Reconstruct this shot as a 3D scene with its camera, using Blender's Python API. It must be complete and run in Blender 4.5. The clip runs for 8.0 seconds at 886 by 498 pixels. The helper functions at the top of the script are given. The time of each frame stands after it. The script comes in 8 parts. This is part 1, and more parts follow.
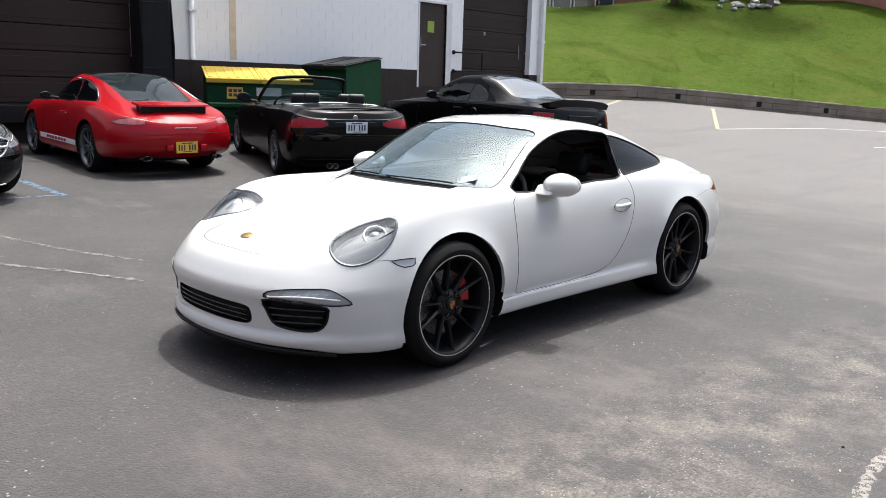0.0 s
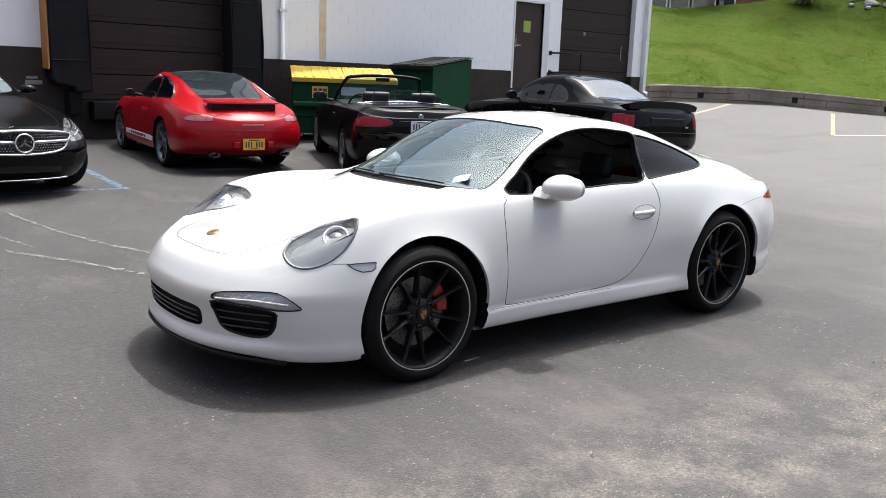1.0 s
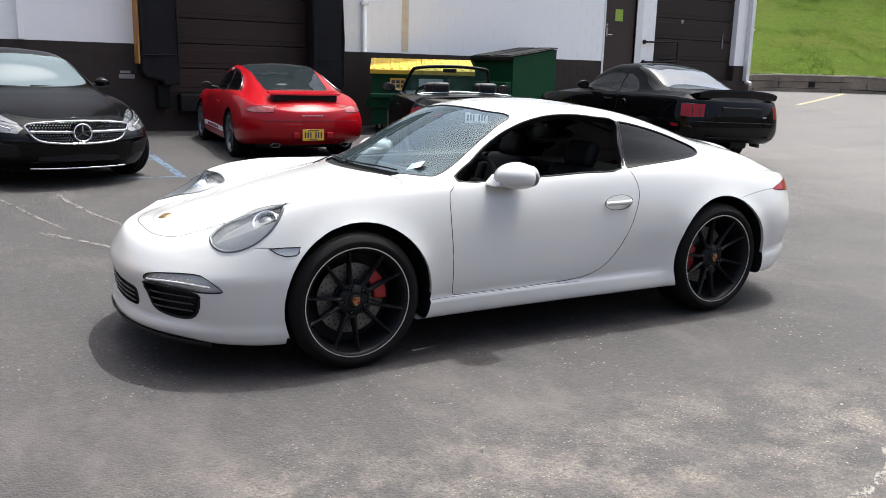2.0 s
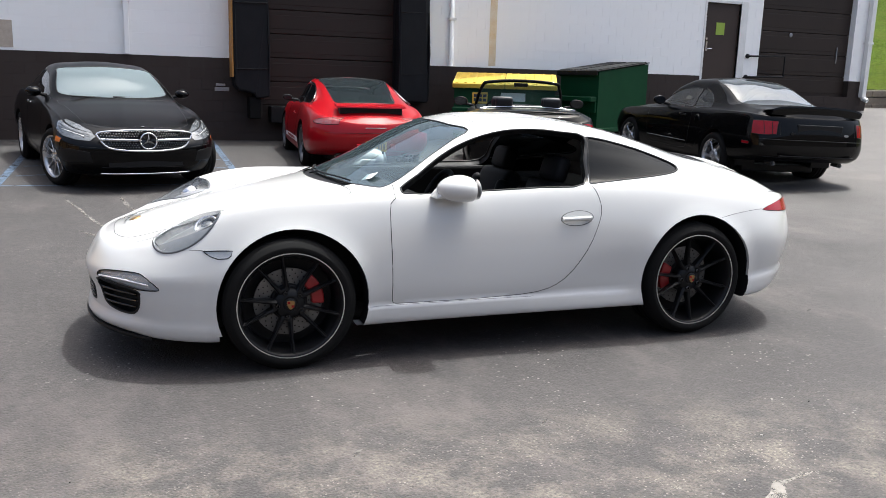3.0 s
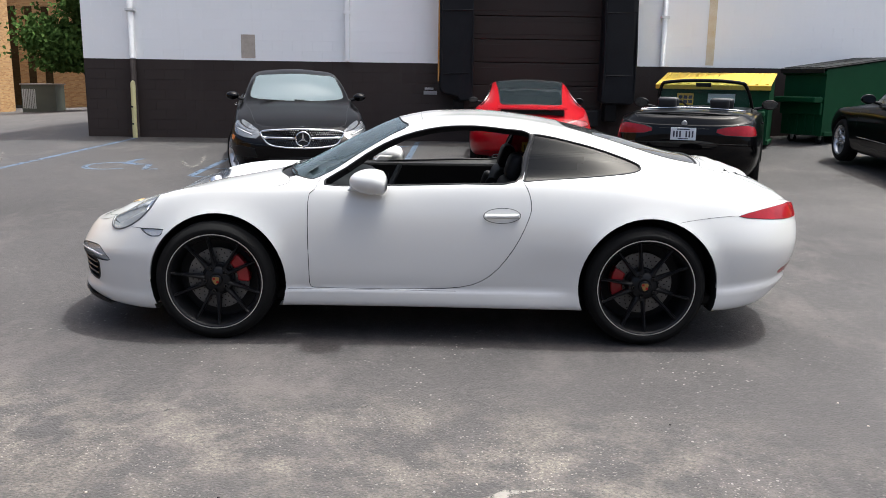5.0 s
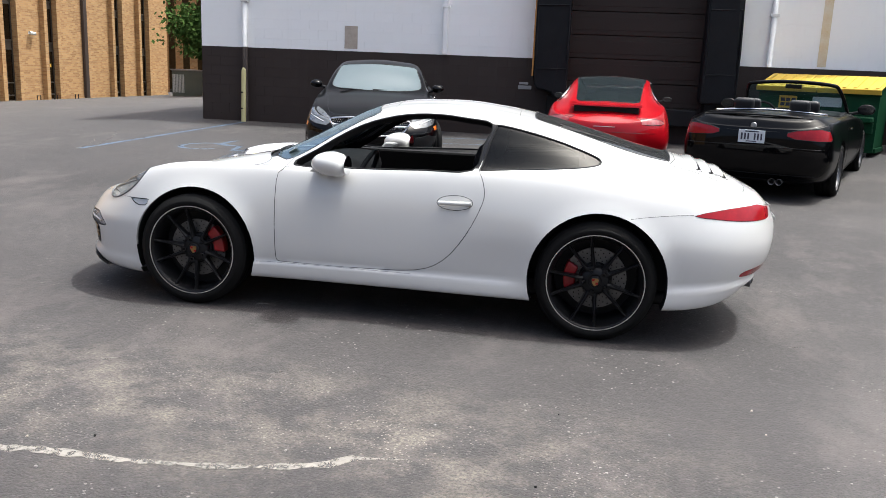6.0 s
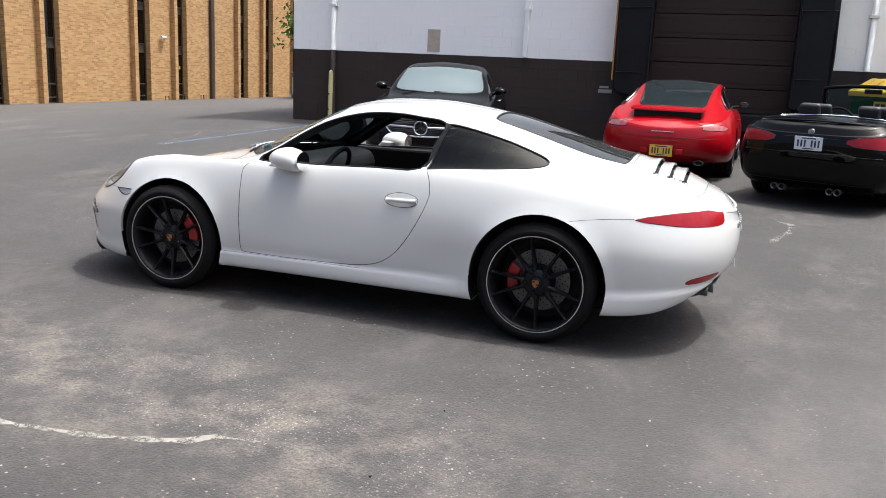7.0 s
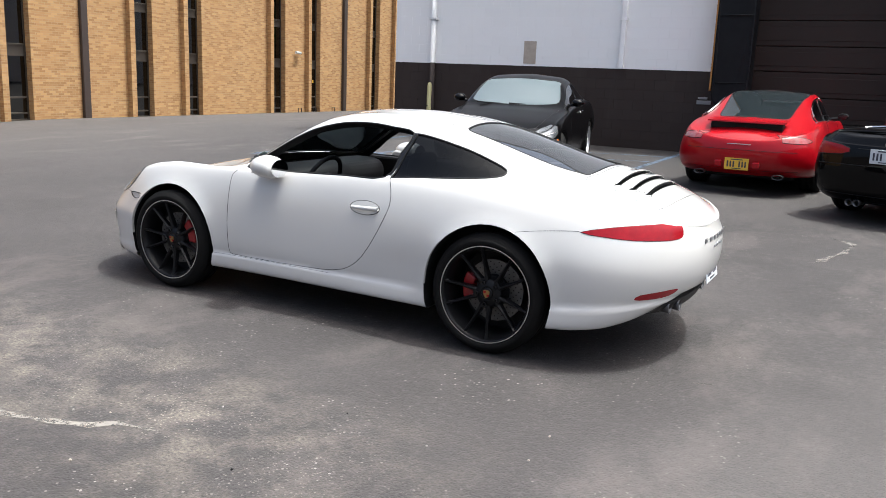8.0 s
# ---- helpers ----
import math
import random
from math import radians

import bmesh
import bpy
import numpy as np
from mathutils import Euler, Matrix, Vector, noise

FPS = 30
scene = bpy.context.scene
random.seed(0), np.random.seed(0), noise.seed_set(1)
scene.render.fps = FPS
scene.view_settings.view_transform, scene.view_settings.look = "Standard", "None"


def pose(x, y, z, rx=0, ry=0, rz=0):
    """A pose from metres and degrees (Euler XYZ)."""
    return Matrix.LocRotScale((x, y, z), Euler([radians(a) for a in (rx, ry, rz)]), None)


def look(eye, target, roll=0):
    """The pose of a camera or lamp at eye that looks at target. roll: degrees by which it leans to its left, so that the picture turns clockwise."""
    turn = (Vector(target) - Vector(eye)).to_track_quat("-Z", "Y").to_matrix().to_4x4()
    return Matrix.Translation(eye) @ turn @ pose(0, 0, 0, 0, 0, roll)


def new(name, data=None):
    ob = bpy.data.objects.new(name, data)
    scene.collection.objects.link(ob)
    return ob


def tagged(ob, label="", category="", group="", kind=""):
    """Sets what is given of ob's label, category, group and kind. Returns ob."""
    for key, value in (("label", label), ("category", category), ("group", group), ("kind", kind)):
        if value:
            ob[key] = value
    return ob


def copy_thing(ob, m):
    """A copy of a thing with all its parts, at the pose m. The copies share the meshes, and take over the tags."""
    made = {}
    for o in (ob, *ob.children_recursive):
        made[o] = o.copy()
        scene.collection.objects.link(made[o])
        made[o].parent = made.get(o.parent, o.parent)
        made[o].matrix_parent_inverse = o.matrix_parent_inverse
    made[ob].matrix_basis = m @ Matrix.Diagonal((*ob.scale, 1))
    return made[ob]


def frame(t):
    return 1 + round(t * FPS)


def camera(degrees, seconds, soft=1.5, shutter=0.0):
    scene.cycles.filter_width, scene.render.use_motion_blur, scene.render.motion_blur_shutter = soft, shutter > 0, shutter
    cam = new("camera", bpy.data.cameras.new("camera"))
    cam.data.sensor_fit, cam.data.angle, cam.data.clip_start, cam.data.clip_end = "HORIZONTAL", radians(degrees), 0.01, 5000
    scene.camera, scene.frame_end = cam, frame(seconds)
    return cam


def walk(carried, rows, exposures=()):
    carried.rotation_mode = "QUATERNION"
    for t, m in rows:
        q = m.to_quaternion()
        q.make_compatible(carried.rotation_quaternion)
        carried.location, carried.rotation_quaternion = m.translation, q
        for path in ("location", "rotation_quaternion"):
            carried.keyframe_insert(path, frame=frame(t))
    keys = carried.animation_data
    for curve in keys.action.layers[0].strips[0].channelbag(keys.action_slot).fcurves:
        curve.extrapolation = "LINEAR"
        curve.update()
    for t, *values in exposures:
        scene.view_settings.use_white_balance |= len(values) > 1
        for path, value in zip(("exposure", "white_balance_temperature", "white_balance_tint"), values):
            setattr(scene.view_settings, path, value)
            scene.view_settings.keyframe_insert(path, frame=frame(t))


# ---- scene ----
cam = camera(56.3, 8.0, 0.75)
PATH = [
    (0, (-3.153, -2.938, 1.502), (-1.729, -1.589, 1.11), 1.7),
    (0.5, (-2.772, -3.062, 1.496), (-1.469, -1.594, 1.115), 1.4),
    (1, (-2.369, -3.165, 1.462), (-1.153, -1.626, 1.069), 2.0),
    (1.2, (-2.218, -3.24, 1.469), (-1.042, -1.672, 1.072), 1.7),
    (2.3, (-1.332, -3.755, 1.441), (-0.44, -2.013, 1.028), 1.6),
    (2.5, (-1.169, -3.837, 1.467), (-0.329, -2.068, 1.063), 1.7),
    (3, (-0.739, -4.112, 1.474), (-0.039, -2.28, 1.081), 1.7),
    (3.5, (-0.254, -4.279, 1.46), (0.298, -2.401, 1.048), 0.7),
    (4, (0.23, -4.42, 1.469), (0.602, -2.497, 1.068), -0.0),
    (4.5, (0.749, -4.533, 1.49), (0.924, -2.578, 1.102), 0.8),
    (4.7, (0.973, -4.567, 1.48), (1.073, -2.608, 1.087), 0.8),
    (5.8, (2.148, -4.736, 1.49), (1.889, -2.797, 1.075), 2.0),
    (6, (2.36, -4.691, 1.477), (2.031, -2.763, 1.059), 2.4),
    (6.5, (2.88, -4.62, 1.479), (2.389, -2.726, 1.065), 2.7),
    (7, (3.377, -4.493, 1.493), (2.759, -2.638, 1.072), 2.7),
    (7.5, (3.859, -4.291, 1.526), (3.117, -2.48, 1.112), 2.4),
    (8, (4.361, -4.113, 1.526), (3.431, -2.39, 1.119), 2.3),
]
walk(cam, [(t, look(eye, target, roll)) for t, eye, target, roll in PATH], [(0, 1.10, 6030, 4), (8, 1.10, 6030, 4)])

# ---- light ----
SUN_DIR = Vector((0.297, 0.132, 1.0)).normalized()
world = bpy.data.worlds.new("sky")
scene.world = world
world.use_nodes = True
wn = world.node_tree
sky = wn.nodes.new("ShaderNodeTexSky")
sky.sky_type = 'NISHITA'
sky.sun_disc = False
sky.sun_elevation = math.asin(SUN_DIR.z)
sky.sun_rotation = math.atan2(SUN_DIR.x, SUN_DIR.y)
sky.dust_density = 9.0
sky.air_density = 0.65
sky.ozone_density = 0.4
bg = wn.nodes["Background"]
wn.links.new(sky.outputs[0], bg.inputs[0])
bg.inputs[1].default_value = 0.15
sun_data = bpy.data.lights.new("sun", 'SUN')
sun_data.energy = 2.25
sun_data.angle = radians(0.6)
sun_data.color = (1.0, 0.972, 0.935)
sun = new("sun", sun_data)
sun.matrix_world = Matrix.Translation((0, 0, 30)) @ SUN_DIR.to_track_quat("Z", "Y").to_matrix().to_4x4()
scene.view_settings.exposure = 0.0

# ---- materials ----
def nodes_of(name):
    m = bpy.data.materials.new(name)
    m.use_nodes = True
    return m, m.node_tree.nodes, m.node_tree.links, m.node_tree.nodes["Principled BSDF"]


def mix_rgb(nd, lk, fac, a, b, mode='MIX'):
    n = nd.new("ShaderNodeMix")
    n.data_type = 'RGBA'
    n.blend_type = mode
    for sock, v in ((n.inputs[0], fac), (n.inputs[6], a), (n.inputs[7], b)):
        if isinstance(v, bpy.types.NodeSocket):
            lk.new(v, sock)
        elif isinstance(v, (int, float)):
            sock.default_value = v
        else:
            sock.default_value = (*v, 1)
    return n.outputs[2]


def tex_noise(nd, lk, vec, scale, detail=4, rough=0.55):
    n = nd.new("ShaderNodeTexNoise")
    n.inputs["Scale"].default_value = scale
    n.inputs["Detail"].default_value = detail
    n.inputs["Roughness"].default_value = rough
    lk.new(vec, n.inputs["Vector"])
    return n.outputs[0]


def ramp(nd, lk, val, lo, hi):
    n = nd.new("ShaderNodeMapRange")
    n.clamp = True
    n.inputs[1].default_value, n.inputs[2].default_value = lo, hi
    lk.new(val, n.inputs[0])
    return n.outputs[0]


def maths(nd, lk, op, a, b=0.0):
    n = nd.new("ShaderNodeMath")
    n.operation = op
    for sock, v in ((n.inputs[0], a), (n.inputs[1], b)):
        if isinstance(v, bpy.types.NodeSocket):
            lk.new(v, sock)
        else:
            sock.default_value = v
    return n.outputs[0]


def object_coords(nd):
    return nd.new("ShaderNodeTexCoord").outputs["Object"]


def add_bump(nd, lk, bsdf, height, strength=0.2, dist=0.01):
    b = nd.new("ShaderNodeBump")
    b.inputs["Strength"].default_value = strength
    b.inputs["Distance"].default_value = dist
    lk.new(height, b.inputs["Height"])
    lk.new(b.outputs[0], bsdf.inputs["Normal"])


def surface(name, col, col2=None, rough=0.5, metal=0.0, grain=40.0, broad=2.0, bump=0.1, coat=0.0, spec=0.5, rough_var=0.1):
    """A painted, plastic, metal or stone surface that varies at two scales."""
    m, nd, lk, b = nodes_of(name)
    col2 = col2 or tuple(c * 0.8 for c in col)
    oc = object_coords(nd)
    big = tex_noise(nd, lk, oc, broad, 5)
    fine = tex_noise(nd, lk, oc, grain, 3)
    f = maths(nd, lk, 'ADD', maths(nd, lk, 'MULTIPLY', ramp(nd, lk, big, 0.35, 0.7), 0.65), maths(nd, lk, 'MULTIPLY', ramp(nd, lk, fine, 0.3, 0.7), 0.35))
    lk.new(mix_rgb(nd, lk, f, col, col2), b.inputs["Base Color"])
    r = maths(nd, lk, 'ADD', maths(nd, lk, 'MULTIPLY', maths(nd, lk, 'SUBTRACT', big, 0.5), rough_var * 2), rough)
    lk.new(r, b.inputs["Roughness"])
    b.inputs["Metallic"].default_value = metal
    b.inputs["Coat Weight"].default_value = coat
    b.inputs["Coat Roughness"].default_value = 0.03
    b.inputs["Specular IOR Level"].default_value = spec
    if bump:
        add_bump(nd, lk, b, fine, bump, 0.002)
    return m


def car_paint(name, col, dust=0.05, dust_col=(0.4, 0.37, 0.33), spec=0.3, coat=1.0):
    m, nd, lk, b = nodes_of(name)
    oc = object_coords(nd)
    big = tex_noise(nd, lk, oc, 1.7, 5)
    fine = tex_noise(nd, lk, oc, 260, 2)
    f = maths(nd, lk, 'MULTIPLY', ramp(nd, lk, big, 0.3, 0.8), dust)
    lk.new(mix_rgb(nd, lk, f, col, dust_col), b.inputs["Base Color"])
    b.inputs["Roughness"].default_value = 0.32
    b.inputs["Specular IOR Level"].default_value = spec
    b.inputs["Coat Weight"].default_value = coat
    cr = maths(nd, lk, 'ADD', maths(nd, lk, 'MULTIPLY', ramp(nd, lk, big, 0.3, 0.8), 0.05), 0.02)
    lk.new(cr, b.inputs["Coat Roughness"])
    add_bump(nd, lk, b, fine, 0.02, 0.0005)
    return m


def glass(name, tint, rough=0.0, glare=0.0, gloss=1.35, glare_col=(0.40, 0.52, 0.58), sheen=(0.93, 0.95, 0.96)):
    """Thin glass: clear or tinted, with a mirror coat that grows at grazing angles. A pale diffuse share paints in sky
    reflection.
    """
    m, nd, lk, b = nodes_of(name)
    out = nd["Material Output"]
    nd.remove(b)
    tr = nd.new("ShaderNodeBsdfTransparent")
    tr.inputs[0].default_value = (*tint, 1)
    gl = nd.new("ShaderNodeBsdfGlossy")
    gl.inputs["Roughness"].default_value = rough
    gl.inputs[0].default_value = (*sheen, 1)
    fr = nd.new("ShaderNodeFresnel")
    fr.inputs[0].default_value = 1.5
    oc = object_coords(nd)
    f = maths(nd, lk, 'MULTIPLY', maths(nd, lk, 'ADD', fr.outputs[0], maths(nd, lk, 'MULTIPLY', tex_noise(nd, lk, oc, 3.0), 0.02)), gloss)
    mx = nd.new("ShaderNodeMixShader")
    lk.new(f, mx.inputs[0])
    lk.new(tr.outputs[0], mx.inputs[1])
    lk.new(gl.outputs[0], mx.inputs[2])
    last = mx.outputs[0]
    # pale diffuse share stands in for bright reflected sky
    if glare:
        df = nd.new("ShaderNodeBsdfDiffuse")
        df.inputs[0].default_value = (*glare_col, 1)
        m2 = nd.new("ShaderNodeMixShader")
        m2.inputs[0].default_value = glare
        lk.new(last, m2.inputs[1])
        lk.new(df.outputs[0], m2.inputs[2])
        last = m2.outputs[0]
    lk.new(last, out.inputs[0])
    return m


def asphalt_material():
    m, nd, lk, b = nodes_of("asphalt")
    oc = object_coords(nd)
    sep = nd.new("ShaderNodeSeparateXYZ")
    lk.new(oc, sep.inputs[0])
    x, y = sep.outputs[0], sep.outputs[1]
    big = tex_noise(nd, lk, oc, 0.35, 6, 0.6)
    mid = tex_noise(nd, lk, oc, 2.2, 6, 0.65)
    grit = tex_noise(nd, lk, oc, 90, 3, 0.7)
    vor = nd.new("ShaderNodeTexVoronoi")
    vor.inputs["Scale"].default_value = 70
    lk.new(oc, vor.inputs["Vector"])
    stone = ramp(nd, lk, vor.outputs["Distance"], 0.0, 0.55)
    c = mix_rgb(nd, lk, ramp(nd, lk, big, 0.35, 0.68), (0.033, 0.0300, 0.0298), (0.062, 0.0562, 0.055))
    c = mix_rgb(nd, lk, maths(nd, lk, 'MULTIPLY', ramp(nd, lk, mid, 0.5, 0.75), 0.6), c, (0.090, 0.081, 0.077))
    c = mix_rgb(nd, lk, maths(nd, lk, 'MULTIPLY', ramp(nd, lk, grit, 0.45, 0.7), 0.8), c, (0.022, 0.021, 0.021))
    speck = tex_noise(nd, lk, oc, 26, 5, 0.75)
    c = mix_rgb(nd, lk, maths(nd, lk, 'MULTIPLY', ramp(nd, lk, speck, 0.52, 0.74), 0.38), c, (0.130, 0.122, 0.117))
    c = mix_rgb(nd, lk, maths(nd, lk, 'MULTIPLY', ramp(nd, lk, speck, 0.48, 0.30), 0.35), c, (0.030, 0.028, 0.028))
    # older, bleached asphalt towards the bank
    old = maths(nd, lk, 'MULTIPLY', ramp(nd, lk, maths(nd, lk, 'ADD', maths(nd, lk, 'ADD', x, maths(nd, lk, 'MULTIPLY', y, -0.25)), maths(nd, lk, 'MULTIPLY', big, 5.0)), 6.5, 12.0), 0.6)
    c = mix_rgb(nd, lk, old, c, (0.150, 0.140, 0.133))
    left = maths(nd, lk, 'MULTIPLY', ramp(nd, lk, maths(nd, lk, 'ADD', x, maths(nd, lk, 'MULTIPLY', big, 4.0)), -2.0, -9.0), 0.30)
    c = mix_rgb(nd, lk, left, c, (0.128, 0.118, 0.112))
    # faint pinkish washed patches
    wash = nd.new("ShaderNodeMapping")
    wash.inputs["Scale"].default_value = (0.9, 0.45, 1.0)
    wash.inputs["Rotation"].default_value = (0, 0, -0.7)
    lk.new(oc, wash.inputs[0])
    c = mix_rgb(nd, lk, maths(nd, lk, 'MULTIPLY', ramp(nd, lk, tex_noise(nd, lk, wash.outputs[0], 1.0, 7, 0.68), 0.54, 0.72), 0.5), c, (0.150, 0.128, 0.120))
    # pale chips of stone
    chips = nd.new("ShaderNodeTexVoronoi")
    chips.inputs["Scale"].default_value = 22
    lk.new(oc, chips.inputs["Vector"])
    chip = maths(nd, lk, 'MULTIPLY', maths(nd, lk, 'LESS_THAN', chips.outputs["Distance"], 0.13), ramp(nd, lk, tex_noise(nd, lk, oc, 1.1), 0.5, 0.66))
    c = mix_rgb(nd, lk, maths(nd, lk, 'MULTIPLY', chip, 0.7), c, (0.34, 0.32, 0.29))
    # sandy drift beside a worn joint
    band = maths(nd, lk, 'SUBTRACT', 1.0, ramp(nd, lk, maths(nd, lk, 'ABSOLUTE', maths(nd, lk, 'ADD', y, maths(nd, lk, 'ADD', 1.46, maths(nd, lk, 'MULTIPLY', x, 0.11)))), 0.12, 0.85))
    reach = maths(nd, lk, 'MULTIPLY', ramp(nd, lk, x, -1.7, -0.8), maths(nd, lk, 'SUBTRACT', 1.0, ramp(nd, lk, x, 2.0, 3.4)))
    drift = maths(nd, lk, 'MULTIPLY', maths(nd, lk, 'MULTIPLY', band, reach), ramp(nd, lk, tex_noise(nd, lk, oc, 3.2, 8, 0.72), 0.44, 0.64))
    drift = maths(nd, lk, 'MULTIPLY', drift, ramp(nd, lk, tex_noise(nd, lk, oc, 55, 5, 0.75), 0.36, 0.60))
    c = mix_rgb(nd, lk, maths(nd, lk, 'MULTIPLY', drift, 0.46), c, (0.36, 0.31, 0.25))
    tiny = nd.new("ShaderNodeTexVoronoi")
    tiny.inputs["Scale"].default_value = 48
    lk.new(oc, tiny.inputs["Vector"])
    grains = maths(nd, lk, 'MULTIPLY', maths(nd, lk, 'LESS_THAN', tiny.outputs["Distance"], 0.20), maths(nd, lk, 'MULTIPLY', maths(nd, lk, 'MULTIPLY', band, reach), ramp(nd, lk, mid, 0.42, 0.58)))
    c = mix_rgb(nd, lk, maths(nd, lk, 'MULTIPLY', grains, 0.4), c, (0.42, 0.38, 0.33))
    # tyre-polished darker streaks and oil spots
    st = nd.new("ShaderNodeMapping")
    st.inputs["Scale"].default_value = (0.25, 1.6, 1.0)
    st.inputs["Rotation"].default_value = (0, 0, 0.35)
    lk.new(oc, st.inputs[0])
    streak = ramp(nd, lk, tex_noise(nd, lk, st.outputs[0], 1.0, 5), 0.55, 0.75)
    c = mix_rgb(nd, lk, maths(nd, lk, 'MULTIPLY', streak, 0.35), c, (0.05, 0.047, 0.046))
    lk.new(c, b.inputs["Base Color"])
    lk.new(maths(nd, lk, 'ADD', maths(nd, lk, 'MULTIPLY', mid, 0.18), 0.68), b.inputs["Roughness"])
    b.inputs["Specular IOR Level"].default_value = 0.35
    h = maths(nd, lk, 'ADD', stone, maths(nd, lk, 'MULTIPLY', grit, 0.8))
    add_bump(nd, lk, b, h, 0.55, 0.006)
    return m


def block_paint(name, col, col2, stain, spec=0.4):
    m, nd, lk, b = nodes_of(name)
    geo = nd.new("ShaderNodeTexCoord").outputs["Object"]
    pos = nd.new("ShaderNodeNewGeometry").outputs["Position"]
    big = tex_noise(nd, lk, pos, 0.7, 6, 0.6)
    fine = tex_noise(nd, lk, pos, 55, 4, 0.65)
    ob = nd.new("ShaderNodeObjectInfo").outputs["Random"]
    c = mix_rgb(nd, lk, ramp(nd, lk, big, 0.35, 0.7), col, col2)
    c = mix_rgb(nd, lk, maths(nd, lk, 'MULTIPLY', ob, 0.12), c, stain)
    mp = nd.new("ShaderNodeMapping")
    mp.inputs["Scale"].default_value = (6.0, 6.0, 0.35)
    lk.new(pos, mp.inputs[0])
    drip = ramp(nd, lk, tex_noise(nd, lk, mp.outputs[0], 1.0, 5, 0.6), 0.58, 0.8)
    c = mix_rgb(nd, lk, maths(nd, lk, 'MULTIPLY', drip, 0.3), c, stain)
    lk.new(c, b.inputs["Base Color"])
    b.inputs["Roughness"].default_value = 0.62
    b.inputs["Specular IOR Level"].default_value = spec
    add_bump(nd, lk, b, fine, 0.35, 0.004)
    return m


def brick_material():
    m, nd, lk, b = nodes_of("tan_brick")
    pos = nd.new("ShaderNodeNewGeometry").outputs["Position"]
    sep = nd.new("ShaderNodeSeparateXYZ")
    lk.new(pos, sep.inputs[0])
    comb = nd.new("ShaderNodeCombineXYZ")
    lk.new(maths(nd, lk, 'ADD', sep.outputs[0], sep.outputs[1]), comb.inputs[0])
    lk.new(sep.outputs[2], comb.inputs[1])
    br = nd.new("ShaderNodeTexBrick")
    br.inputs["Scale"].default_value = 1.0
    br.inputs["Mortar Size"].default_value = 0.008
    br.inputs["Mortar Smooth"].default_value = 0.3
    br.inputs["Brick Width"].default_value = 0.24
    br.inputs["Row Height"].default_value = 0.08
    br.inputs["Color1"].default_value = (0.27, 0.142, 0.054, 1)
    br.inputs["Color2"].default_value = (0.45, 0.272, 0.116, 1)
    br.inputs["Mortar"].default_value = (0.36, 0.25, 0.135, 1)
    lk.new(comb.outputs[0], br.inputs["Vector"])
    big = tex_noise(nd, lk, pos, 0.6, 5)
    c = mix_rgb(nd, lk, maths(nd, lk, 'MULTIPLY', ramp(nd, lk, big, 0.4, 0.75), 0.35), br.outputs[0], (0.36, 0.19, 0.07))
    lk.new(c, b.inputs["Base Color"])
    b.inputs["Roughness"].default_value = 0.85
    add_bump(nd, lk, b, br.outputs[1], -0.5, 0.008)
    return m


def grass_material(name, a, c2, c3):
    m, nd, lk, b = nodes_of(name)
    pos = nd.new("ShaderNodeNewGeometry").outputs["Position"]
    ri = nd.new("ShaderNodeNewGeometry").outputs["Random Per Island"]
    big = tex_noise(nd, lk, pos, 0.5, 5, 0.6)
    fine = tex_noise(nd, lk, pos, 11, 6, 0.8)
    c = mix_rgb(nd, lk, ramp(nd, lk, fine, 0.42, 0.58), tuple(v * 0.8 for v in a), tuple(v * 1.1 for v in c2))
    c = mix_rgb(nd, lk, maths(nd, lk, 'MULTIPLY', ramp(nd, lk, big, 0.5, 0.72), 0.7), c, c3)
    c = mix_rgb(nd, lk, maths(nd, lk, 'MULTIPLY', ri, 0.3), c, c3)
    patch = tex_noise(nd, lk, pos, 2.2, 6, 0.7)
    c = mix_rgb(nd, lk, maths(nd, lk, 'MULTIPLY', ramp(nd, lk, patch, 0.50, 0.36), 0.35), c, tuple(v * 0.45 for v in a))
    lk.new(c, b.inputs["Base Color"])
    b.inputs["Roughness"].default_value = 0.9
    b.inputs["Specular IOR Level"].default_value = 0.05
    add_bump(nd, lk, b, fine, 0.6, 0.03)
    return m


def worn_through(m, scale, lo, hi):
    """Lets the ground show through the gaps of worn paint."""
    nd, lk = m.node_tree.nodes, m.node_tree.links
    out, b = nd["Material Output"], nd["Principled BSDF"]
    pos = nd.new("ShaderNodeNewGeometry").outputs["Position"]
    f = ramp(nd, lk, tex_noise(nd, lk, pos, scale, 6, 0.7), lo, hi)
    tr = nd.new("ShaderNodeBsdfTransparent")
    mx = nd.new("ShaderNodeMixShader")
    lk.new(f, mx.inputs[0])
    lk.new(tr.outputs[0], mx.inputs[1])
    lk.new(b.outputs[0], mx.inputs[2])
    lk.new(mx.outputs[0], out.inputs[0])


ASPHALT = asphalt_material()
WALL_WHITE = block_paint("white_block_paint", (0.92, 0.92, 0.91), (0.90, 0.90, 0.89), (0.80, 0.79, 0.76))
WALL_BROWN = block_paint("brown_block_paint", (0.038, 0.029, 0.026), (0.048, 0.038, 0.034), (0.07, 0.062, 0.056), 0.15)
MORTAR_WHITE = surface("white_joint", (0.92, 0.92, 0.91), (0.89, 0.88, 0.87), 0.75, bump=0.2)
MORTAR_BROWN = surface("brown_joint", (0.031, 0.024, 0.021), (0.040, 0.032, 0.028), 0.75, spec=0.15, bump=0.2)
SHUTTER = surface("brown_shutter_paint", (0.034, 0.025, 0.021), (0.026, 0.0195, 0.0165), 0.5, spec=0.2, broad=1.0, bump=0.05)
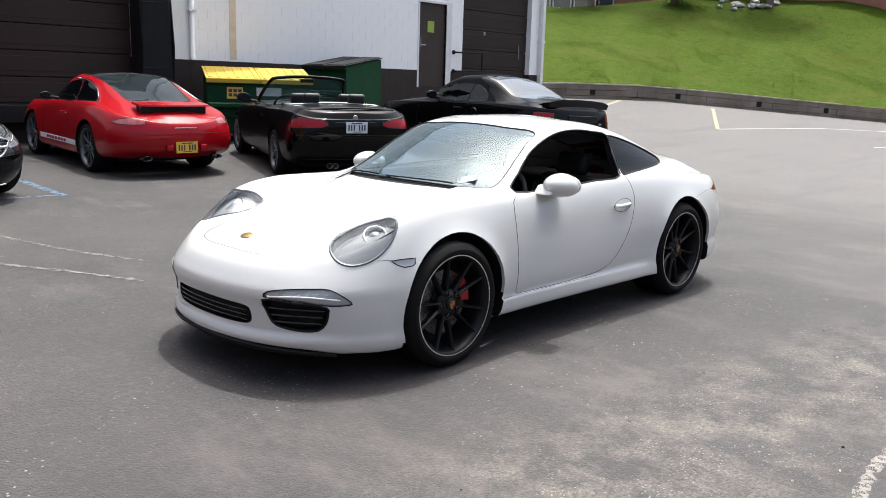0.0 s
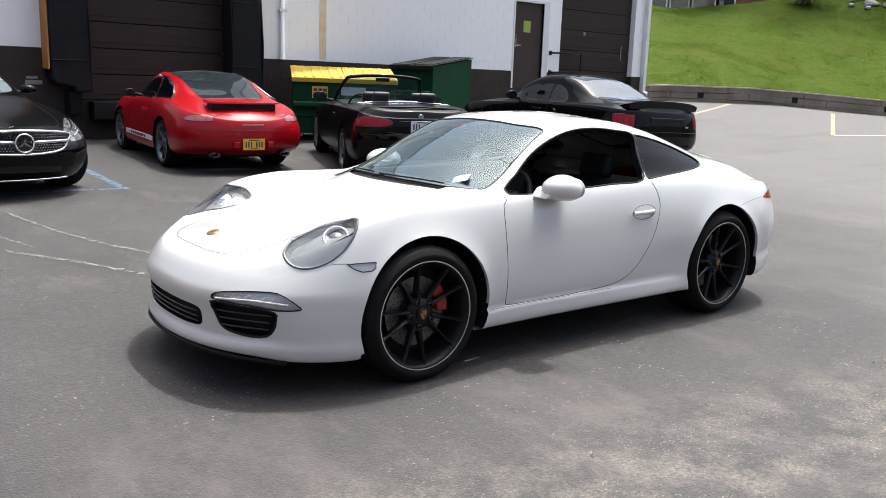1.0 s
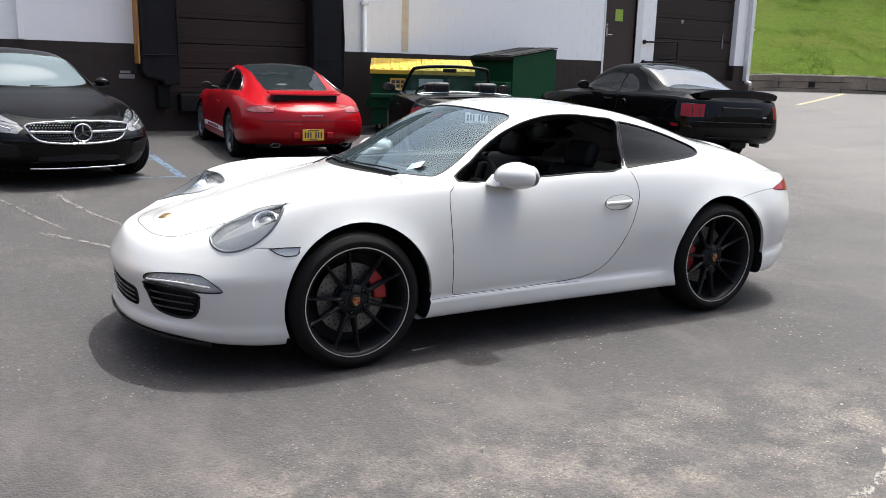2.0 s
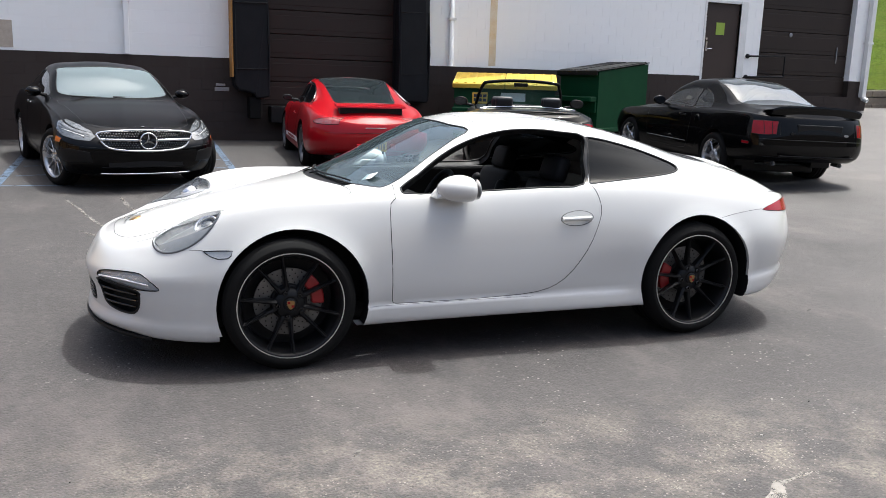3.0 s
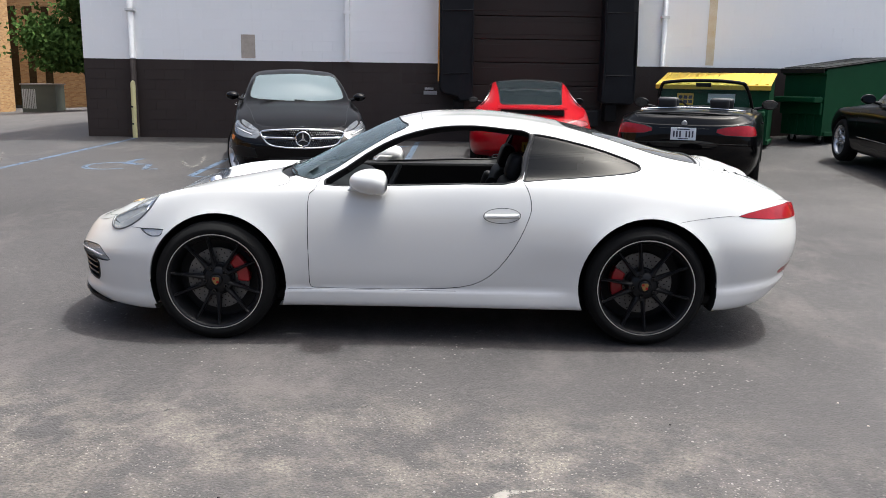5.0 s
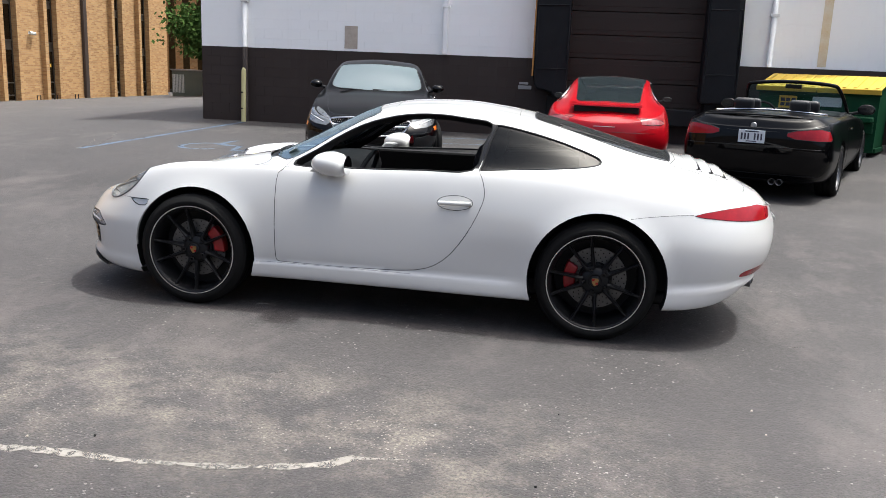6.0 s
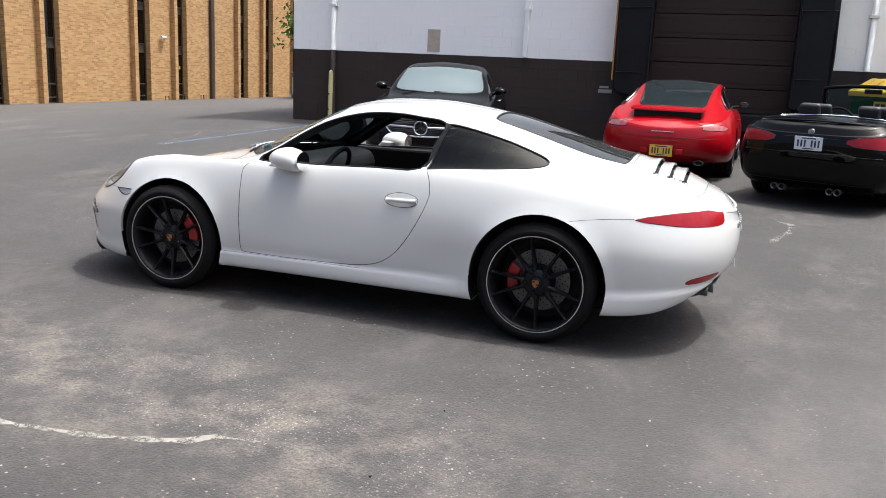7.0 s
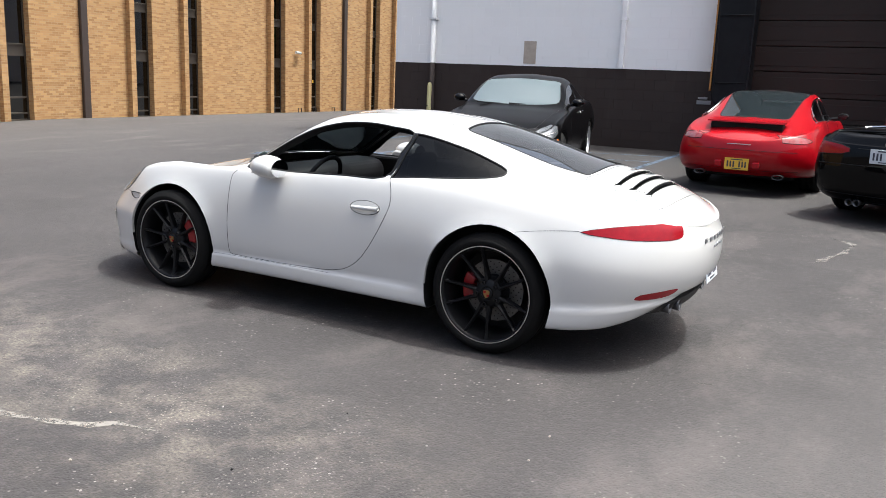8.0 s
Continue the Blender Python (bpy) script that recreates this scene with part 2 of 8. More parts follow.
DOOR_BROWN = surface("brown_door_paint", (0.055, 0.040, 0.034), (0.046, 0.034, 0.029), 0.45, spec=0.25, bump=0.05)
TRIM_WHITE = surface("white_gloss_paint", (0.78, 0.78, 0.77), (0.66, 0.66, 0.64), 0.4, broad=3, bump=0.03)
SEAL_VINYL = surface("black_dock_vinyl", (0.007, 0.0075, 0.009), (0.012, 0.013, 0.015), 0.55, spec=0.15, broad=4, bump=0.3)
RUST = surface("orange_edge_paint", (0.45, 0.22, 0.05), (0.3, 0.14, 0.04), 0.7)
STAIN = surface("rust_stained_paint", (0.72, 0.66, 0.52), (0.62, 0.47, 0.26), 0.65, broad=5)
BRICK = brick_material()
# brick brown with the shade of the reveals mixed into the colour
BRICK_SHADED = surface("brown_reveal_brick", (0.20, 0.095, 0.045), (0.15, 0.07, 0.035), 0.8, broad=3)
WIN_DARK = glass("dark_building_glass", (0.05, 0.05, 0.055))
ALU_DARK = surface("bronze_window_metal", (0.10, 0.085, 0.07), (0.07, 0.06, 0.05), 0.4, metal=0.6)
GREY_METAL = surface("grey_metal", (0.35, 0.35, 0.36), (0.25, 0.25, 0.26), 0.4, metal=0.9)
GRASS = grass_material("grass_turf", (0.030, 0.062, 0.004), (0.056, 0.094, 0.007), (0.074, 0.080, 0.014))
BLADE = grass_material("grass_blades", (0.042, 0.084, 0.006), (0.068, 0.112, 0.008), (0.084, 0.094, 0.016))
LEAF = grass_material("tree_leaves", (0.035, 0.075, 0.018), (0.06, 0.11, 0.025), (0.09, 0.13, 0.035))
BARK = surface("bark", (0.16, 0.12, 0.09), (0.09, 0.07, 0.05), 0.9, grain=30, bump=0.8)
TIMBER = surface("weathered_timber", (0.30, 0.25, 0.195), (0.10, 0.082, 0.066), 0.85, grain=25, broad=1.4, bump=0.6)
# worn timber, lightened further to paint the highlight on the top edge
TIMBER_TOP = surface("sun_bleached_timber", (0.55, 0.50, 0.42), (0.32, 0.28, 0.22), 0.85, grain=25, broad=2, bump=0.5)
# near-black that puts the shade inside openings into the colour
SHADE_BLACK = surface("black_void", (0.004, 0.004, 0.004), (0.006, 0.006, 0.006), 0.9, bump=0)
LINE_BLUE = surface("worn_blue_paint", (0.065, 0.125, 0.22), (0.08, 0.09, 0.105), 0.7, grain=60, broad=5, bump=0.4)
LINE_WHITE = surface("worn_white_paint", (0.55, 0.53, 0.50), (0.26, 0.25, 0.235), 0.75, grain=60, broad=3, bump=0.4)
LINE_YELLOW = surface("worn_yellow_paint", (0.36, 0.285, 0.16), (0.27, 0.22, 0.14), 0.75, grain=60, broad=3, bump=0.4)
SCRAPE = surface("pale_scrape", (0.19, 0.175, 0.16), (0.10, 0.093, 0.088), 0.85, grain=80, broad=8, bump=0.4)
TAR = surface("crack_filler", (0.24, 0.22, 0.195), (0.15, 0.14, 0.125), 0.85, grain=60, broad=6, bump=0.4)
for m_worn, s_worn, lo_worn, hi_worn in ((LINE_BLUE, 14, 0.30, 0.52), (LINE_WHITE, 16, 0.28, 0.48), (LINE_YELLOW, 16, 0.28, 0.48), (SCRAPE, 15, 0.30, 0.62), (TAR, 20, 0.34, 0.56)):
    worn_through(m_worn, s_worn, lo_worn, hi_worn)
POST_YELLOW = surface("faded_yellow_post", (0.62, 0.58, 0.30), (0.5, 0.45, 0.22), 0.6, bump=0.1)
PAINT_WHITE = car_paint("white_car_paint", (0.57, 0.567, 0.552), 0.10, (0.62, 0.59, 0.53))
PAINT_RED = car_paint("red_car_paint", (0.30, 0.002, 0.007), 0.0, spec=0.1, coat=0.6)
PAINT_BLACK = car_paint("black_car_paint", (0.0015, 0.0015, 0.0018), 0.005, (0.05, 0.05, 0.05), 0.02, 0.40)
RUBBER = surface("tyre_rubber", (0.006, 0.006, 0.006), (0.009, 0.0088, 0.0085), 0.75, spec=0.12, grain=120, broad=8, bump=0.2)
BLACK_TRIM = surface("black_plastic", (0.007, 0.007, 0.008), (0.011, 0.011, 0.011), 0.5, spec=0.2, grain=150, bump=0.1)
GLOSS_BLACK = surface("gloss_black", (0.006, 0.006, 0.007), (0.008, 0.008, 0.009), 0.12, bump=0)
WHEEL_BLACK = surface("satin_black_wheel", (0.006, 0.006, 0.0065), (0.008, 0.008, 0.009), 0.34, bump=0, spec=0.2)
WHEEL_SILVER = surface("silver_wheel", (0.55, 0.55, 0.56), (0.45, 0.45, 0.46), 0.28, metal=0.9, bump=0)
WHEEL_GREY = surface("grey_wheel", (0.16, 0.16, 0.165), (0.12, 0.12, 0.125), 0.3, metal=0.8, bump=0)
CHROME = surface("chrome", (0.8, 0.8, 0.81), (0.75, 0.75, 0.76), 0.08, metal=1.0, bump=0, rough_var=0.02)
STEEL = surface("brake_steel", (0.70, 0.70, 0.70), (0.6, 0.6, 0.6), 0.3, metal=1.0, bump=0.02)
DISC = surface("dull_brake_disc", (0.20, 0.195, 0.19), (0.11, 0.106, 0.10), 0.45, metal=0.8, bump=0.05)
CALIPER = surface("red_caliper", (0.30, 0.008, 0.010), (0.24, 0.006, 0.008), 0.35, bump=0)
GOLD = surface("gold_badge", (0.34, 0.22, 0.08), (0.26, 0.16, 0.06), 0.3, metal=0.8, bump=0)
LEATHER = surface("black_leather", (0.008, 0.008, 0.009), (0.012, 0.012, 0.013), 0.6, spec=0.15, grain=90, bump=0.04)
LEATHER_GREY = surface("grey_leather", (0.03, 0.03, 0.032), (0.022, 0.022, 0.024), 0.5, spec=0.3, grain=90, bump=0.05)
TAIL_RED = surface("red_lamp_lens", (0.30, 0.004, 0.010), (0.20, 0.002, 0.007), 0.2, coat=0.2, spec=0.3, broad=9, bump=0)
LENS_CLEAR = glass("clear_lens", (0.97, 0.97, 0.97), 0.0, 0.0, 0.6)
LENS_SMOKE = surface("silver_lamp_inside", (0.55, 0.55, 0.56), (0.35, 0.35, 0.36), 0.25, metal=0.85, bump=0)
LAMP_GREY = surface("grey_lamp_bezel", (0.28, 0.285, 0.29), (0.20, 0.205, 0.21), 0.35, metal=0.35, bump=0)
LAMP_PALE = surface("pale_lamp_strip", (0.78, 0.78, 0.77), (0.60, 0.60, 0.595), 0.2, coat=1.0, bump=0)
LAMP_DIM = surface("dim_lamp_metal", (0.16, 0.165, 0.17), (0.10, 0.105, 0.11), 0.3, metal=0.5, bump=0)
AMBER = surface("amber_lens", (0.65, 0.16, 0.02), (0.55, 0.12, 0.015), 0.15, coat=1.0, bump=0)
# pale shares and bluish sheen put sky reflection into the glass colour
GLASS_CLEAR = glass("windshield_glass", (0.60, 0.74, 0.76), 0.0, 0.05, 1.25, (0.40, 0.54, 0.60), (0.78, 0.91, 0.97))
GLASS_HAZED = glass("dusty_car_glass", (0.24, 0.29, 0.31), 0.0, 0.24, 0.8, (0.46, 0.56, 0.60))
GLASS_SKY = glass("shiny_car_glass", (0.08, 0.09, 0.095), 0.0, 0.03, 1.5)
HEADLAMP = surface("silver_headlamp", (0.17, 0.18, 0.19), (0.06, 0.065, 0.07), 0.15, metal=0.3, broad=9, coat=1.0, bump=0)
LENS_PINK = surface("pale_red_lens", (0.34, 0.14, 0.13), (0.36, 0.015, 0.02), 0.12, broad=9, coat=1.0, bump=0)
GLASS_TINT = glass("tinted_glass", (0.045, 0.05, 0.053), 0.0, 0.0, 0.45)
GLASS_REAR = glass("rear_car_glass", (0.10, 0.105, 0.105), 0.0, 0.05, 1.5, (0.35, 0.36, 0.36))
GLASS_DARK = glass("dark_car_glass", (0.10, 0.11, 0.115), 0.0, 0.0, 1.4)
PLATE_YELLOW = surface("yellow_plate", (0.72, 0.44, 0.04), (0.66, 0.40, 0.04), 0.4, bump=0)
PLATE_WHITE = surface("white_plate", (0.62, 0.66, 0.70), (0.55, 0.58, 0.62), 0.4, bump=0)
PLATE_INK = surface("plate_ink", (0.03, 0.035, 0.06), (0.03, 0.03, 0.05), 0.5, bump=0)
DUMP_GREEN = surface("dark_green_steel", (0.003, 0.046, 0.016), (0.004, 0.032, 0.012), 0.6, spec=0.15, broad=1.5, bump=0.1)
DUMP_YELLOW = surface("yellow_plastic_lid", (0.62, 0.42, 0.03), (0.5, 0.33, 0.03), 0.5, broad=3, bump=0.1)
DUMP_LID = surface("black_plastic_lid", (0.008, 0.008, 0.008), (0.014, 0.0135, 0.013), 0.6, spec=0.2, broad=3, bump=0.2)
STICKER = surface("pale_sticker", (0.62, 0.64, 0.62), (0.52, 0.54, 0.52), 0.5, bump=0)
SIGN_GREEN = surface("yellow_green_notice", (0.30, 0.42, 0.05), (0.26, 0.36, 0.05), 0.5, bump=0)
BEIGE = surface("beige_patch", (0.48, 0.42, 0.35), (0.36, 0.31, 0.26), 0.7, broad=8, bump=0.2)
CONCRETE = surface("concrete", (0.36, 0.34, 0.32), (0.27, 0.255, 0.24), 0.85, broad=1.2, bump=0.4)

# ---- mesh helpers ----
from mathutils.bvhtree import BVHTree

def part(name, bm, material, parent=None, label="", smooth=False):
    """One mesh object from a bmesh, under parent."""
    me = bpy.data.meshes.new(name)
    bm.to_mesh(me)
    bm.free()
    me.materials.append(material)
    if smooth:
        me.shade_smooth()
    ob = new(name, me)
    if parent is not None:
        ob.parent = parent
    if label:
        ob["label"] = label
    return ob


def from_arrays(name, verts, faces, material, parent=None, label="", smooth=True, normals=None):
    me = bpy.data.meshes.new(name)
    me.from_pydata(verts, [], faces)
    me.update()
    me.materials.append(material)
    if smooth:
        me.shade_smooth()
    if normals is not None:
        me.normals_split_custom_set_from_vertices(normals)
    ob = new(name, me)
    if parent is not None:
        ob.parent = parent
    if label:
        ob["label"] = label
    return ob


def empty(name, m=None):
    ob = new(name)
    ob.empty_display_size = 0.2
    if m is not None:
        ob.matrix_world = m
    return ob


def box(bm, lo, hi, bevel=0.0, seg=2, m=None):
    """A box between two corners, with rounded edges."""
    lo, hi = Vector(lo), Vector(hi)
    size = hi - lo
    r = bmesh.ops.create_cube(bm, size=1.0)
    vs = r["verts"]
    for v in vs:
        v.co = Vector((v.co.x * size.x, v.co.y * size.y, v.co.z * size.z)) + (lo + hi) / 2
    if bevel:
        es = list({e for v in vs for e in v.link_edges})
        r2 = bmesh.ops.bevel(bm, geom=es, offset=min(bevel, min(size) * 0.49), segments=seg, profile=0.5, affect='EDGES')
        vs = list({v for f in r2["faces"] for v in f.verts} | {v for v in vs if v.is_valid})
    if m is not None:
        bmesh.ops.transform(bm, matrix=m, verts=vs)
    return vs


def new_box(name, lo, hi, material, parent=None, bevel=0.0, label="", m=None, seg=2):
    bm = bmesh.new()
    box(bm, lo, hi, bevel, seg, m)
    return part(name, bm, material, parent, label, smooth=False)


def lathe(bm, profile, n=40, m=None, closed=False):
    """Turns (radius, along) points round the local y axis."""
    rings = []
    for r, a in profile:
        rings.append([bm.verts.new((r * math.cos(2 * math.pi * k / n), a, r * math.sin(2 * math.pi * k / n))) for k in range(n)])
    pairs = list(zip(rings, rings[1:])) + ([(rings[-1], rings[0])] if closed else [])
    for a, b in pairs:
        for k in range(n):
            bm.faces.new((a[k], a[(k + 1) % n], b[(k + 1) % n], b[k]))
    vs = [v for ring in rings for v in ring]
    if m is not None:
        bmesh.ops.transform(bm, matrix=m, verts=vs)
    return vs


def disc(bm, r, y, n=32, m=None):
    vs = [bm.verts.new((r * math.cos(2 * math.pi * k / n), y, r * math.sin(2 * math.pi * k / n))) for k in range(n)]
    bm.faces.new(vs)
    if m is not None:
        bmesh.ops.transform(bm, matrix=m, verts=vs)


def tube(bm, pts, r, n=6, loop=False):
    """A round bar along a line of points."""
    pts = [Vector(p) for p in pts]
    rings = []
    up = Vector((0.0, 0.0, 1.0))
    cnt = len(pts)
    for i, p in enumerate(pts):
        a = pts[i - 1] if (i or loop) else p
        b = pts[(i + 1) % cnt] if (i < cnt - 1 or loop) else p
        d = (b - a)
        if d.length < 1e-9:
            d = Vector((1, 0, 0))
        d.normalize()
        side = d.cross(up)
        if side.length < 0.05:
            side = d.cross(Vector((0.0, 1.0, 0.0)))
        side.normalize()
        nn = side.cross(d)
        rings.append([bm.verts.new(p + r * (math.cos(2 * math.pi * k / n) * side + math.sin(2 * math.pi * k / n) * nn)) for k in range(n)])
    pairs = list(zip(rings, rings[1:])) + ([(rings[-1], rings[0])] if loop else [])
    for a, b in pairs:
        for k in range(n):
            bm.faces.new((a[k], a[(k + 1) % n], b[(k + 1) % n], b[k]))
    if not loop:
        bm.faces.new(rings[0])
        bm.faces.new(rings[-1][::-1])


def prism(bm, pts, depth, m=None, bevel=0.0):
    """A flat outline in x, z given depth along y (from 0 to depth)."""
    a = [bm.verts.new((x, 0, z)) for x, z in pts]
    b = [bm.verts.new((x, depth, z)) for x, z in pts]
    fs = [bm.faces.new(a[::-1]), bm.faces.new(b)]
    n = len(pts)
    for k in range(n):
        fs.append(bm.faces.new((a[k], a[(k + 1) % n], b[(k + 1) % n], b[k])))
    bmesh.ops.recalc_face_normals(bm, faces=fs)
    vs = a + b
    if bevel:
        r = bmesh.ops.bevel(bm, geom=list({e for f in fs for e in f.edges}), offset=bevel, segments=2, profile=0.5, affect='EDGES')
        vs = list({v for f in r["faces"] for v in f.verts} | {v for v in vs if v.is_valid})
    if m is not None:
        bmesh.ops.transform(bm, matrix=m, verts=vs)


def smooth_curve(pts):
    """A monotone cubic through (x, value) points, as a function of an array."""
    xs = np.array([p[0] for p in pts], float)
    ys = np.array([p[1] for p in pts], float)
    h = np.diff(xs)
    d = np.diff(ys) / h
    s = np.zeros(len(xs))
    for i in range(1, len(xs) - 1):
        if d[i - 1] * d[i] > 0:
            w1, w2 = 2 * h[i] + h[i - 1], h[i] + 2 * h[i - 1]
            s[i] = (w1 + w2) / (w1 / d[i - 1] + w2 / d[i])
    s[0], s[-1] = d[0], d[-1]

    def value(x):
        x = np.clip(np.asarray(x, float), xs[0], xs[-1])
        i = np.clip(np.searchsorted(xs, x, side="right") - 1, 0, len(xs) - 2)
        t = (x - xs[i]) / h[i]
        return ((1 + 2 * t) * (1 - t) ** 2 * ys[i] + t * (1 - t) ** 2 * h[i] * s[i] + t * t * (3 - 2 * t) * ys[i + 1] + t * t * (t - 1) * h[i] * s[i + 1])
    return value


def rounded(pts, n=3, loop=True):
    """Catmull-Rom through an outline, n pieces a side."""
    out = []
    cnt = len(pts)
    for i in range(cnt if loop else cnt - 1):
        p0 = pts[(i - 1) % cnt] if loop or i else pts[i]
        p1, p2 = pts[i], pts[(i + 1) % cnt]
        p3 = pts[(i + 2) % cnt] if loop or i + 2 < cnt else p2
        for k in range(n):
            t = k / n
            out.append(tuple(0.5 * (2 * b + (c - a) * t + (2 * a - 5 * b + 4 * c - d) * t * t + (3 * b - a - 3 * c + d) * t ** 3) for a, b, c, d in zip(p0, p1, p2, p3)))
    if not loop:
        out.append(tuple(pts[-1]))
    return out


def ring_outline(cx, cz, a, b, n=28, turn=0.0):
    c, s = math.cos(turn), math.sin(turn)
    out = []
    for k in range(n):
        u, v = a * math.cos(2 * math.pi * k / n), b * math.sin(2 * math.pi * k / n)
        out.append((cx + u * c - v * s, cz + u * s + v * c))
    return out


def inside(p, poly):
    x, y = p
    hit = False
    j = len(poly) - 1
    for i in range(len(poly)):
        xi, yi = poly[i]
        xj, yj = poly[j]
        if (yi > y) != (yj > y) and x < (xj - xi) * (y - yi) / (yj - yi) + xi:
            hit = not hit
        j = i
    return hit


AX, AY, AZ = Vector((1, 0, 0)), Vector((0, 1, 0)), Vector((0, 0, 1))

# ---- cars: a lofted shell, cut into panels, glass and lamps ----
def cap_round(d, a, p):
    t = np.clip(1 - d / a, 0, 1)
    return (1 - t ** p) ** (1 / p)


def loft_shell(rows, front, rear, ns=130, sub=8):
    """Half a car body as rows of (x0, x1, width curve, height curve) from sill to roof centre. Returns points [station, row, xyz], y < 0."""
    s = np.linspace(0, 1, ns)
    f = (1 - np.cos(np.pi * s)) / 2
    line = []
    for x0, x1, wc, zc in rows:
        x = x0 + (x1 - x0) * f
        w = np.zeros(ns) if wc is None else wc(x) * cap_round(x - x0, *front) * cap_round(x1 - x, *rear)
        line.append(np.stack([x, -w, zc(x)], 1))
    bot, low, mid, sho, rail, top = line
    under = bot * np.array([1, 0.86, 1]) + np.array([0, 0, -0.005])
    base = sho + (rail - sho) * np.array([0.22, 0.22, 0.16])
    win = base + (rail - base) * 0.55
    win[:, 1] -= 0.012 * np.clip((rail[:, 2] - sho[:, 2]) / 0.3, 0, 1)
    crown = rail * 0.5 + top * 0.5
    crown[:, 2] = top[:, 2] - 0.25 * (top[:, 2] - rail[:, 2])
    crown[:, 0] = rail[:, 0] * 0.35 + top[:, 0] * 0.65
    far = crown * np.array([1, -1, 1])
    ctl = np.stack([under, bot, low, mid, sho, base, win, rail, crown, top, far], 1)
    out = [ctl[:, 0]]
    n = ctl.shape[1]
    for i in range(n - 2):
        p0 = ctl[:, i - 1] if i else 2 * ctl[:, 0] - ctl[:, 1]
        p1, p2, p3 = ctl[:, i], ctl[:, i + 1], ctl[:, i + 2]
        d1 = np.sqrt(np.linalg.norm(p1 - p0, axis=1) + 1e-6)[:, None]
        d2 = np.sqrt(np.linalg.norm(p2 - p1, axis=1) + 1e-6)[:, None]
        d3 = np.sqrt(np.linalg.norm(p3 - p2, axis=1) + 1e-6)[:, None]
        m1 = d2 * ((p1 - p0) / d1 - (p2 - p0) / (d1 + d2) + (p2 - p1) / d2)
        m2 = d2 * ((p2 - p1) / d2 - (p3 - p1) / (d2 + d3) + (p3 - p2) / d3)
        for k in range(1, sub + 1):
            t = k / sub
            out.append((2 * t ** 3 - 3 * t * t + 1) * p1 + (t ** 3 - 2 * t * t + t) * m1 + (-2 * t ** 3 + 3 * t * t) * p2 + (t ** 3 - t * t) * m2)
    g = np.stack(out, 1)
    g[:, -1, 1] = 0
    g[0, :, 1] = g[-1, :, 1] = 0
    return g


def ease(a, b, v):
    t = np.clip((v - a) / (b - a), 0, 1)
    return t * t * (3 - 2 * t)


def sculpt(g, relief):
    """Moves a shell in or out, level with the ground, by relief(x, y, z)."""
    du, dv = np.gradient(g, axis=0), np.gradient(g, axis=1)
    n = np.cross(du, dv)
    n *= np.where(n[..., 1:2] > 0, -1, 1)
    size = np.linalg.norm(n, axis=2) + 1e-9
    flat = n * np.array([1, 1, 0])
    run = np.linalg.norm(flat, axis=2) + 1e-9
    flat[0], flat[-1] = (-1, 0, 0), (1, 0, 0)
    run[0] = run[-1] = size[0] = size[-1] = 1.0
    amount = relief(g[..., 0], np.abs(g[..., 1]), g[..., 2]) * ease(0.25, 0.6, run / size)
    g = g + flat / run[..., None] * amount[..., None]
    g[:, -1, 1] = 0
    g[0, :, 1] = g[-1, :, 1] = 0
    return g


def shell_bmesh(g):
    bm = bmesh.new()
    ns, nv, _ = g.shape
    left = [[bm.verts.new(g[i, j]) for j in range(nv)] for i in range(ns)]
    right = [[left[i][j] if abs(g[i, j, 1]) < 1e-6 else bm.verts.new((g[i, j, 0], -g[i, j, 1], g[i, j, 2])) for j in range(nv)] for i in range(ns)]
    for i in range(ns - 1):
        for j in range(nv - 1):
            for grid, flip in ((left, False), (right, True)):
                q = [grid[i][j], grid[i + 1][j], grid[i + 1][j + 1], grid[i][j + 1]]
                u = []
                for v in q:
                    if v not in u:
                        u.append(v)
                if len(u) >= 3:
                    bm.faces.new(u[::-1] if flip else u)
    bm.normal_update()
    return bm


def carve(bm, poly, U, V, keep, tag, layer):
    """Cuts an outline, seen along U x V, into the shell and tags the faces inside."""
    us, vs = [p[0] for p in poly], [p[1] for p in poly]
    lo, hi = (min(us), min(vs)), (max(us), max(vs))

    def span(f):
        a = [v.co.dot(U) for v in f.verts]
        b = [v.co.dot(V) for v in f.verts]
        return min(a), max(a), min(b), max(b)
    spans = {}
    for f in bm.faces:
        if keep(f):
            q = span(f)
            if q[0] <= hi[0] and q[1] >= lo[0] and q[2] <= hi[1] and q[3] >= lo[1]:
                spans[f] = q
    n = len(poly)
    for k in range(n):
        (au, av), (bu, bv) = poly[k], poly[(k + 1) % n]
        if abs(au - bu) + abs(av - bv) < 1e-6:
            continue
        l0, l1, m0, m1 = min(au, bu) - 1e-4, max(au, bu) + 1e-4, min(av, bv) - 1e-4, max(av, bv) + 1e-4
        sel = [f for f, q in spans.items() if q[0] <= l1 and q[1] >= l0 and q[2] <= m1 and q[3] >= m0]
        if not sel:
            continue
        no = U * (bv - av) - V * (bu - au)
        geom = set(sel)
        for f in sel:
            geom.update(f.edges)
            geom.update(f.verts)
        r = bmesh.ops.bisect_plane(bm, geom=list(geom), plane_co=U * au + V * av, plane_no=no.normalized(), dist=1e-5)
        for f in sel:
            if f.is_valid:
                spans[f] = span(f)
            else:
                del spans[f]
        for f in r["geom"]:
            if isinstance(f, bmesh.types.BMFace):
                spans[f] = span(f)
    got = []
    for f in spans:
        c = f.calc_center_median()
        if inside((c.dot(U), c.dot(V)), poly):
            f[layer] = tag
            got.append(f)
    return got


def rim_of(faces):
    """Boundary edges of a set of faces."""
    inner = set(faces)
    return [e for f in faces for e in f.edges if sum(1 for g in e.link_faces if g in inner) == 1]


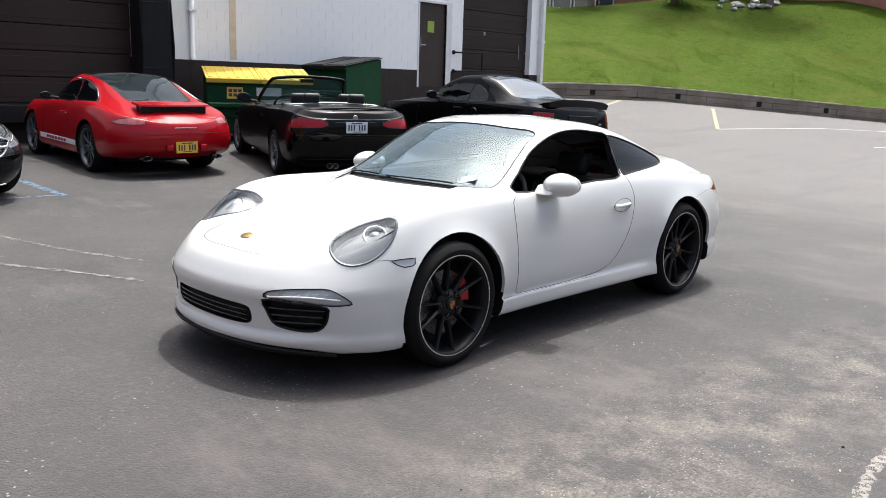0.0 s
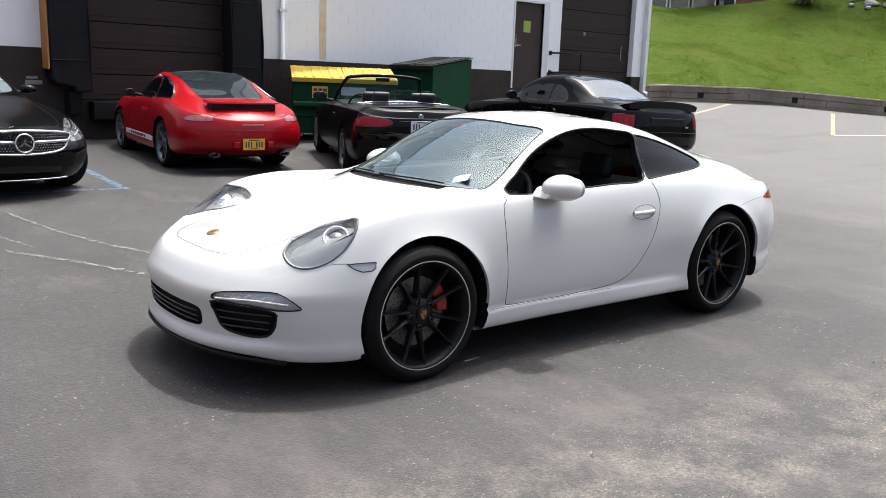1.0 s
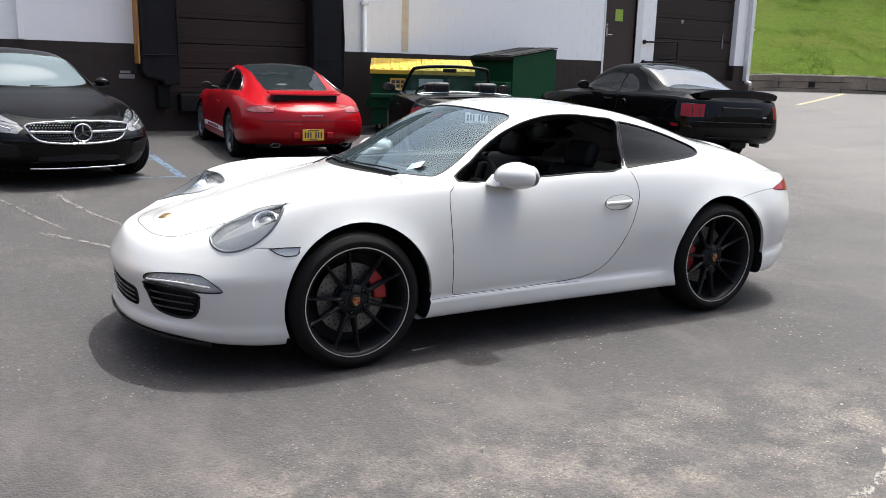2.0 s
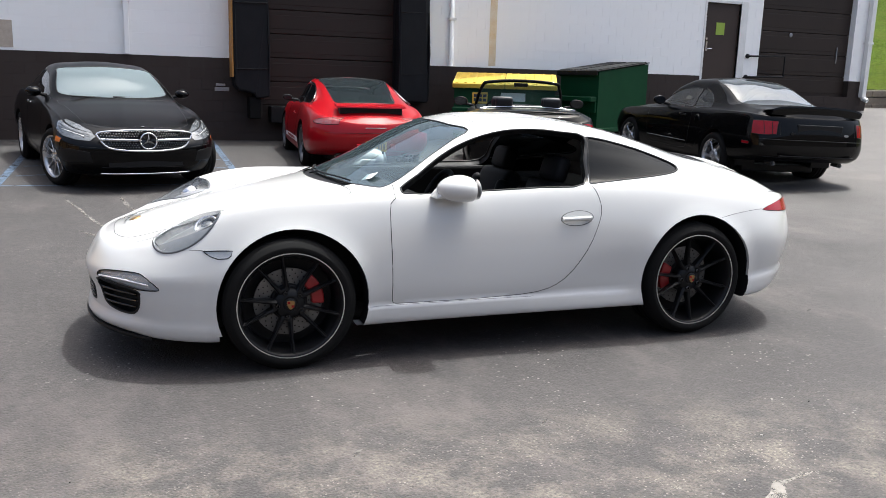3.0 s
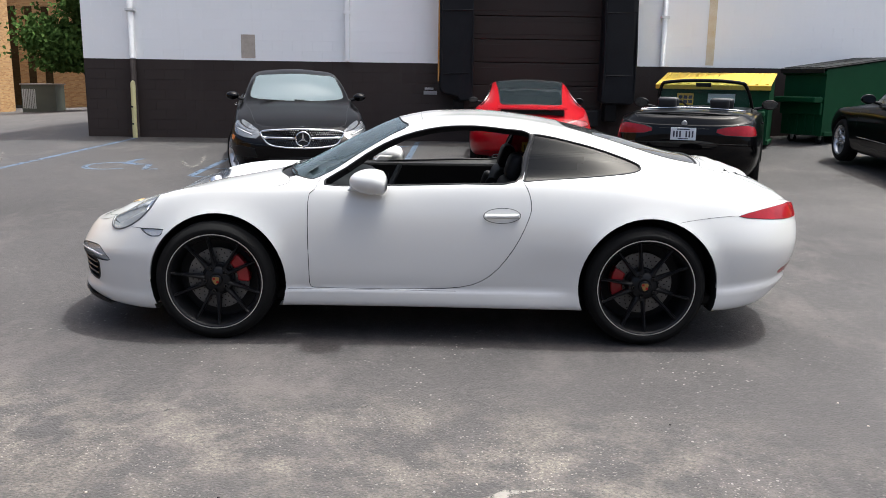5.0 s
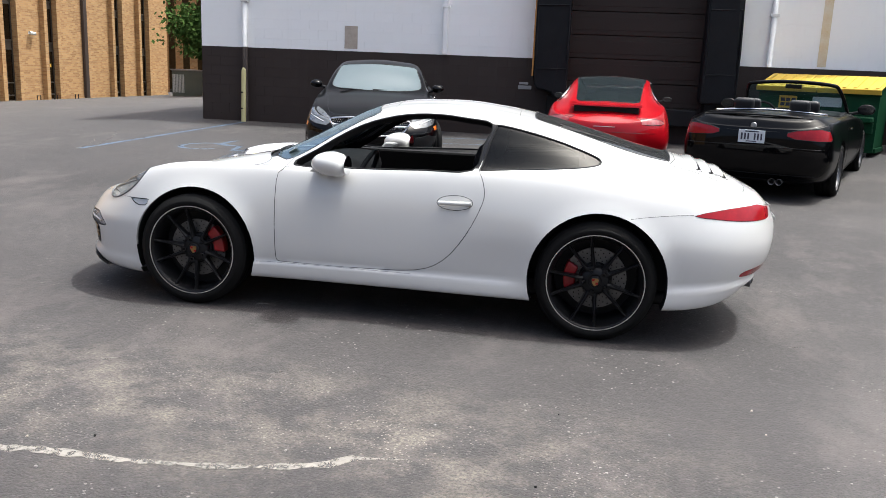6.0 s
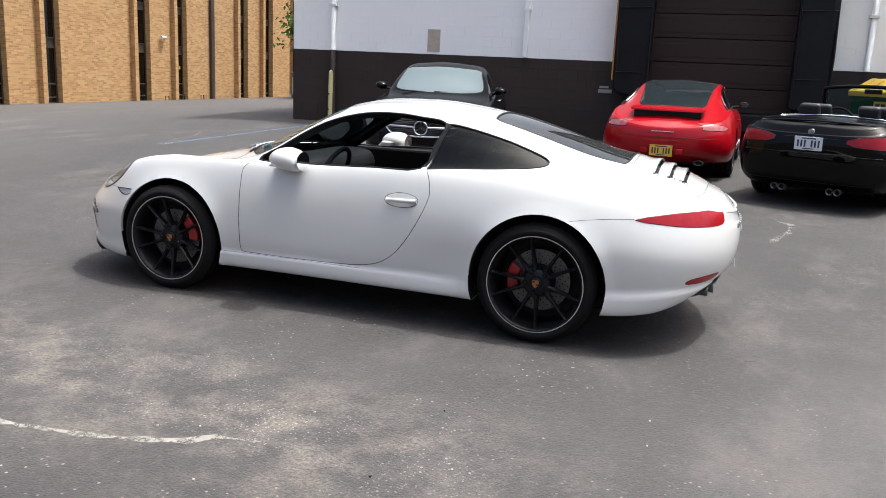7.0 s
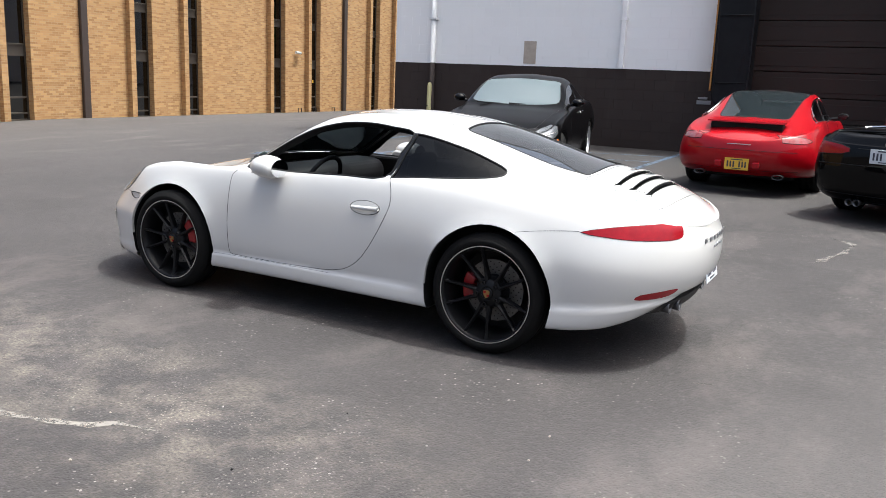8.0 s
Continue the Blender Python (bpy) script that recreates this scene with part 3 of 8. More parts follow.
def chains(edges):
    """Edges joined into runs of points."""
    links = {}
    for e in edges:
        a, b = e.verts
        links.setdefault(a, []).append(b)
        links.setdefault(b, []).append(a)
    left = {frozenset((e.verts[0], e.verts[1])) for e in edges}
    runs = []
    while left:
        ends = [v for v in links if len(links[v]) == 1 and any(frozenset((v, w)) in left for w in links[v])]
        start = ends[0] if ends else next(iter(next(iter(left))))
        run = [start]
        cur = start
        while True:
            nxt = [w for w in links[cur] if frozenset((cur, w)) in left]
            if not nxt:
                break
            left.discard(frozenset((cur, nxt[0])))
            cur = nxt[0]
            run.append(cur)
        runs.append(run)
    return runs


def seam(name, edges, r, material, parent, sink=0.6, skip=None):
    """A thin dark gap line along cut edges."""
    bm = bmesh.new()
    for run in chains(edges):
        pts = [v.co - v.normal * (r * sink) for v in run if skip is None or not skip(v.co)]
        thin = [pts[0]] if pts else []
        for p in pts[1:]:
            if (p - thin[-1]).length > 0.006:
                thin.append(p)
        if len(thin) > 2:
            loop = run[0] is run[-1] and skip is None
            if loop and (thin[0] - thin[-1]).length < 0.006:
                thin.pop()
            tube(bm, thin, r, 5, loop and len(thin) > 3)
    return part(name, bm, material, parent, smooth=True)


def lip(name, edges, depth, material, parent, inward, skip=None):
    """A turned-in flange along cut edges."""
    bm = bmesh.new()
    made = {}
    for e in edges:
        a, b = e.verts
        if skip is not None and skip(a.co) and skip(b.co):
            continue
        for v in (a, b):
            if v not in made:
                made[v] = (bm.verts.new(v.co), bm.verts.new(v.co + inward(v) * depth))
        quad = (made[a][0], made[b][0], made[b][1], made[a][1])
        if bm.faces.get(quad) is None:
            bm.faces.new(quad)
    bmesh.ops.recalc_face_normals(bm, faces=bm.faces[:])
    return part(name, bm, material, parent, smooth=True)


def split_shell(bm, layer, looks, parent):
    """Each tagged region becomes a mesh of its own; shading stays continuous."""
    bm.normal_update()
    byreg = {}
    for f in bm.faces:
        byreg.setdefault(f[layer], []).append(f)
    made = {}
    for tag, (name, material, sink, label) in looks.items():
        fs = byreg.get(tag)
        if not fs:
            continue
        idx, verts, norms, faces = {}, [], [], []
        for f in fs:
            q = []
            for v in f.verts:
                if v not in idx:
                    idx[v] = len(verts)
                    verts.append(v.co - v.normal * sink)
                    norms.append(v.normal)
                q.append(idx[v])
            faces.append(q)
        made[tag] = from_arrays(name, verts, faces, material, parent, label, True, [tuple(n) for n in norms])
    return made


def side_is(sign):
    return lambda f: f.normal.y * sign > 0.15


def blade_wheel_face(wheel, r_rim, h, rim_mat, cap_mat, caliper):
    """Five pairs of thin blades that dip to the hub, with nuts between the blades, a shield on the cap and a drilled disc."""
    edge_y, hub_y = -h * 0.86, -h * 0.86 + 0.034
    bm = bmesh.new()
    lathe(bm, [(0.088, h * 0.1), (0.086, hub_y + 0.03), (0.074, hub_y + 0.006), (0.045, hub_y), (0.036, hub_y - 0.004), (0.034, hub_y + 0.006)], 40)
    part("hub", bm, rim_mat, wheel, smooth=True)
    bm = bmesh.new()
    lathe(bm, [(0.035, hub_y + 0.012), (0.035, hub_y - 0.006), (0.030, hub_y - 0.011), (0.0001, hub_y - 0.013)], 28)
    cap = part("centre_cap", bm, rim_mat, wheel, smooth=True)
    bm = bmesh.new()
    prism(bm, rounded([(-0.018, 0.018), (0, 0.021), (0.018, 0.018), (0.017, -0.004), (0, -0.025), (-0.017, -0.004)], 3), 0.004, Matrix.Translation((0, hub_y - 0.016, 0)))
    part("cap_shield", bm, cap_mat, cap, "gold shield on the cap")
    bm = bmesh.new()
    for x, z in ((-0.010, 0.011), (0.010, -0.008)):
        box(bm, (x - 0.007, hub_y - 0.0175, z - 0.006), (x + 0.007, hub_y - 0.0155, z + 0.006))
    part("cap_bars", bm, TAIL_RED, cap)
    for k in range(5):
        mid = 2 * math.pi * k / 5
        bm = bmesh.new()
        lathe(bm, [(0.0145, hub_y + 0.02), (0.0145, hub_y - 0.004), (0.011, hub_y - 0.008), (0.008, hub_y - 0.008), (0.007, hub_y + 0.004), (0.0001, hub_y + 0.004)], 6, Matrix.Translation((0.064 * math.cos(mid), 0, 0.064 * math.sin(mid))))
        part("wheel_nut", bm, GLOSS_BLACK, wheel)
        # raised web between the two blades of a pair
        bm = bmesh.new()
        arc = np.linspace(mid - 0.30, mid + 0.30, 9)
        web = [(0.074 * math.cos(a), 0.074 * math.sin(a)) for a in arc] + [((0.098 - 0.010 * math.cos((a - mid) * 5)) * math.cos(a), (0.098 - 0.010 * math.cos((a - mid) * 5)) * math.sin(a)) for a in arc[::-1]]
        prism(bm, web, 0.03, Matrix.Translation((0, hub_y - 0.001, 0)), 0.003)
        part("spoke_web", bm, rim_mat, wheel)
        for s in (-1, 1):
            a0, a1 = mid + s * 0.235, mid + s * 0.262
            p0 = Vector((0.070 * math.cos(a0), 0, 0.070 * math.sin(a0)))
            p1 = Vector(((r_rim - 0.010) * math.cos(a1), 0, (r_rim - 0.010) * math.sin(a1)))
            n = (p1 - p0).normalized()
            n = Vector((-n.z, 0, n.x))
            bm = bmesh.new()
            sec = []
            for t, w, dep in ((0, 0.028, 0.045), (0.2, 0.021, 0.042), (0.5, 0.0165, 0.036), (0.85, 0.0150, 0.030), (1, 0.022, 0.030)):
                c = p0.lerp(p1, t)
                y0 = hub_y + (edge_y + 0.004 - hub_y) * t ** 1.5
                sec.append([bm.verts.new(c + n * (w * 0.5 * q) + Vector((0, y, 0))) for q, y in ((-1.25, y0 + dep), (-1, y0 + 0.010), (-0.25, y0), (0.25, y0), (1, y0 + 0.010), (1.25, y0 + dep))])
            for a, b in zip(sec, sec[1:]):
                for q in range(6):
                    bm.faces.new((a[q], a[(q + 1) % 6], b[(q + 1) % 6], b[q]))
            bmesh.ops.recalc_face_normals(bm, faces=bm.faces[:])
            part("spoke", bm, rim_mat, wheel)
    bm = bmesh.new()
    for ring in range(5):
        for k in range(20):
            a, r = 2 * math.pi * (k + ring * 0.4) / 20, 0.105 + 0.0155 * ring
            disc(bm, 0.0042, -0.0015, 7, Matrix.Translation((r * math.cos(a), 0, r * math.sin(a))))
    part("disc_holes", bm, SHADE_BLACK, wheel)
    bm = bmesh.new()
    lathe(bm, [(0.096, h * 0.1), (0.096, -0.012), (0.088, -0.018), (0.03, -0.018)], 32)
    part("disc_hat", bm, BLACK_TRIM, wheel, smooth=True)
    lo, hi = (-0.08, 0.92) if caliper > 0 else (math.pi - 0.55, math.pi + 0.40)
    bm = bmesh.new()
    pts = [(0.116 * math.cos(a), 0.116 * math.sin(a)) for a in np.linspace(lo, hi, 9)] + [(0.184 * math.cos(a), 0.184 * math.sin(a)) for a in np.linspace(hi, lo, 9)]
    prism(bm, pts, h * 0.62, Matrix.Translation((0, -h * 0.30, 0)), 0.009)
    part("brake_caliper", bm, CALIPER, wheel, "red brake caliper")


def make_wheel(name, parent, r_tyre, r_rim, width, spokes, rim_mat, edge_mat, cap_mat, caliper, style):
    """A wheel with its axis along y, outer face towards -y. The rim is the wheel; tyre, spokes, disc and cap are its parts."""
    h = width / 2
    bm = bmesh.new()
    lathe(bm, [(r_rim - 0.03, h * 0.9), (r_rim - 0.028, -h * 0.55), (r_rim - 0.012, -h * 0.80), (r_rim - 0.004, -h * 0.92), (r_rim + 0.004, -h * 0.93), (r_rim + 0.006, -h * 0.85)], 56)
    wheel = part(name, bm, rim_mat, parent, smooth=True)
    bm = bmesh.new()
    prof = [(r_rim - 0.004, -h * 0.88), (r_rim + 0.014, -h * 0.985), (r_rim + (r_tyre - r_rim) * 0.45, -h * 1.03), (r_tyre - 0.036, -h * 1.0), (r_tyre - 0.019, -h * 0.90), (r_tyre - 0.007, -h * 0.78), (r_tyre - 0.002, -h * 0.66)]
    for k in (-0.45, 0.0, 0.45):
        prof += [(r_tyre, h * (k - 0.2)), (r_tyre, h * (k + 0.16)), (r_tyre - 0.008, h * (k + 0.17)), (r_tyre - 0.008, h * (k + 0.21))]
    prof += [(r_tyre - 0.002, h * 0.78), (r_tyre - 0.028, h * 0.99), (r_rim, h * 0.9)]
    lathe(bm, prof, 56)
    part("tyre", bm, RUBBER, wheel, smooth=True)
    bm = bmesh.new()
    lathe(bm, [(r_rim + 0.006, -h * 0.90), (r_rim + 0.006, -h * 0.955), (r_rim + 0.001, -h * 0.955), (r_rim + 0.001, -h * 0.90)], 56)
    part("rim_edge", bm, edge_mat, wheel, smooth=False)
    bm = bmesh.new()
    lathe(bm, [(0.07, h * 0.1), (r_rim * 0.66, h * 0.1), (r_rim * 0.66, h * 0.0), (0.07, h * 0.0)], 40, closed=True)
    part("brake_disc", bm, DISC, wheel)
    bm = bmesh.new()
    lathe(bm, [(0.06, h * 0.62), (r_rim - 0.02, h * 0.62), (r_rim - 0.02, h * 0.58), (0.06, h * 0.58)], 40, closed=True)
    part("brake_shield", bm, BLACK_TRIM, wheel)
    face_y = -h * 0.80
    hub_r = 0.075
    if style == 'blades':
        blade_wheel_face(wheel, r_rim, h, rim_mat, cap_mat, caliper)
        return wheel
    bm = bmesh.new()
    lathe(bm, [(hub_r + 0.012, h * 0.1), (hub_r + 0.01, face_y + 0.03), (hub_r - 0.01, face_y + 0.008), (0.028, face_y + 0.004), (0.026, face_y + 0.01)], 30)
    for k in range(5):
        a = 2 * math.pi * (k + 0.5) / 5
        lathe(bm, [(0.012, face_y + 0.02), (0.012, face_y - 0.004), (0.007, face_y - 0.006), (0.0001, face_y - 0.006)], 6, Matrix.Translation((0.055 * math.cos(a), 0, 0.055 * math.sin(a))))
    part("hub", bm, rim_mat, wheel)
    bm = bmesh.new()
    lathe(bm, [(0.026, face_y + 0.012), (0.026, face_y - 0.004), (0.021, face_y - 0.009), (0.0001, face_y - 0.011)], 24)
    part("centre_cap", bm, cap_mat, wheel, smooth=True)
    if caliper is not None:
        bm = bmesh.new()
        pts = [(r_rim * 0.5 * math.cos(a), r_rim * 0.5 * math.sin(a)) for a in np.linspace(-0.5, 0.5, 7)] + [(r_rim * 0.80 * math.cos(a), r_rim * 0.80 * math.sin(a)) for a in np.linspace(0.5, -0.5, 7)]
        prism(bm, pts, h * 0.62, Matrix.Translation((0, -h * 0.32, 0)), 0.006)
        if caliper < 0:
            bmesh.ops.rotate(bm, verts=bm.verts[:], cent=(0, 0, 0), matrix=Matrix.Rotation(math.pi, 3, 'Y'))
        part("brake_caliper", bm, CALIPER, wheel)
    shape = None
    for k in range(spokes):
        if style == 'pairs':
            base = 2 * math.pi * (k // 2) / (spokes // 2)
            off = (0.22 if k % 2 else -0.22)
            a0, a1, w0, w1 = base + off * 0.55, base + off * 1.35, 0.021, 0.011
        elif style == 'twist':
            base = 2 * math.pi * (k // 2) / (spokes // 2)
            off = (0.17 if k % 2 else -0.17)
            a0, a1, w0, w1 = base + off * 1.0, base + off * 1.9, 0.024, 0.02
        else:
            a0 = a1 = 2 * math.pi * k / spokes
            w0, w1 = 0.040, 0.030
        p0 = Vector((hub_r * 0.75 * math.cos(a0), 0, hub_r * 0.75 * math.sin(a0)))
        p1 = Vector(((r_rim - 0.006) * math.cos(a1), 0, (r_rim - 0.006) * math.sin(a1)))
        d = (p1 - p0).normalized()
        n = Vector((-d.z, 0, d.x))
        bm = bmesh.new()
        sec = []
        for t, w, dep in ((0, w0, 0.05), (0.35, w0 * 0.85, 0.034), (0.75, w1, 0.026), (1, w1 * 1.3, 0.035)):
            c = p0.lerp(p1, t)
            y0 = face_y + 0.012 * (1 - t) + 0.004 - 0.012 * math.sin(math.pi * t) * 0 + 0.006 * t
            sec.append([bm.verts.new(c + n * (w * 0.5 * q) + Vector((0, y, 0))) for q, y in ((-1, y0 + dep), (-1, y0 + 0.007), (-0.45, y0), (0.45, y0), (1, y0 + 0.007), (1, y0 + dep))])
        for a, b in zip(sec, sec[1:]):
            for q in range(6):
                bm.faces.new((a[q], a[(q + 1) % 6], b[(q + 1) % 6], b[q]))
        bmesh.ops.recalc_face_normals(bm, faces=bm.faces[:])
        part("spoke", bm, rim_mat, wheel)
    return wheel


def add_wheels(car, xs, track, radii, rims, widths, spokes, rim_mat, edge_mat, cap_mat, caliper, style, steer=0.0, spin=0.2):
    for i, x in enumerate(xs):
        first = make_wheel("wheel", car, radii[i], rims[i], widths[i], spokes, rim_mat, edge_mat, cap_mat, caliper if caliper is None or i == 0 else -caliper, style)
        first.rotation_mode = "QUATERNION"
        turn = Matrix.Rotation(steer if i == 0 else 0.0, 4, 'Z')
        cal = Matrix.Rotation(spin * (1 + i) if style != 'blades' else spin, 4, 'Y')
        first.matrix_basis = Matrix.Translation((x, -track[i], radii[i])) @ turn
        for ch in first.children:
            if ch.name.startswith(("spoke", "hub", "wheel_nut") if style == 'blades' else ("spoke", "hub", "centre_cap")):
                ch.matrix_basis = cal
        m = Matrix.Translation((x, track[i], radii[i])) @ turn @ Matrix.Rotation(math.pi, 4, 'Z')
        other = copy_thing(first, m)
        other.parent = car


def wheel_wells(car, xs, radii, y_out, y_in):
    for x, r in zip(xs, radii):
        for sgn in (-1, 1):
            bm = bmesh.new()
            n = 28
            zc = r * 0.82
            ring = [(x + (r + 0.055) * math.cos(a), zc + (r + 0.02) * math.sin(a)) for a in np.linspace(-0.2, math.pi + 0.2, n)]
            a = [bm.verts.new((px, sgn * y_out, pz)) for px, pz in ring]
            b = [bm.verts.new((px, sgn * y_in, pz)) for px, pz in ring]
            for k in range(n - 1):
                bm.faces.new((a[k], a[k + 1], b[k + 1], b[k]))
            bm.faces.new(b)
            part("wheel_arch_liner", bm, BLACK_TRIM, car, "black plastic wheel arch liner", smooth=False)


def plate_bars(parent, m, base_mat, w=0.305, h=0.152, chars=7):
    """A number plate whose characters are plain bars."""
    bm = bmesh.new()
    box(bm, (-w / 2, 0, -h / 2), (w / 2, 0.004, h / 2), 0.0015, 1, m)
    pl = part("number_plate", bm, base_mat, parent, "number plate with dark bars")
    step = w * 0.86 / chars
    for k in range(chars):
        if k == chars // 2:
            continue
        x = -w * 0.43 + step * (k + 0.5)
        bm = bmesh.new()
        box(bm, (x - step * 0.26, 0.004, -h * 0.27), (x + step * 0.26, 0.0055, h * 0.24), 0, 1, m)
        part("plate_bar", bm, PLATE_INK, pl)
    bm = bmesh.new()
    box(bm, (-w * 0.25, 0.004, h * 0.33), (w * 0.25, 0.0055, h * 0.42), 0, 1, m)
    part("plate_caption", bm, PLATE_INK, pl)
    bm = bmesh.new()
    box(bm, (-w * 0.2, 0.004, -h * 0.42), (w * 0.2, 0.0055, -h * 0.35), 0, 1, m)
    part("plate_caption", bm, PLATE_INK, pl)
    return pl


def car_seat(parent, x, y, z, material, name="seat"):
    bm = bmesh.new()
    box(bm, (x - 0.26, y - 0.25, z), (x + 0.25, y + 0.25, z + 0.16), 0.06, 3)
    st = part(name, bm, material, parent, smooth=True)
    bm = bmesh.new()
    lean = Matrix.Translation((x + 0.2, y, z + 0.1)) @ Matrix.Rotation(radians(18), 4, 'Y')
    box(bm, (-0.05, -0.24, 0), (0.08, 0.24, 0.50), 0.055, 3, lean)
    box(bm, (-0.09, -0.25, 0.05), (0.02, -0.17, 0.42), 0.035, 3, lean)
    box(bm, (-0.09, 0.17, 0.05), (0.02, 0.25, 0.42), 0.035, 3, lean)
    part("backrest", bm, material, st, smooth=True)
    bm = bmesh.new()
    box(bm, (-0.045, -0.125, 0.49), (0.05, 0.125, 0.655), 0.042, 3, lean)
    part("headrest", bm, material, st, smooth=True)
    return st


def steering_wheel(parent, x, y, z):
    m = Matrix.Translation((x, y, z)) @ Matrix.Rotation(radians(-65), 4, 'Y')
    bm = bmesh.new()
    pts = [m @ Vector((0.18 * math.cos(a), 0.18 * math.sin(a), 0)) for a in np.linspace(0, 2 * math.pi, 36, endpoint=False)]
    tube(bm, pts, 0.016, 8, True)
    sw = part("steering_wheel", bm, LEATHER, parent, smooth=True)
    bm = bmesh.new()
    box(bm, (-0.06, -0.07, -0.03), (0.06, 0.07, 0.012), 0.02, 2, m)
    for a in (0, math.pi, math.pi * 1.5):
        tube(bm, [m @ Vector((0.04 * math.sin(a), 0.04 * math.cos(a), 0)), m @ Vector((0.178 * math.sin(a), 0.178 * math.cos(a), 0))], 0.013, 6)
    part("spokes", bm, BLACK_TRIM, sw)
    return sw


def tag_of(k, sg):
    return 100 + 2 * k + (1 if sg > 0 else 0)


def scribe(name, tree, runs, r, material, parent):
    """Thin gap lines laid on the shell: each run is a list of (start, direction) rays."""
    for run in runs:
        bm = bmesh.new()
        pts = []
        for a, d in run:
            hit, nrm, _, _ = tree.ray_cast(Vector(a), Vector(d))
            if hit is not None:
                pts.append(hit - nrm * r * 0.3)
        if len(pts) > 1:
            tube(bm, pts, r, 5)
            part(name, bm, material, parent, smooth=True)
        else:
            bm.free()

# ---- ground ----
def lot_height(x, y):
    """The lot rises gently to the dock wall and to the bank, and falls away past the corner."""
    z = min(0.022 * max(0.0, y - 0.5), 0.33)
    z += 0.0435 * min(max(0.0, x - 5.0), 16) * min(max(y, 0.0) / 8, 1.6)
    z -= 0.055 * min(max(0.0, -7 - x), 16)
    return z


def graded(lo, hi, fine_lo, fine_hi, step, grow=1.25):
    out = list(np.arange(fine_lo, fine_hi + 1e-6, step))
    d, v = step, fine_lo
    while v > lo:
        d *= grow
        v -= d
        out.insert(0, max(v, lo))
    d, v = step, fine_hi
    while v < hi:
        d *= grow
        v += d
        out.append(min(v, hi))
    return out


def build_ground():
    xs = graded(-400, 400, -26, 30, 0.5)
    ys = graded(-400, 400, -10, 34, 0.5)
    verts = [(x, y, lot_height(x, y)) for y in ys for x in xs]
    n = len(xs)
    faces = [(j * n + i, j * n + i + 1, (j + 1) * n + i + 1, (j + 1) * n + i) for j in range(len(ys) - 1) for i in range(n - 1)]
    g = from_arrays("ground", verts, faces, ASPHALT, smooth=True)
    tagged(g, "grey worn asphalt parking lot with sandy drift and pale chips", "ground", kind="structure")


def on_lot(x, y, lift=0.004):
    return (x, y, lot_height(x, y) + lift)


def stripe(name, pts, width, material, label, wob=0.0, lift=0.004):
    """A painted line or scrape that lies on the lot."""
    rnd = random.Random(len(name) * 31 + int(abs(pts[0][0]) * 100))
    dense = []
    for (ax, ay), (bx, by) in zip(pts, pts[1:]):
        k = max(2, int(math.hypot(bx - ax, by - ay) / (0.045 if wob else 0.12)))
        dense += [(ax + (bx - ax) * i / k, ay + (by - ay) * i / k) for i in range(k)]
    dense.append(pts[-1])
    bm = bmesh.new()
    prev = None
    for i, (x, y) in enumerate(dense):
        a, b = dense[max(i - 1, 0)], dense[min(i + 1, len(dense) - 1)]
        d = Vector((b[0] - a[0], b[1] - a[1])).normalized()
        nx, ny = -d.y, d.x
        w = width * (0.5 + (rnd.uniform(-wob, wob) if wob else 0)) * (min(1.0, (min(i, len(dense) - 1 - i) + 0.6) / 4) if wob else 1.0)
        o = rnd.uniform(-wob, wob) * width * 0.35
        p = (bm.verts.new(on_lot(x + nx * (o - w), y + ny * (o - w), lift)), bm.verts.new(on_lot(x + nx * (o + w), y + ny * (o + w), lift)))
        if prev:
            bm.faces.new((prev[0], prev[1], p[1], p[0]))
        prev = p
    bmesh.ops.recalc_face_normals(bm, faces=bm.faces[:])
    for f in bm.faces:
        if f.normal.z < 0:
            f.normal_flip()
    return tagged(part(name, bm, material), label, "ground marking", kind="structure")


build_ground()
BLUE = "worn blue parking bay line on the asphalt"
stripe("bay_line", [(-5.15, 6.6), (-4.93, 12.2)], 0.10, LINE_BLUE, BLUE)
stripe("bay_line", [(-2.22, 6.8), (-2.24, 12.2)], 0.10, LINE_BLUE, BLUE)
stripe("bay_line", [(0.62, 6.55), (0.74, 12.2)], 0.10, LINE_BLUE, BLUE)
stripe("bay_line", [(-2.22, 6.75), (0.62, 6.62)], 0.07, LINE_BLUE, BLUE)
for k in range(4):
    stripe("hatch_line", [(-2.1, 7.6 + k), (0.6, 8.3 + k)], 0.07, LINE_BLUE, "worn blue diagonal hatching between parking bays")
# wheelchair symbol
sx, sy = -3.7, 7.75
stripe("wheelchair_symbol", [(sx + 0.36 * math.cos(a), sy + 0.42 * math.sin(a)) for a in np.linspace(0.4, 5.6, 22)], 0.09, LINE_BLUE, "worn blue wheelchair symbol painted on the asphalt")
stripe("wheelchair_symbol", [(sx + 0.1, sy + 0.25), (sx + 0.1, sy + 0.75), (sx + 0.15, sy + 0.95)], 0.10, LINE_BLUE, "worn blue wheelchair symbol painted on the asphalt")
stripe("wheelchair_symbol", [(sx + 0.1, sy + 0.28), (sx + 0.5, sy + 0.22), (sx + 0.62, sy - 0.35), (sx + 0.8, sy - 0.3)], 0.09, LINE_BLUE, "worn blue wheelchair symbol painted on the asphalt")
stripe("lot_line", [(16.95, 6.65), (21.5, 9.05)], 0.10, LINE_YELLOW, "faded yellow parking line on the asphalt")
stripe("lot_line", [(16.95, 6.65), (28.0, 3.2)], 0.07, LINE_WHITE, "thin white parking line on the asphalt")
stripe("lot_line", [(18.3, 3.35), (27.0, 0.7)], 0.07, LINE_WHITE, "thin white parking line on the asphalt")
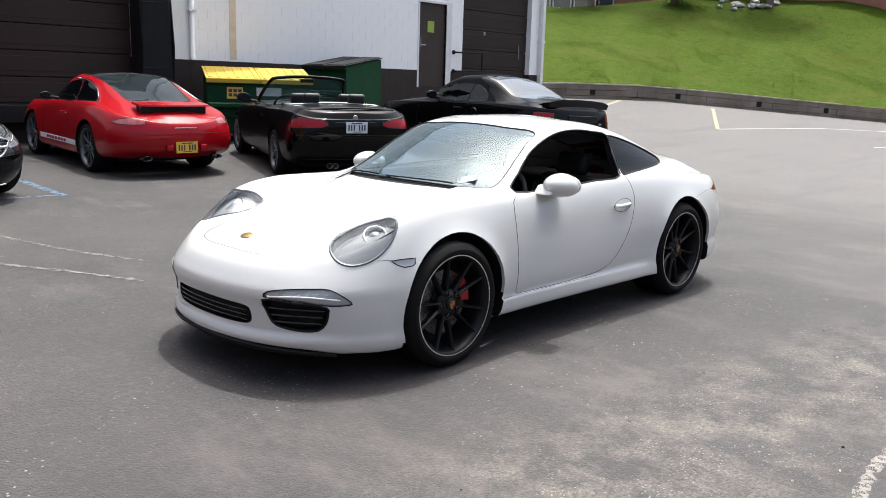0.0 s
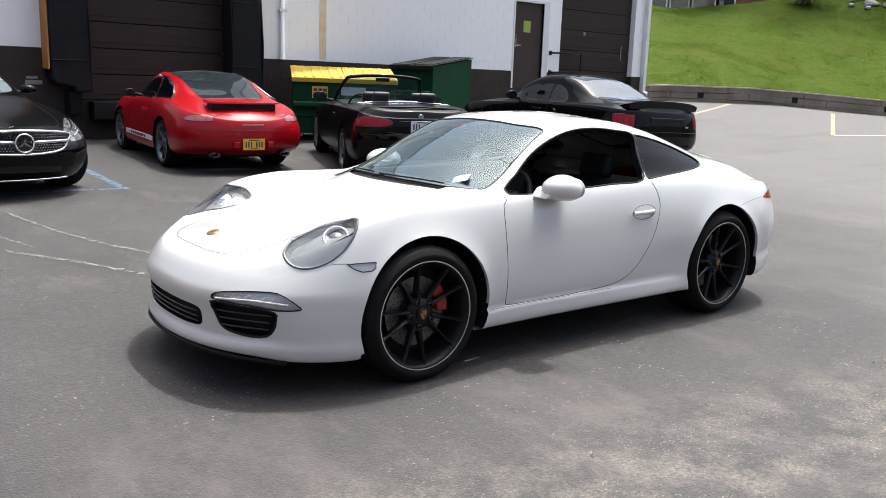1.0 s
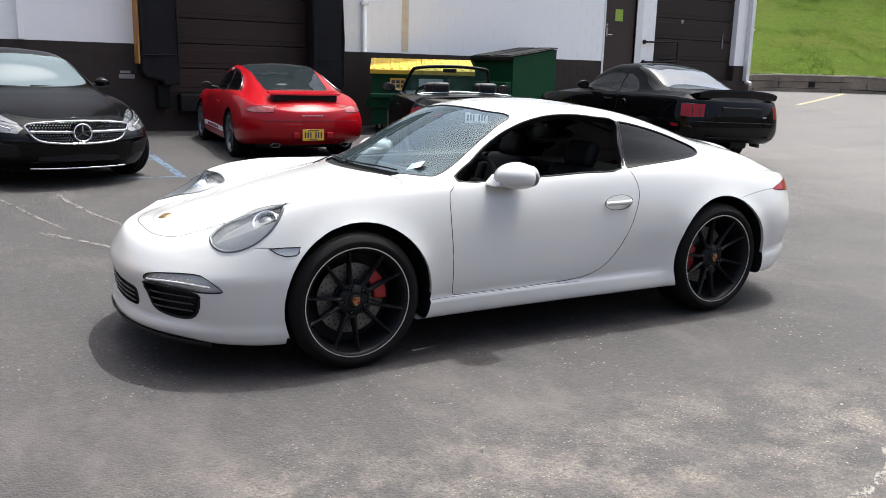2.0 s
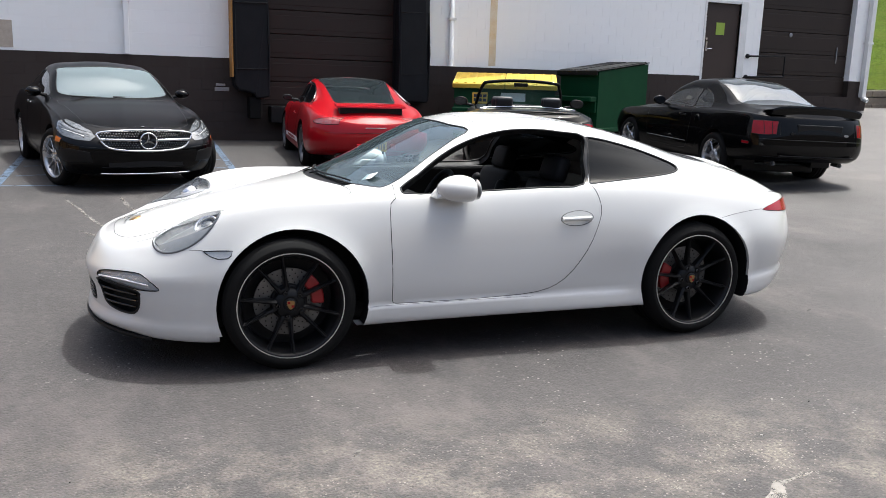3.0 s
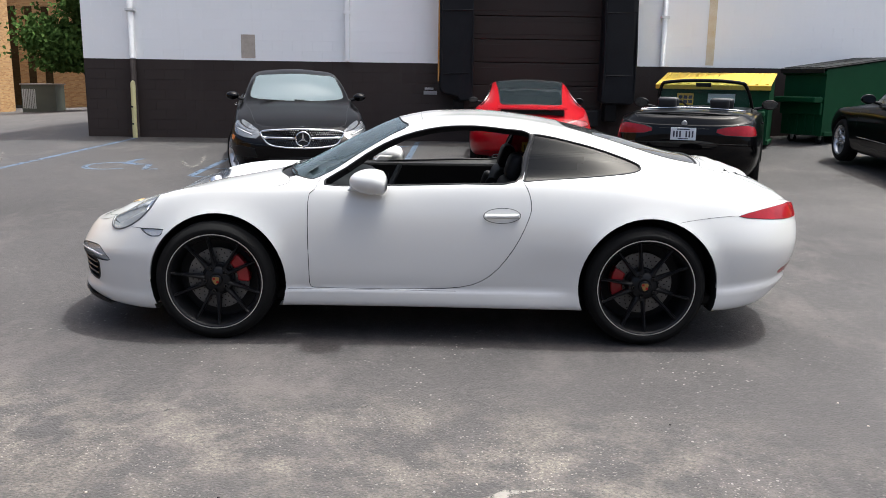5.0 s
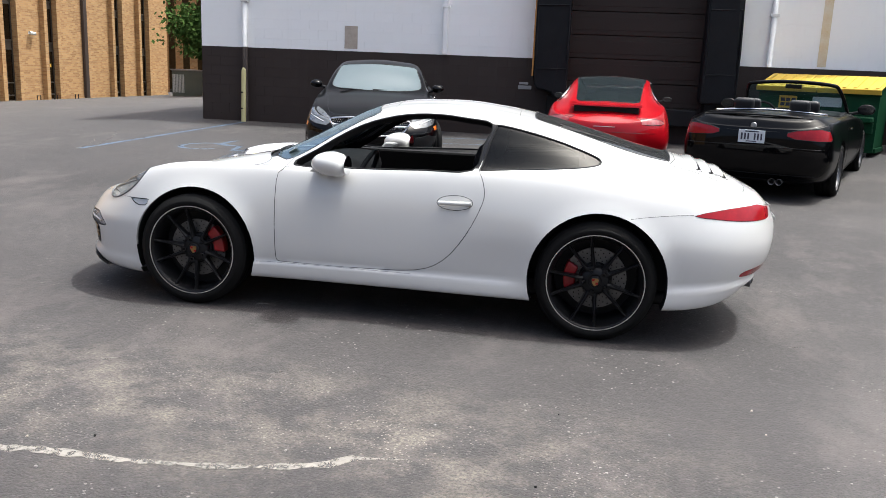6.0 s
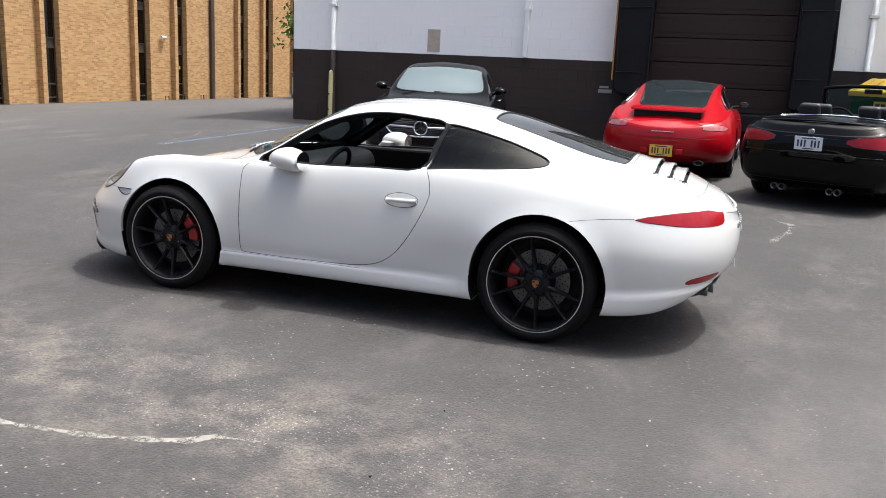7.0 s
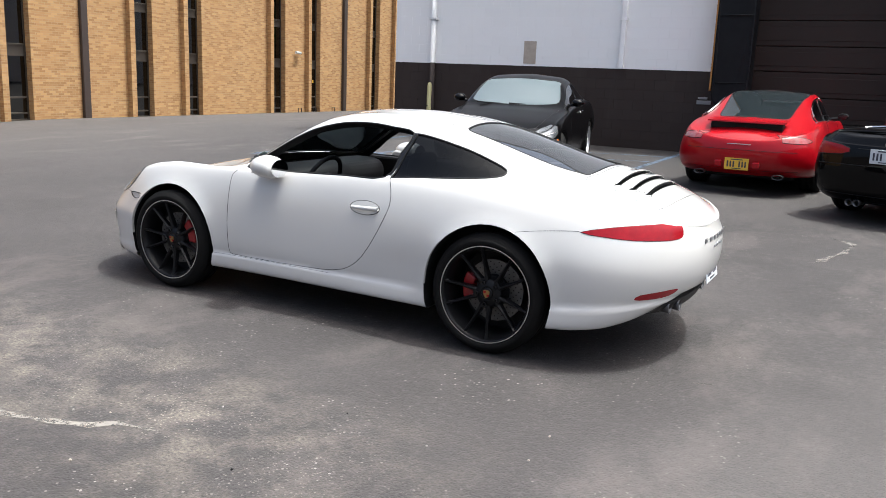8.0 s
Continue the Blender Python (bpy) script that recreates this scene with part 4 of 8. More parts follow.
stripe("lot_line", [(16.6, 10.35), (19.75, 11.3)], 0.12, LINE_YELLOW, "faded yellow parking line on the asphalt")
SCR = "pale scrape worn into the asphalt"
stripe("scrape", [(-1.42, 5.7), (-1.25, 5.1), (-1.12, 4.5), (-0.93, 3.85)], 0.032, SCRAPE, SCR, 0.3)
stripe("scrape", [(-0.85, 5.75), (-0.78, 5.2), (-0.62, 4.4), (-0.4, 3.7), (-0.1, 3.1)], 0.034, SCRAPE, SCR, 0.3)
stripe("scrape", [(-1.2, 3.9), (-0.75, 3.2), (-0.4, 2.55)], 0.04, SCRAPE, SCR, 0.4)
stripe("scrape", [(-2.9, 8.6), (-2.55, 7.7)], 0.06, SCRAPE, SCR, 0.45)
stripe("scrape", [(-2.7, 9.2), (-2.5, 8.3), (-2.45, 7.4)], 0.05, SCRAPE, SCR, 0.45)
stripe("scrape", [(-5.16, 6.54), (-5.40, 7.3), (-5.73, 7.94)], 0.045, SCRAPE, SCR, 0.4)
stripe("scrape", [(-4.98, 6.6), (-5.5, 8.0), (-6.17, 9.38)], 0.045, SCRAPE, SCR, 0.4)
stripe("scrape", [(3.85, 3.6), (4.05, 4.2), (4.1, 4.7), (3.9, 4.9)], 0.05, SCRAPE, SCR, 0.45)
stripe("scrape", [(0.03, -1.16), (0.07, -1.09), (0.11, -1.06)], 0.022, SCRAPE, SCR, 0.4)
stripe("scrape", [(0.90, -1.08), (0.98, -1.0)], 0.02, SCRAPE, SCR, 0.4)
stripe("scrape", [(3.58, 0.16), (3.68, 0.19)], 0.05, SCRAPE, SCR, 0.3)
stripe("crack_seal", [(-0.6, -2.2), (0.37, -2.06), (0.7, -2.06), (1.0, -2.03), (1.25, -1.98), (1.48, -1.90), (1.55, -1.82), (1.75, -1.79)], 0.042, TAR, "pale filled crack in the asphalt", 0.3, 0.002)
for k in range(26):
    px, py = random.uniform(-2.2, 4.2), random.uniform(-2.6, -0.7)
    s = random.uniform(0.003, 0.007)
    bm = bmesh.new()
    bmesh.ops.create_icosphere(bm, subdivisions=1, radius=s, matrix=Matrix.Translation(on_lot(px, py, s * 0.4)))
    for v in bm.verts:
        v.co += Vector((random.uniform(-s, s), random.uniform(-s, s), random.uniform(-s, s) * 0.4)) * 0.35
    tagged(part("pebble", bm, random.choice((CONCRETE, RUBBER, BEIGE))), "small loose stone lying on the asphalt", "pebble", group="loose stones on the lot")

# ---- dock building ----
WALL_Y, WALL_TOP, PAINT_Z = 12.46, 8.0, 1.82
WX0, WX1 = -6.02, 17.2
DOCK = (1.75, 4.45, 0.95, 4.6)
DOOR = (12.0, 12.98, 1.40, 3.50)
SHUT = (13.62, 16.55, 1.40, 4.5)


def wall_boxes(name, spans, y0, y1, material):
    bm = bmesh.new()
    for x0, x1, z0, z1 in spans:
        box(bm, (x0, y0, z0), (x1, y1, z1))
    return part(name, bm, material)


def wall_spans(z0, z1):
    """Pieces of the wall between two heights, round its openings."""
    cuts = sorted({z0, z1, *[v for o in (DOCK, DOOR, SHUT) for v in o[2:] if z0 < v < z1]})
    out = []
    for a, b in zip(cuts, cuts[1:]):
        x = WX0
        for o in (DOCK, DOOR, SHUT):
            if o[2] <= a and o[3] >= b:
                out.append((x, o[0], a, b))
                x = o[1]
        out.append((x, WX1, a, b))
    return out


WALL_UP = tagged(wall_boxes("wall_south_upper", wall_spans(PAINT_Z, WALL_TOP), WALL_Y + 0.002, WALL_Y + 0.25, MORTAR_WHITE), "white painted concrete block wall of the dock building", "wall", kind="structure")
WALL_LOW = tagged(wall_boxes("wall_south_lower", wall_spans(-0.6, PAINT_Z), WALL_Y + 0.002, WALL_Y + 0.25, MORTAR_BROWN), "dark brown painted lower band of the block wall", "wall", kind="structure")
tagged(new_box("wall_west", (WX0, WALL_Y + 0.25, -0.8), (WX0 + 0.25, 40, WALL_TOP), WALL_WHITE), "white painted concrete block end wall", "wall", kind="structure")
tagged(new_box("wall_east", (WX1 - 0.25, WALL_Y + 0.25, -0.6), (WX1, 40, WALL_TOP), WALL_WHITE), "white painted concrete block end wall", "wall", kind="structure")
tagged(new_box("wall_north", (WX0, 40, -0.8), (WX1, 40.25, WALL_TOP), WALL_WHITE), "white painted concrete block rear wall", "wall", kind="structure")
tagged(new_box("roof_slab", (WX0, WALL_Y, WALL_TOP), (WX1, 40.25, WALL_TOP + 0.25), CONCRETE), "flat roof of the dock building", "roof", kind="structure")


def sectional_door(name, o, rows, label):
    x0, x1, z0, z1 = o
    dr = empty(name, Matrix.Translation((x0, WALL_Y + 0.16, z0)))
    h = (z1 - z0) / rows
    for k in range(rows):
        bm = bmesh.new()
        box(bm, (0, 0, h * k + 0.006), (x1 - x0, 0.045, h * (k + 1) - 0.006), 0.012, 2)
        box(bm, (0.03, -0.006, h * k + 0.10), (x1 - x0 - 0.03, 0.01, h * (k + 1) - 0.10), 0.005, 1)
        part("panel", bm, SHUTTER, dr)
    bm = bmesh.new()
    box(bm, (0, 0.05, 0), (x1 - x0, 0.06, z1 - z0))
    part("backing", bm, SHADE_BLACK, dr)
    return tagged(dr, label, "shutter door", kind="structure")


sectional_door("door_1", DOCK, 8, "closed dark brown sectional dock door")
d3 = sectional_door("door_3", SHUT, 6, "closed dark brown sectional garage door")
new_box("handle", (2.55, -0.03, 0.85), (2.58, 0.0, 1.25), GREY_METAL, d3, 0.005)
bm = bmesh.new()
lathe(bm, [(0.05, 0.0), (0.05, -0.012), (0.03, -0.02), (0.0001, -0.02)], 16, Matrix.Translation((1.05, -0.004, 1.48)))
part("lock", bm, GREY_METAL, d3)

# dock seal pads either side of the first door, head pad above
for x0, x1, edge in ((1.16, 1.82, True), (4.36, 5.02, False)):
    sp = empty("dock_seal", Matrix.Translation((x0, WALL_Y, 1.12)))
    bm = bmesh.new()
    prof = [(0, 0), (0.0, 3.6), (x1 - x0, 3.6), (x1 - x0, 0), (x1 - x0 - 0.05, -0.06), (0.1, -0.05)]
    if edge:
        prof = [(0, 0.2), (0.0, 3.6), (x1 - x0, 3.6), (x1 - x0, 0), (0.4, -0.05), (0.36, 0.05), (0.08, 0.1)]
    prism(bm, prof, -0.42, None, 0.03)
    bmesh.ops.subdivide_edges(bm, edges=bm.edges[:], cuts=3, use_grid_fill=True)
    rs = random.Random(5)
    for v in bm.verts:
        if v.co.y < -0.2:
            v.co += Vector((0.012 * math.sin(v.co.z * 9), 0.02 * math.sin(v.co.z * 6 + v.co.x * 8) - 0.03 * math.sin(v.co.z * 2.2), 0))
    part("pad", bm, SEAL_VINYL, sp, "black wrinkled vinyl pad", smooth=False)
    for k in range(3):
        bm = bmesh.new()
        z = 0.5 + 0.9 * k + 0.3 * (k % 2)
        tube(bm, [(0.03, -0.425, z), (x1 - x0 - 0.03, -0.43, z + 0.015)], 0.012, 6)
        part("fold", bm, SEAL_VINYL, sp)
    if edge:
        new_box("edge_strip", (-0.035, -0.40, 0.35), (-0.004, -0.004, 3.6), RUST, sp, 0.004, "orange weathered wooden edge")
        new_box("bumper", (0.28, -0.36, -0.42), (0.50, -0.02, -0.02), RUBBER, sp, 0.02)
    else:
        new_box("bumper", (0.1, -0.36, -0.40), (0.34, -0.02, -0.04), RUBBER, sp, 0.02)
    tagged(sp, "black padded vinyl dock seal fixed beside the dock door", "dock seal", group="dock seals")
tagged(new_box("dock_head_pad", (1.16, WALL_Y - 0.42, 4.75), (5.02, WALL_Y - 0.004, 5.3), SEAL_VINYL, None, 0.04), "black padded vinyl head pad over the dock door", "dock seal")
lev = tagged(new_box("dock_leveller", (1.85, WALL_Y - 0.30, 0.62), (4.35, WALL_Y + 0.14, 0.94), BLACK_TRIM, None, 0.02), "dark steel dock leveller lip under the dock door", "dock leveller")

# person door with frame, notice, lock and hinges
x0, x1, z0, z1 = DOOR
d2 = empty("door_2", Matrix.Translation((x0, WALL_Y, z0)))
new_box("leaf", (0.0, 0.06, 0.0), (x1 - x0, 0.105, z1 - z0), DOOR_BROWN, d2, 0.004, "dark brown steel door leaf")
bm = bmesh.new()
for a, b in (((-0.06, -0.012, 0), (0.0, 0.2, z1 - z0 + 0.06)), ((x1 - x0, -0.012, 0), (x1 - x0 + 0.20, 0.2, z1 - z0 + 0.06)), ((0.0, -0.012, z1 - z0), (x1 - x0, 0.2, z1 - z0 + 0.06))):
    box(bm, a, b, 0.004, 1)
part("door_frame", bm, TRIM_WHITE, d2, "white painted door frame")
new_box("notice", (0.34, 0.052, 1.38), (0.58, 0.06, 1.66), SIGN_GREEN, d2, 0.001, "yellow-green paper notice")
bm = bmesh.new()
box(bm, (0.06, 0.02, 1.0), (0.11, 0.06, 1.22), 0.006, 1)
tube(bm, [(0.085, 0.02, 1.05), (0.085, -0.03, 1.05), (0.19, -0.03, 1.05)], 0.011, 8)
lathe(bm, [(0.03, 0.06), (0.03, 0.035), (0.0001, 0.035)], 14, Matrix.Translation((0.085, 0, 1.28)))
part("door_handle", bm, CHROME, d2)
for z in (0.2, 1.0, 1.85):
    bm = bmesh.new()
    tube(bm, [(x1 - x0 - 0.004, 0.048, z), (x1 - x0 - 0.004, 0.048, z + 0.12)], 0.012, 8)
    part("hinge", bm, BLACK_TRIM, d2)
tagged(d2, "closed dark brown steel door with a white frame", "door", kind="structure")

# handrail
rail = empty("handrail", Matrix.Translation((13.27, WALL_Y - 0.02, 0)))
for z in (2.32, 1.83):
    bm = bmesh.new()
    tube(bm, [(0, 0, z), (0.05, -0.06, z), (1.08, -0.06, z + 0.03)], 0.022, 8)
    part("rail", bm, BLACK_TRIM, rail)
    bm = bmesh.new()
    lathe(bm, [(0.055, 0.012), (0.055, -0.012), (0.03, -0.02), (0.0001, -0.02)], 16, Matrix.Translation((0, 0, z)))
    part("flange", bm, BLACK_TRIM, rail)
bm = bmesh.new()
tube(bm, [(1.08, -0.06, 2.36), (1.08, -0.06, 1.845)], 0.022, 8)
part("post", bm, BLACK_TRIM, rail)
tagged(rail, "black painted steel handrail fixed to the white wall", "handrail")

# pipes
def downpipe(x, r, z0, material, label, foot=False, square=False):
    dp = empty("downpipe", Matrix.Translation((x, WALL_Y - r - 0.012, 0)))
    bm = bmesh.new()
    if square:
        box(bm, (-r, -r, z0), (r, r, WALL_TOP), 0.008, 2)
    else:
        tube(bm, [(0, 0, z0), (0, 0, WALL_TOP)], r, 14)
    part("pipe", bm, material, dp, smooth=not square)
    for z in (2.75, 5.2):
        new_box("bracket", (-r - 0.03, -r - 0.008, z), (r + 0.03, r + 0.008, z + 0.05), material, dp, 0.003)
    if foot:
        bm = bmesh.new()
        tube(bm, [(0, 0, z0 + 0.05), (0.0, -0.03, z0 - 0.03), (0.03, -0.16, z0 - 0.08)], r * 0.9, 12)
        part("outlet", bm, material, dp, smooth=True)
    tagged(dp, label, "downpipe")


downpipe(-5.0, 0.058, 1.83, TRIM_WHITE, "white painted round downpipe on the block wall")
downpipe(-5.0, 0.055, 0.15, WALL_BROWN, "brown painted lower end of the downpipe")
downpipe(-0.69, 0.045, 1.83, WALL_WHITE, "white painted conduit cover on the block wall", False, True)
downpipe(5.62, 0.05, 1.83, TRIM_WHITE, "white painted conduit running up the block wall")
downpipe(16.98, 0.065, 1.42, TRIM_WHITE, "white square downpipe at the building corner", True, True)
tagged(new_box("rust_stain", (6.50, WALL_Y - 0.007, 1.86), (6.66, WALL_Y - 0.0035, 6.0), STAIN, None), "yellow-brown rust stain running down the white wall", "stain", kind="structure")
patch = tagged(new_box("wall_patch", (-2.83, WALL_Y - 0.012, 1.87), (-2.55, WALL_Y - 0.004, 2.33), BEIGE, None, 0.003), "beige weathered plate fixed on the white wall", "wall plate")
cd = empty("wall_bracket", Matrix.Translation((0.98, WALL_Y - 0.004, 1.22)))
for a, b in (((-0.14, -0.01, -0.02), (0.13, 0.0, 0.055)), ((-0.12, -0.01, 0.075), (0.06, 0.0, 0.12))):
    bm = bmesh.new()
    box(bm, a, b, 0.004, 1)
    part("plate", bm, GREY_METAL, cd)
tagged(cd, "pale torn metal plates on the brown wall", "wall plate")

# bollard
bo = empty("bollard", Matrix.Translation(on_lot(-4.99, 12.25, 0)))
bm = bmesh.new()
lathe(bm, [(0.048, 0.0), (0.048, 1.06), (0.042, 1.10), (0.025, 1.13), (0.0001, 1.14)], 20, Matrix.Rotation(radians(90), 4, 'X'))
for v in bm.verts:
    v.co.x += 0.012 * v.co.z
part("post", bm, POST_YELLOW, bo, smooth=True)
for z in (0.28, 0.62):
    bm = bmesh.new()
    tube(bm, [(-0.005, -0.044, z), (-0.005, -0.075, z)], 0.018, 8)
    part("bolt", bm, BLACK_TRIM, bo)
tagged(bo, "faded yellow steel bollard standing before the brown wall", "bollard")

# ---- white coupe ----
def C(*pts):
    return smooth_curve(pts)


def white_coupe():
    car = empty("coupe_car", Matrix.Translation((-0.985, 0.81, 0.0)))
    rows = [
        (0.015, 4.40, C((0, .76), (.45, .80), (.62, .815), (1.0, .835), (1.5, .835), (2.9, .868), (3.4, .89), (3.9, .868), (4.49, .80)), C((.015, .222), (.2, .205), (.35, .180), (.6, .168), (.8, .175), (1.4, .208), (3.1, .213), (3.8, .222), (4.05, .245), (4.2, .290), (4.32, .352), (4.40, .395))),
        (0.0, 4.47, C((0, .80), (.6, .845), (1.0, .87), (1.6, .855), (2.6, .865), (3.4, .895), (3.9, .875), (4.49, .81)), C((0, .30), (1.2, .31), (3.0, .32), (4.0, .37), (4.49, .43))),
        (0.0, 4.505, C((0, .80), (.5, .845), (1.0, .88), (1.6, .855), (2.3, .855), (2.9, .885), (3.4, .906), (3.9, .88), (4.49, .82)), C((0, .47), (1, .56), (2.3, .58), (3.4, .60), (4.49, .58))),
        (0.07, 4.48, C((0, .70), (.4, .735), (.7, .76), (1, .765), (1.6, .785), (2.4, .785), (3.0, .80), (3.4, .80), (3.9, .77), (4.49, .74)), C((.07, .60), (.3, .638), (.42, .682), (.55, .754), (.68, .820), (.85, .862), (1.05, .880), (1.4, .875), (1.7, .872), (2.3, .887), (2.8, .905), (3.2, .91), (3.6, .885), (4.0, .850), (4.3, .812), (4.48, .757))),
        (0.20, 4.40, C((.2, .45), (.45, .50), (.8, .545), (1.2, .60), (1.45, .655), (1.6, .655), (1.85, .60), (2.1, .555), (2.4, .535), (2.8, .535), (3.2, .53), (3.6, .52), (4.0, .54), (4.36, .54)), C((.2, .65), (.45, .69), (.8, .775), (1.2, .845), (1.45, .885), (1.62, .945), (1.85, 1.085), (2.1, 1.205), (2.4, 1.25), (2.7, 1.235), (3.0, 1.185), (3.3, 1.105), (3.6, 1.018), (4.0, .940), (4.2, .888), (4.40, .822))),
        (0.22, 4.39, None, C((.22, .665), (.5, .745), (.8, .82), (1.1, .88), (1.3, .925), (1.5, 1.02), (1.75, 1.15), (2.0, 1.255), (2.25, 1.297), (2.5, 1.302), (2.8, 1.275), (3.1, 1.222), (3.4, 1.145), (3.7, 1.065), (3.85, 1.034), (4.02, .992), (4.18, .935), (4.30, .878), (4.39, .832))),
    ]
    g = loft_shell(rows, (0.76, 2.45), (0.62, 2.4), 144, 9)

    def relief(x, y, z):
        d = np.zeros_like(x)
        # sill ledge under the door and the hollow that runs into the rear arch
        sill = ease(1.25, 1.42, x) * (1 - ease(2.86, 3.06, x))
        d -= 0.018 * sill * ease(.298, .312, z) * np.exp(-np.clip(z - .312, 0, 1) / .075)
        d -= 0.014 * np.exp(-((x - 2.90) / .24) ** 2 - ((z - .43) / .12) ** 2)
        d -= 0.006 * np.exp(-((x - 2.05) / .45) ** 2 - ((z - .50) / .13) ** 2)
        # rolled lips round the wheel openings
        for cx, cz, r in ((1.003, .347, .388), (3.440, .352, .392)):
            away = np.hypot(x - cx, z - cz)
            d += 0.011 * (1 - ease(r - .01, r + .05, away)) * (z > .17)
        # front apron: spreading lower lip, hollow band with the intakes, soft fold at lamp height
        front = 1 - ease(.60, .68, x)
        d += 0.014 * front * (1 - ease(.236, .266, z)) * (1 - 0.6 * ease(.5, .8, y))
        d -= 0.020 * front * ease(.262, .280, z) * (1 - ease(.385, .455, z)) * (1 - ease(.60, .76, y))
        d += 0.005 * front * np.exp(-((z - .485) / .03) ** 2)
        # rear apron ledge and the overhang of the tail edge
        rear = ease(3.78, 3.90, x)
        edge = .343 + .085 * (x - 3.89)
        d += 0.010 * rear * (1 - ease(edge - .012, edge + .010, z))
        d -= 0.010 * rear * ease(edge - .004, edge + .012, z) * np.exp(-np.clip(z - edge - .012, 0, 1) / .07)
        d -= 0.014 * ease(4.22, 4.33, x) * np.exp(-((z - .745) / .045) ** 2) * (1 - ease(.36, .60, y))
        return d
    g = sculpt(g, relief)
    # full fender tops that carry the headlights
    g[..., 2] += 0.054 * np.exp(-((g[..., 0] - .56) / .20) ** 2 - ((np.abs(g[..., 1]) - .575) / .10) ** 2) * (g[..., 2] > .6)
    bm = shell_bmesh(g)
    lay = bm.faces.layers.int.new("reg")
    front = lambda f: f.normal.x < -0.12 and f.calc_center_median().x < 1.0
    tops = lambda f: f.normal.z > 0.2
    arches, holes, seams, gaskets, thin, door_tags = [], [], [], [], [], []
    hub_x, hub_z = (0.985, 3.435), (0.345, 0.348)
    looks = {0: ("body_shell", PAINT_WHITE, 0.0, "glossy white body shell")}
    for sg in (-1, 1):
        keep = side_is(sg)
        # door panel first, then what is cut out of it
        door = rounded([(1.515, .80), (1.522, .42), (1.525, .335), (1.545, .314), (1.60, .312), (1.75, .311), (2.05, .312), (2.38, .328), (2.55, .40), (2.68, .56), (2.765, .74), (2.772, .83), (2.735, .92), (2.65, 1.0), (2.0, 1.0), (1.62, .95), (1.55, .87)], 3)
        d = carve(bm, door, AX, AZ, keep, tag_of(1, sg), lay)
        door_tags.append(tag_of(1, sg))
        looks[tag_of(1, sg)] = ("door", PAINT_WHITE, 0.0, "white car door with an open window")
        w1 = rounded([(1.60, .893), (1.72, .985), (1.88, 1.09), (2.05, 1.168), (2.25, 1.216), (2.45, 1.226), (2.62, 1.212), (2.775, 1.185), (2.735, 1.06), (2.69, .928), (2.4, .912), (2.0, .898)], 3)
        w1f = carve(bm, w1, AX, AZ, keep, tag_of(2, sg), lay)
        w2 = rounded([(2.735, .931), (2.742, .955), (2.765, 1.06), (2.797, 1.165), (2.812, 1.182), (2.95, 1.160), (3.15, 1.112), (3.30, 1.064), (3.39, 1.030), (3.418, 1.008), (3.400, .988), (3.32, .974), (3.15, .960), (2.95, .946), (2.80, .935)], 3)
        w2f = carve(bm, w2, AX, AZ, keep, tag_of(3, sg), lay)
        looks[tag_of(3, sg)] = ("quarter_window", GLASS_TINT, 0.004, "dark tinted quarter window")
        bp = carve(bm, [(2.672, .936), (2.70, .99), (2.735, 1.08), (2.768, 1.19), (2.805, 1.183), (2.775, 1.08), (2.745, .99), (2.725, .938)], AX, AZ, keep, tag_of(11, sg), lay)
        looks[tag_of(11, sg)] = ("door_pillar", GLOSS_BLACK, 0.0, "black door pillar")
        carve(bm, w2, AX, AZ, keep, tag_of(3, sg), lay)
        w1f = carve(bm, [p for p in w1], AX, AZ, keep, tag_of(2, sg), lay)
        w2f = [f for f in bm.faces if f[lay] == tag_of(3, sg)]
        holes.append(w1f)
        gaskets += [w1f, w2f]
        for x, z, r in ((1.003, 0.347, 0.388), (3.440, 0.352, 0.392)):
            arches.append((sg, carve(bm, ring_outline(x, z, r, r, 52), AX, AZ, keep, 90, lay)))
        mk = carve(bm, [(.562, .634), (.63, .637), (.700, .637), (.692, .612), (.672, .598), (.63, .597), (.595, .610)], AX, AZ, keep, tag_of(4, sg), lay)
        looks[tag_of(4, sg)] = ("side_marker", LENS_CLEAR, 0.0, "clear side marker lamp")
        thin.append(mk)
        fl = Vector((-0.48, 0.52 * sg, 0.71)).normalized()
        U = Vector((0.80, -0.05 * sg, 0.60))
        U = (U - fl * U.dot(fl)).normalized()
        V = fl.cross(U)
        c = Vector((0.525, 0.655 * sg, 0.725))
        hl = carve(bm, [(c.dot(U) + 0.004 + 0.203 * math.cos(a), c.dot(V) - 0.014 * sg + 0.146 * (1 + 0.05 * math.cos(a)) * math.sin(a)) for a in np.linspace(0, 2 * math.pi, 36, endpoint=False)], U, V, lambda f: f.normal.dot(fl) > 0.02 and (f.calc_center_median() - c).length < 0.4, tag_of(5, sg), lay)
        looks[tag_of(5, sg)] = ("headlight_lens", LENS_CLEAR, 0.0, "clear oval headlight lens")
        seams.append(hl)
        drl = carve(bm, [(sg * y, z) for y, z in rounded([(.432, .462), (.455, .488), (.549, .506), (.666, .514), (.710, .503), (.742, .478), (.764, .446), (.758, .434), (.70, .431), (.594, .447), (.48, .455)], 2)], AY, AZ, front, tag_of(6, sg), lay)
        looks[tag_of(6, sg)] = ("daytime_lamp", LENS_CLEAR, 0.0, "clear daytime running lamp")
        thin.append(drl)
        it = carve(bm, [(sg * y, z) for y, z in rounded([(.424, .440), (.48, .447), (.594, .438), (.688, .425), (.692, .385), (.677, .336), (.645, .302), (.591, .294), (.518, .304), (.468, .322), (.448, .352), (.430, .396)], 2)], AY, AZ, front, tag_of(7, sg), lay)
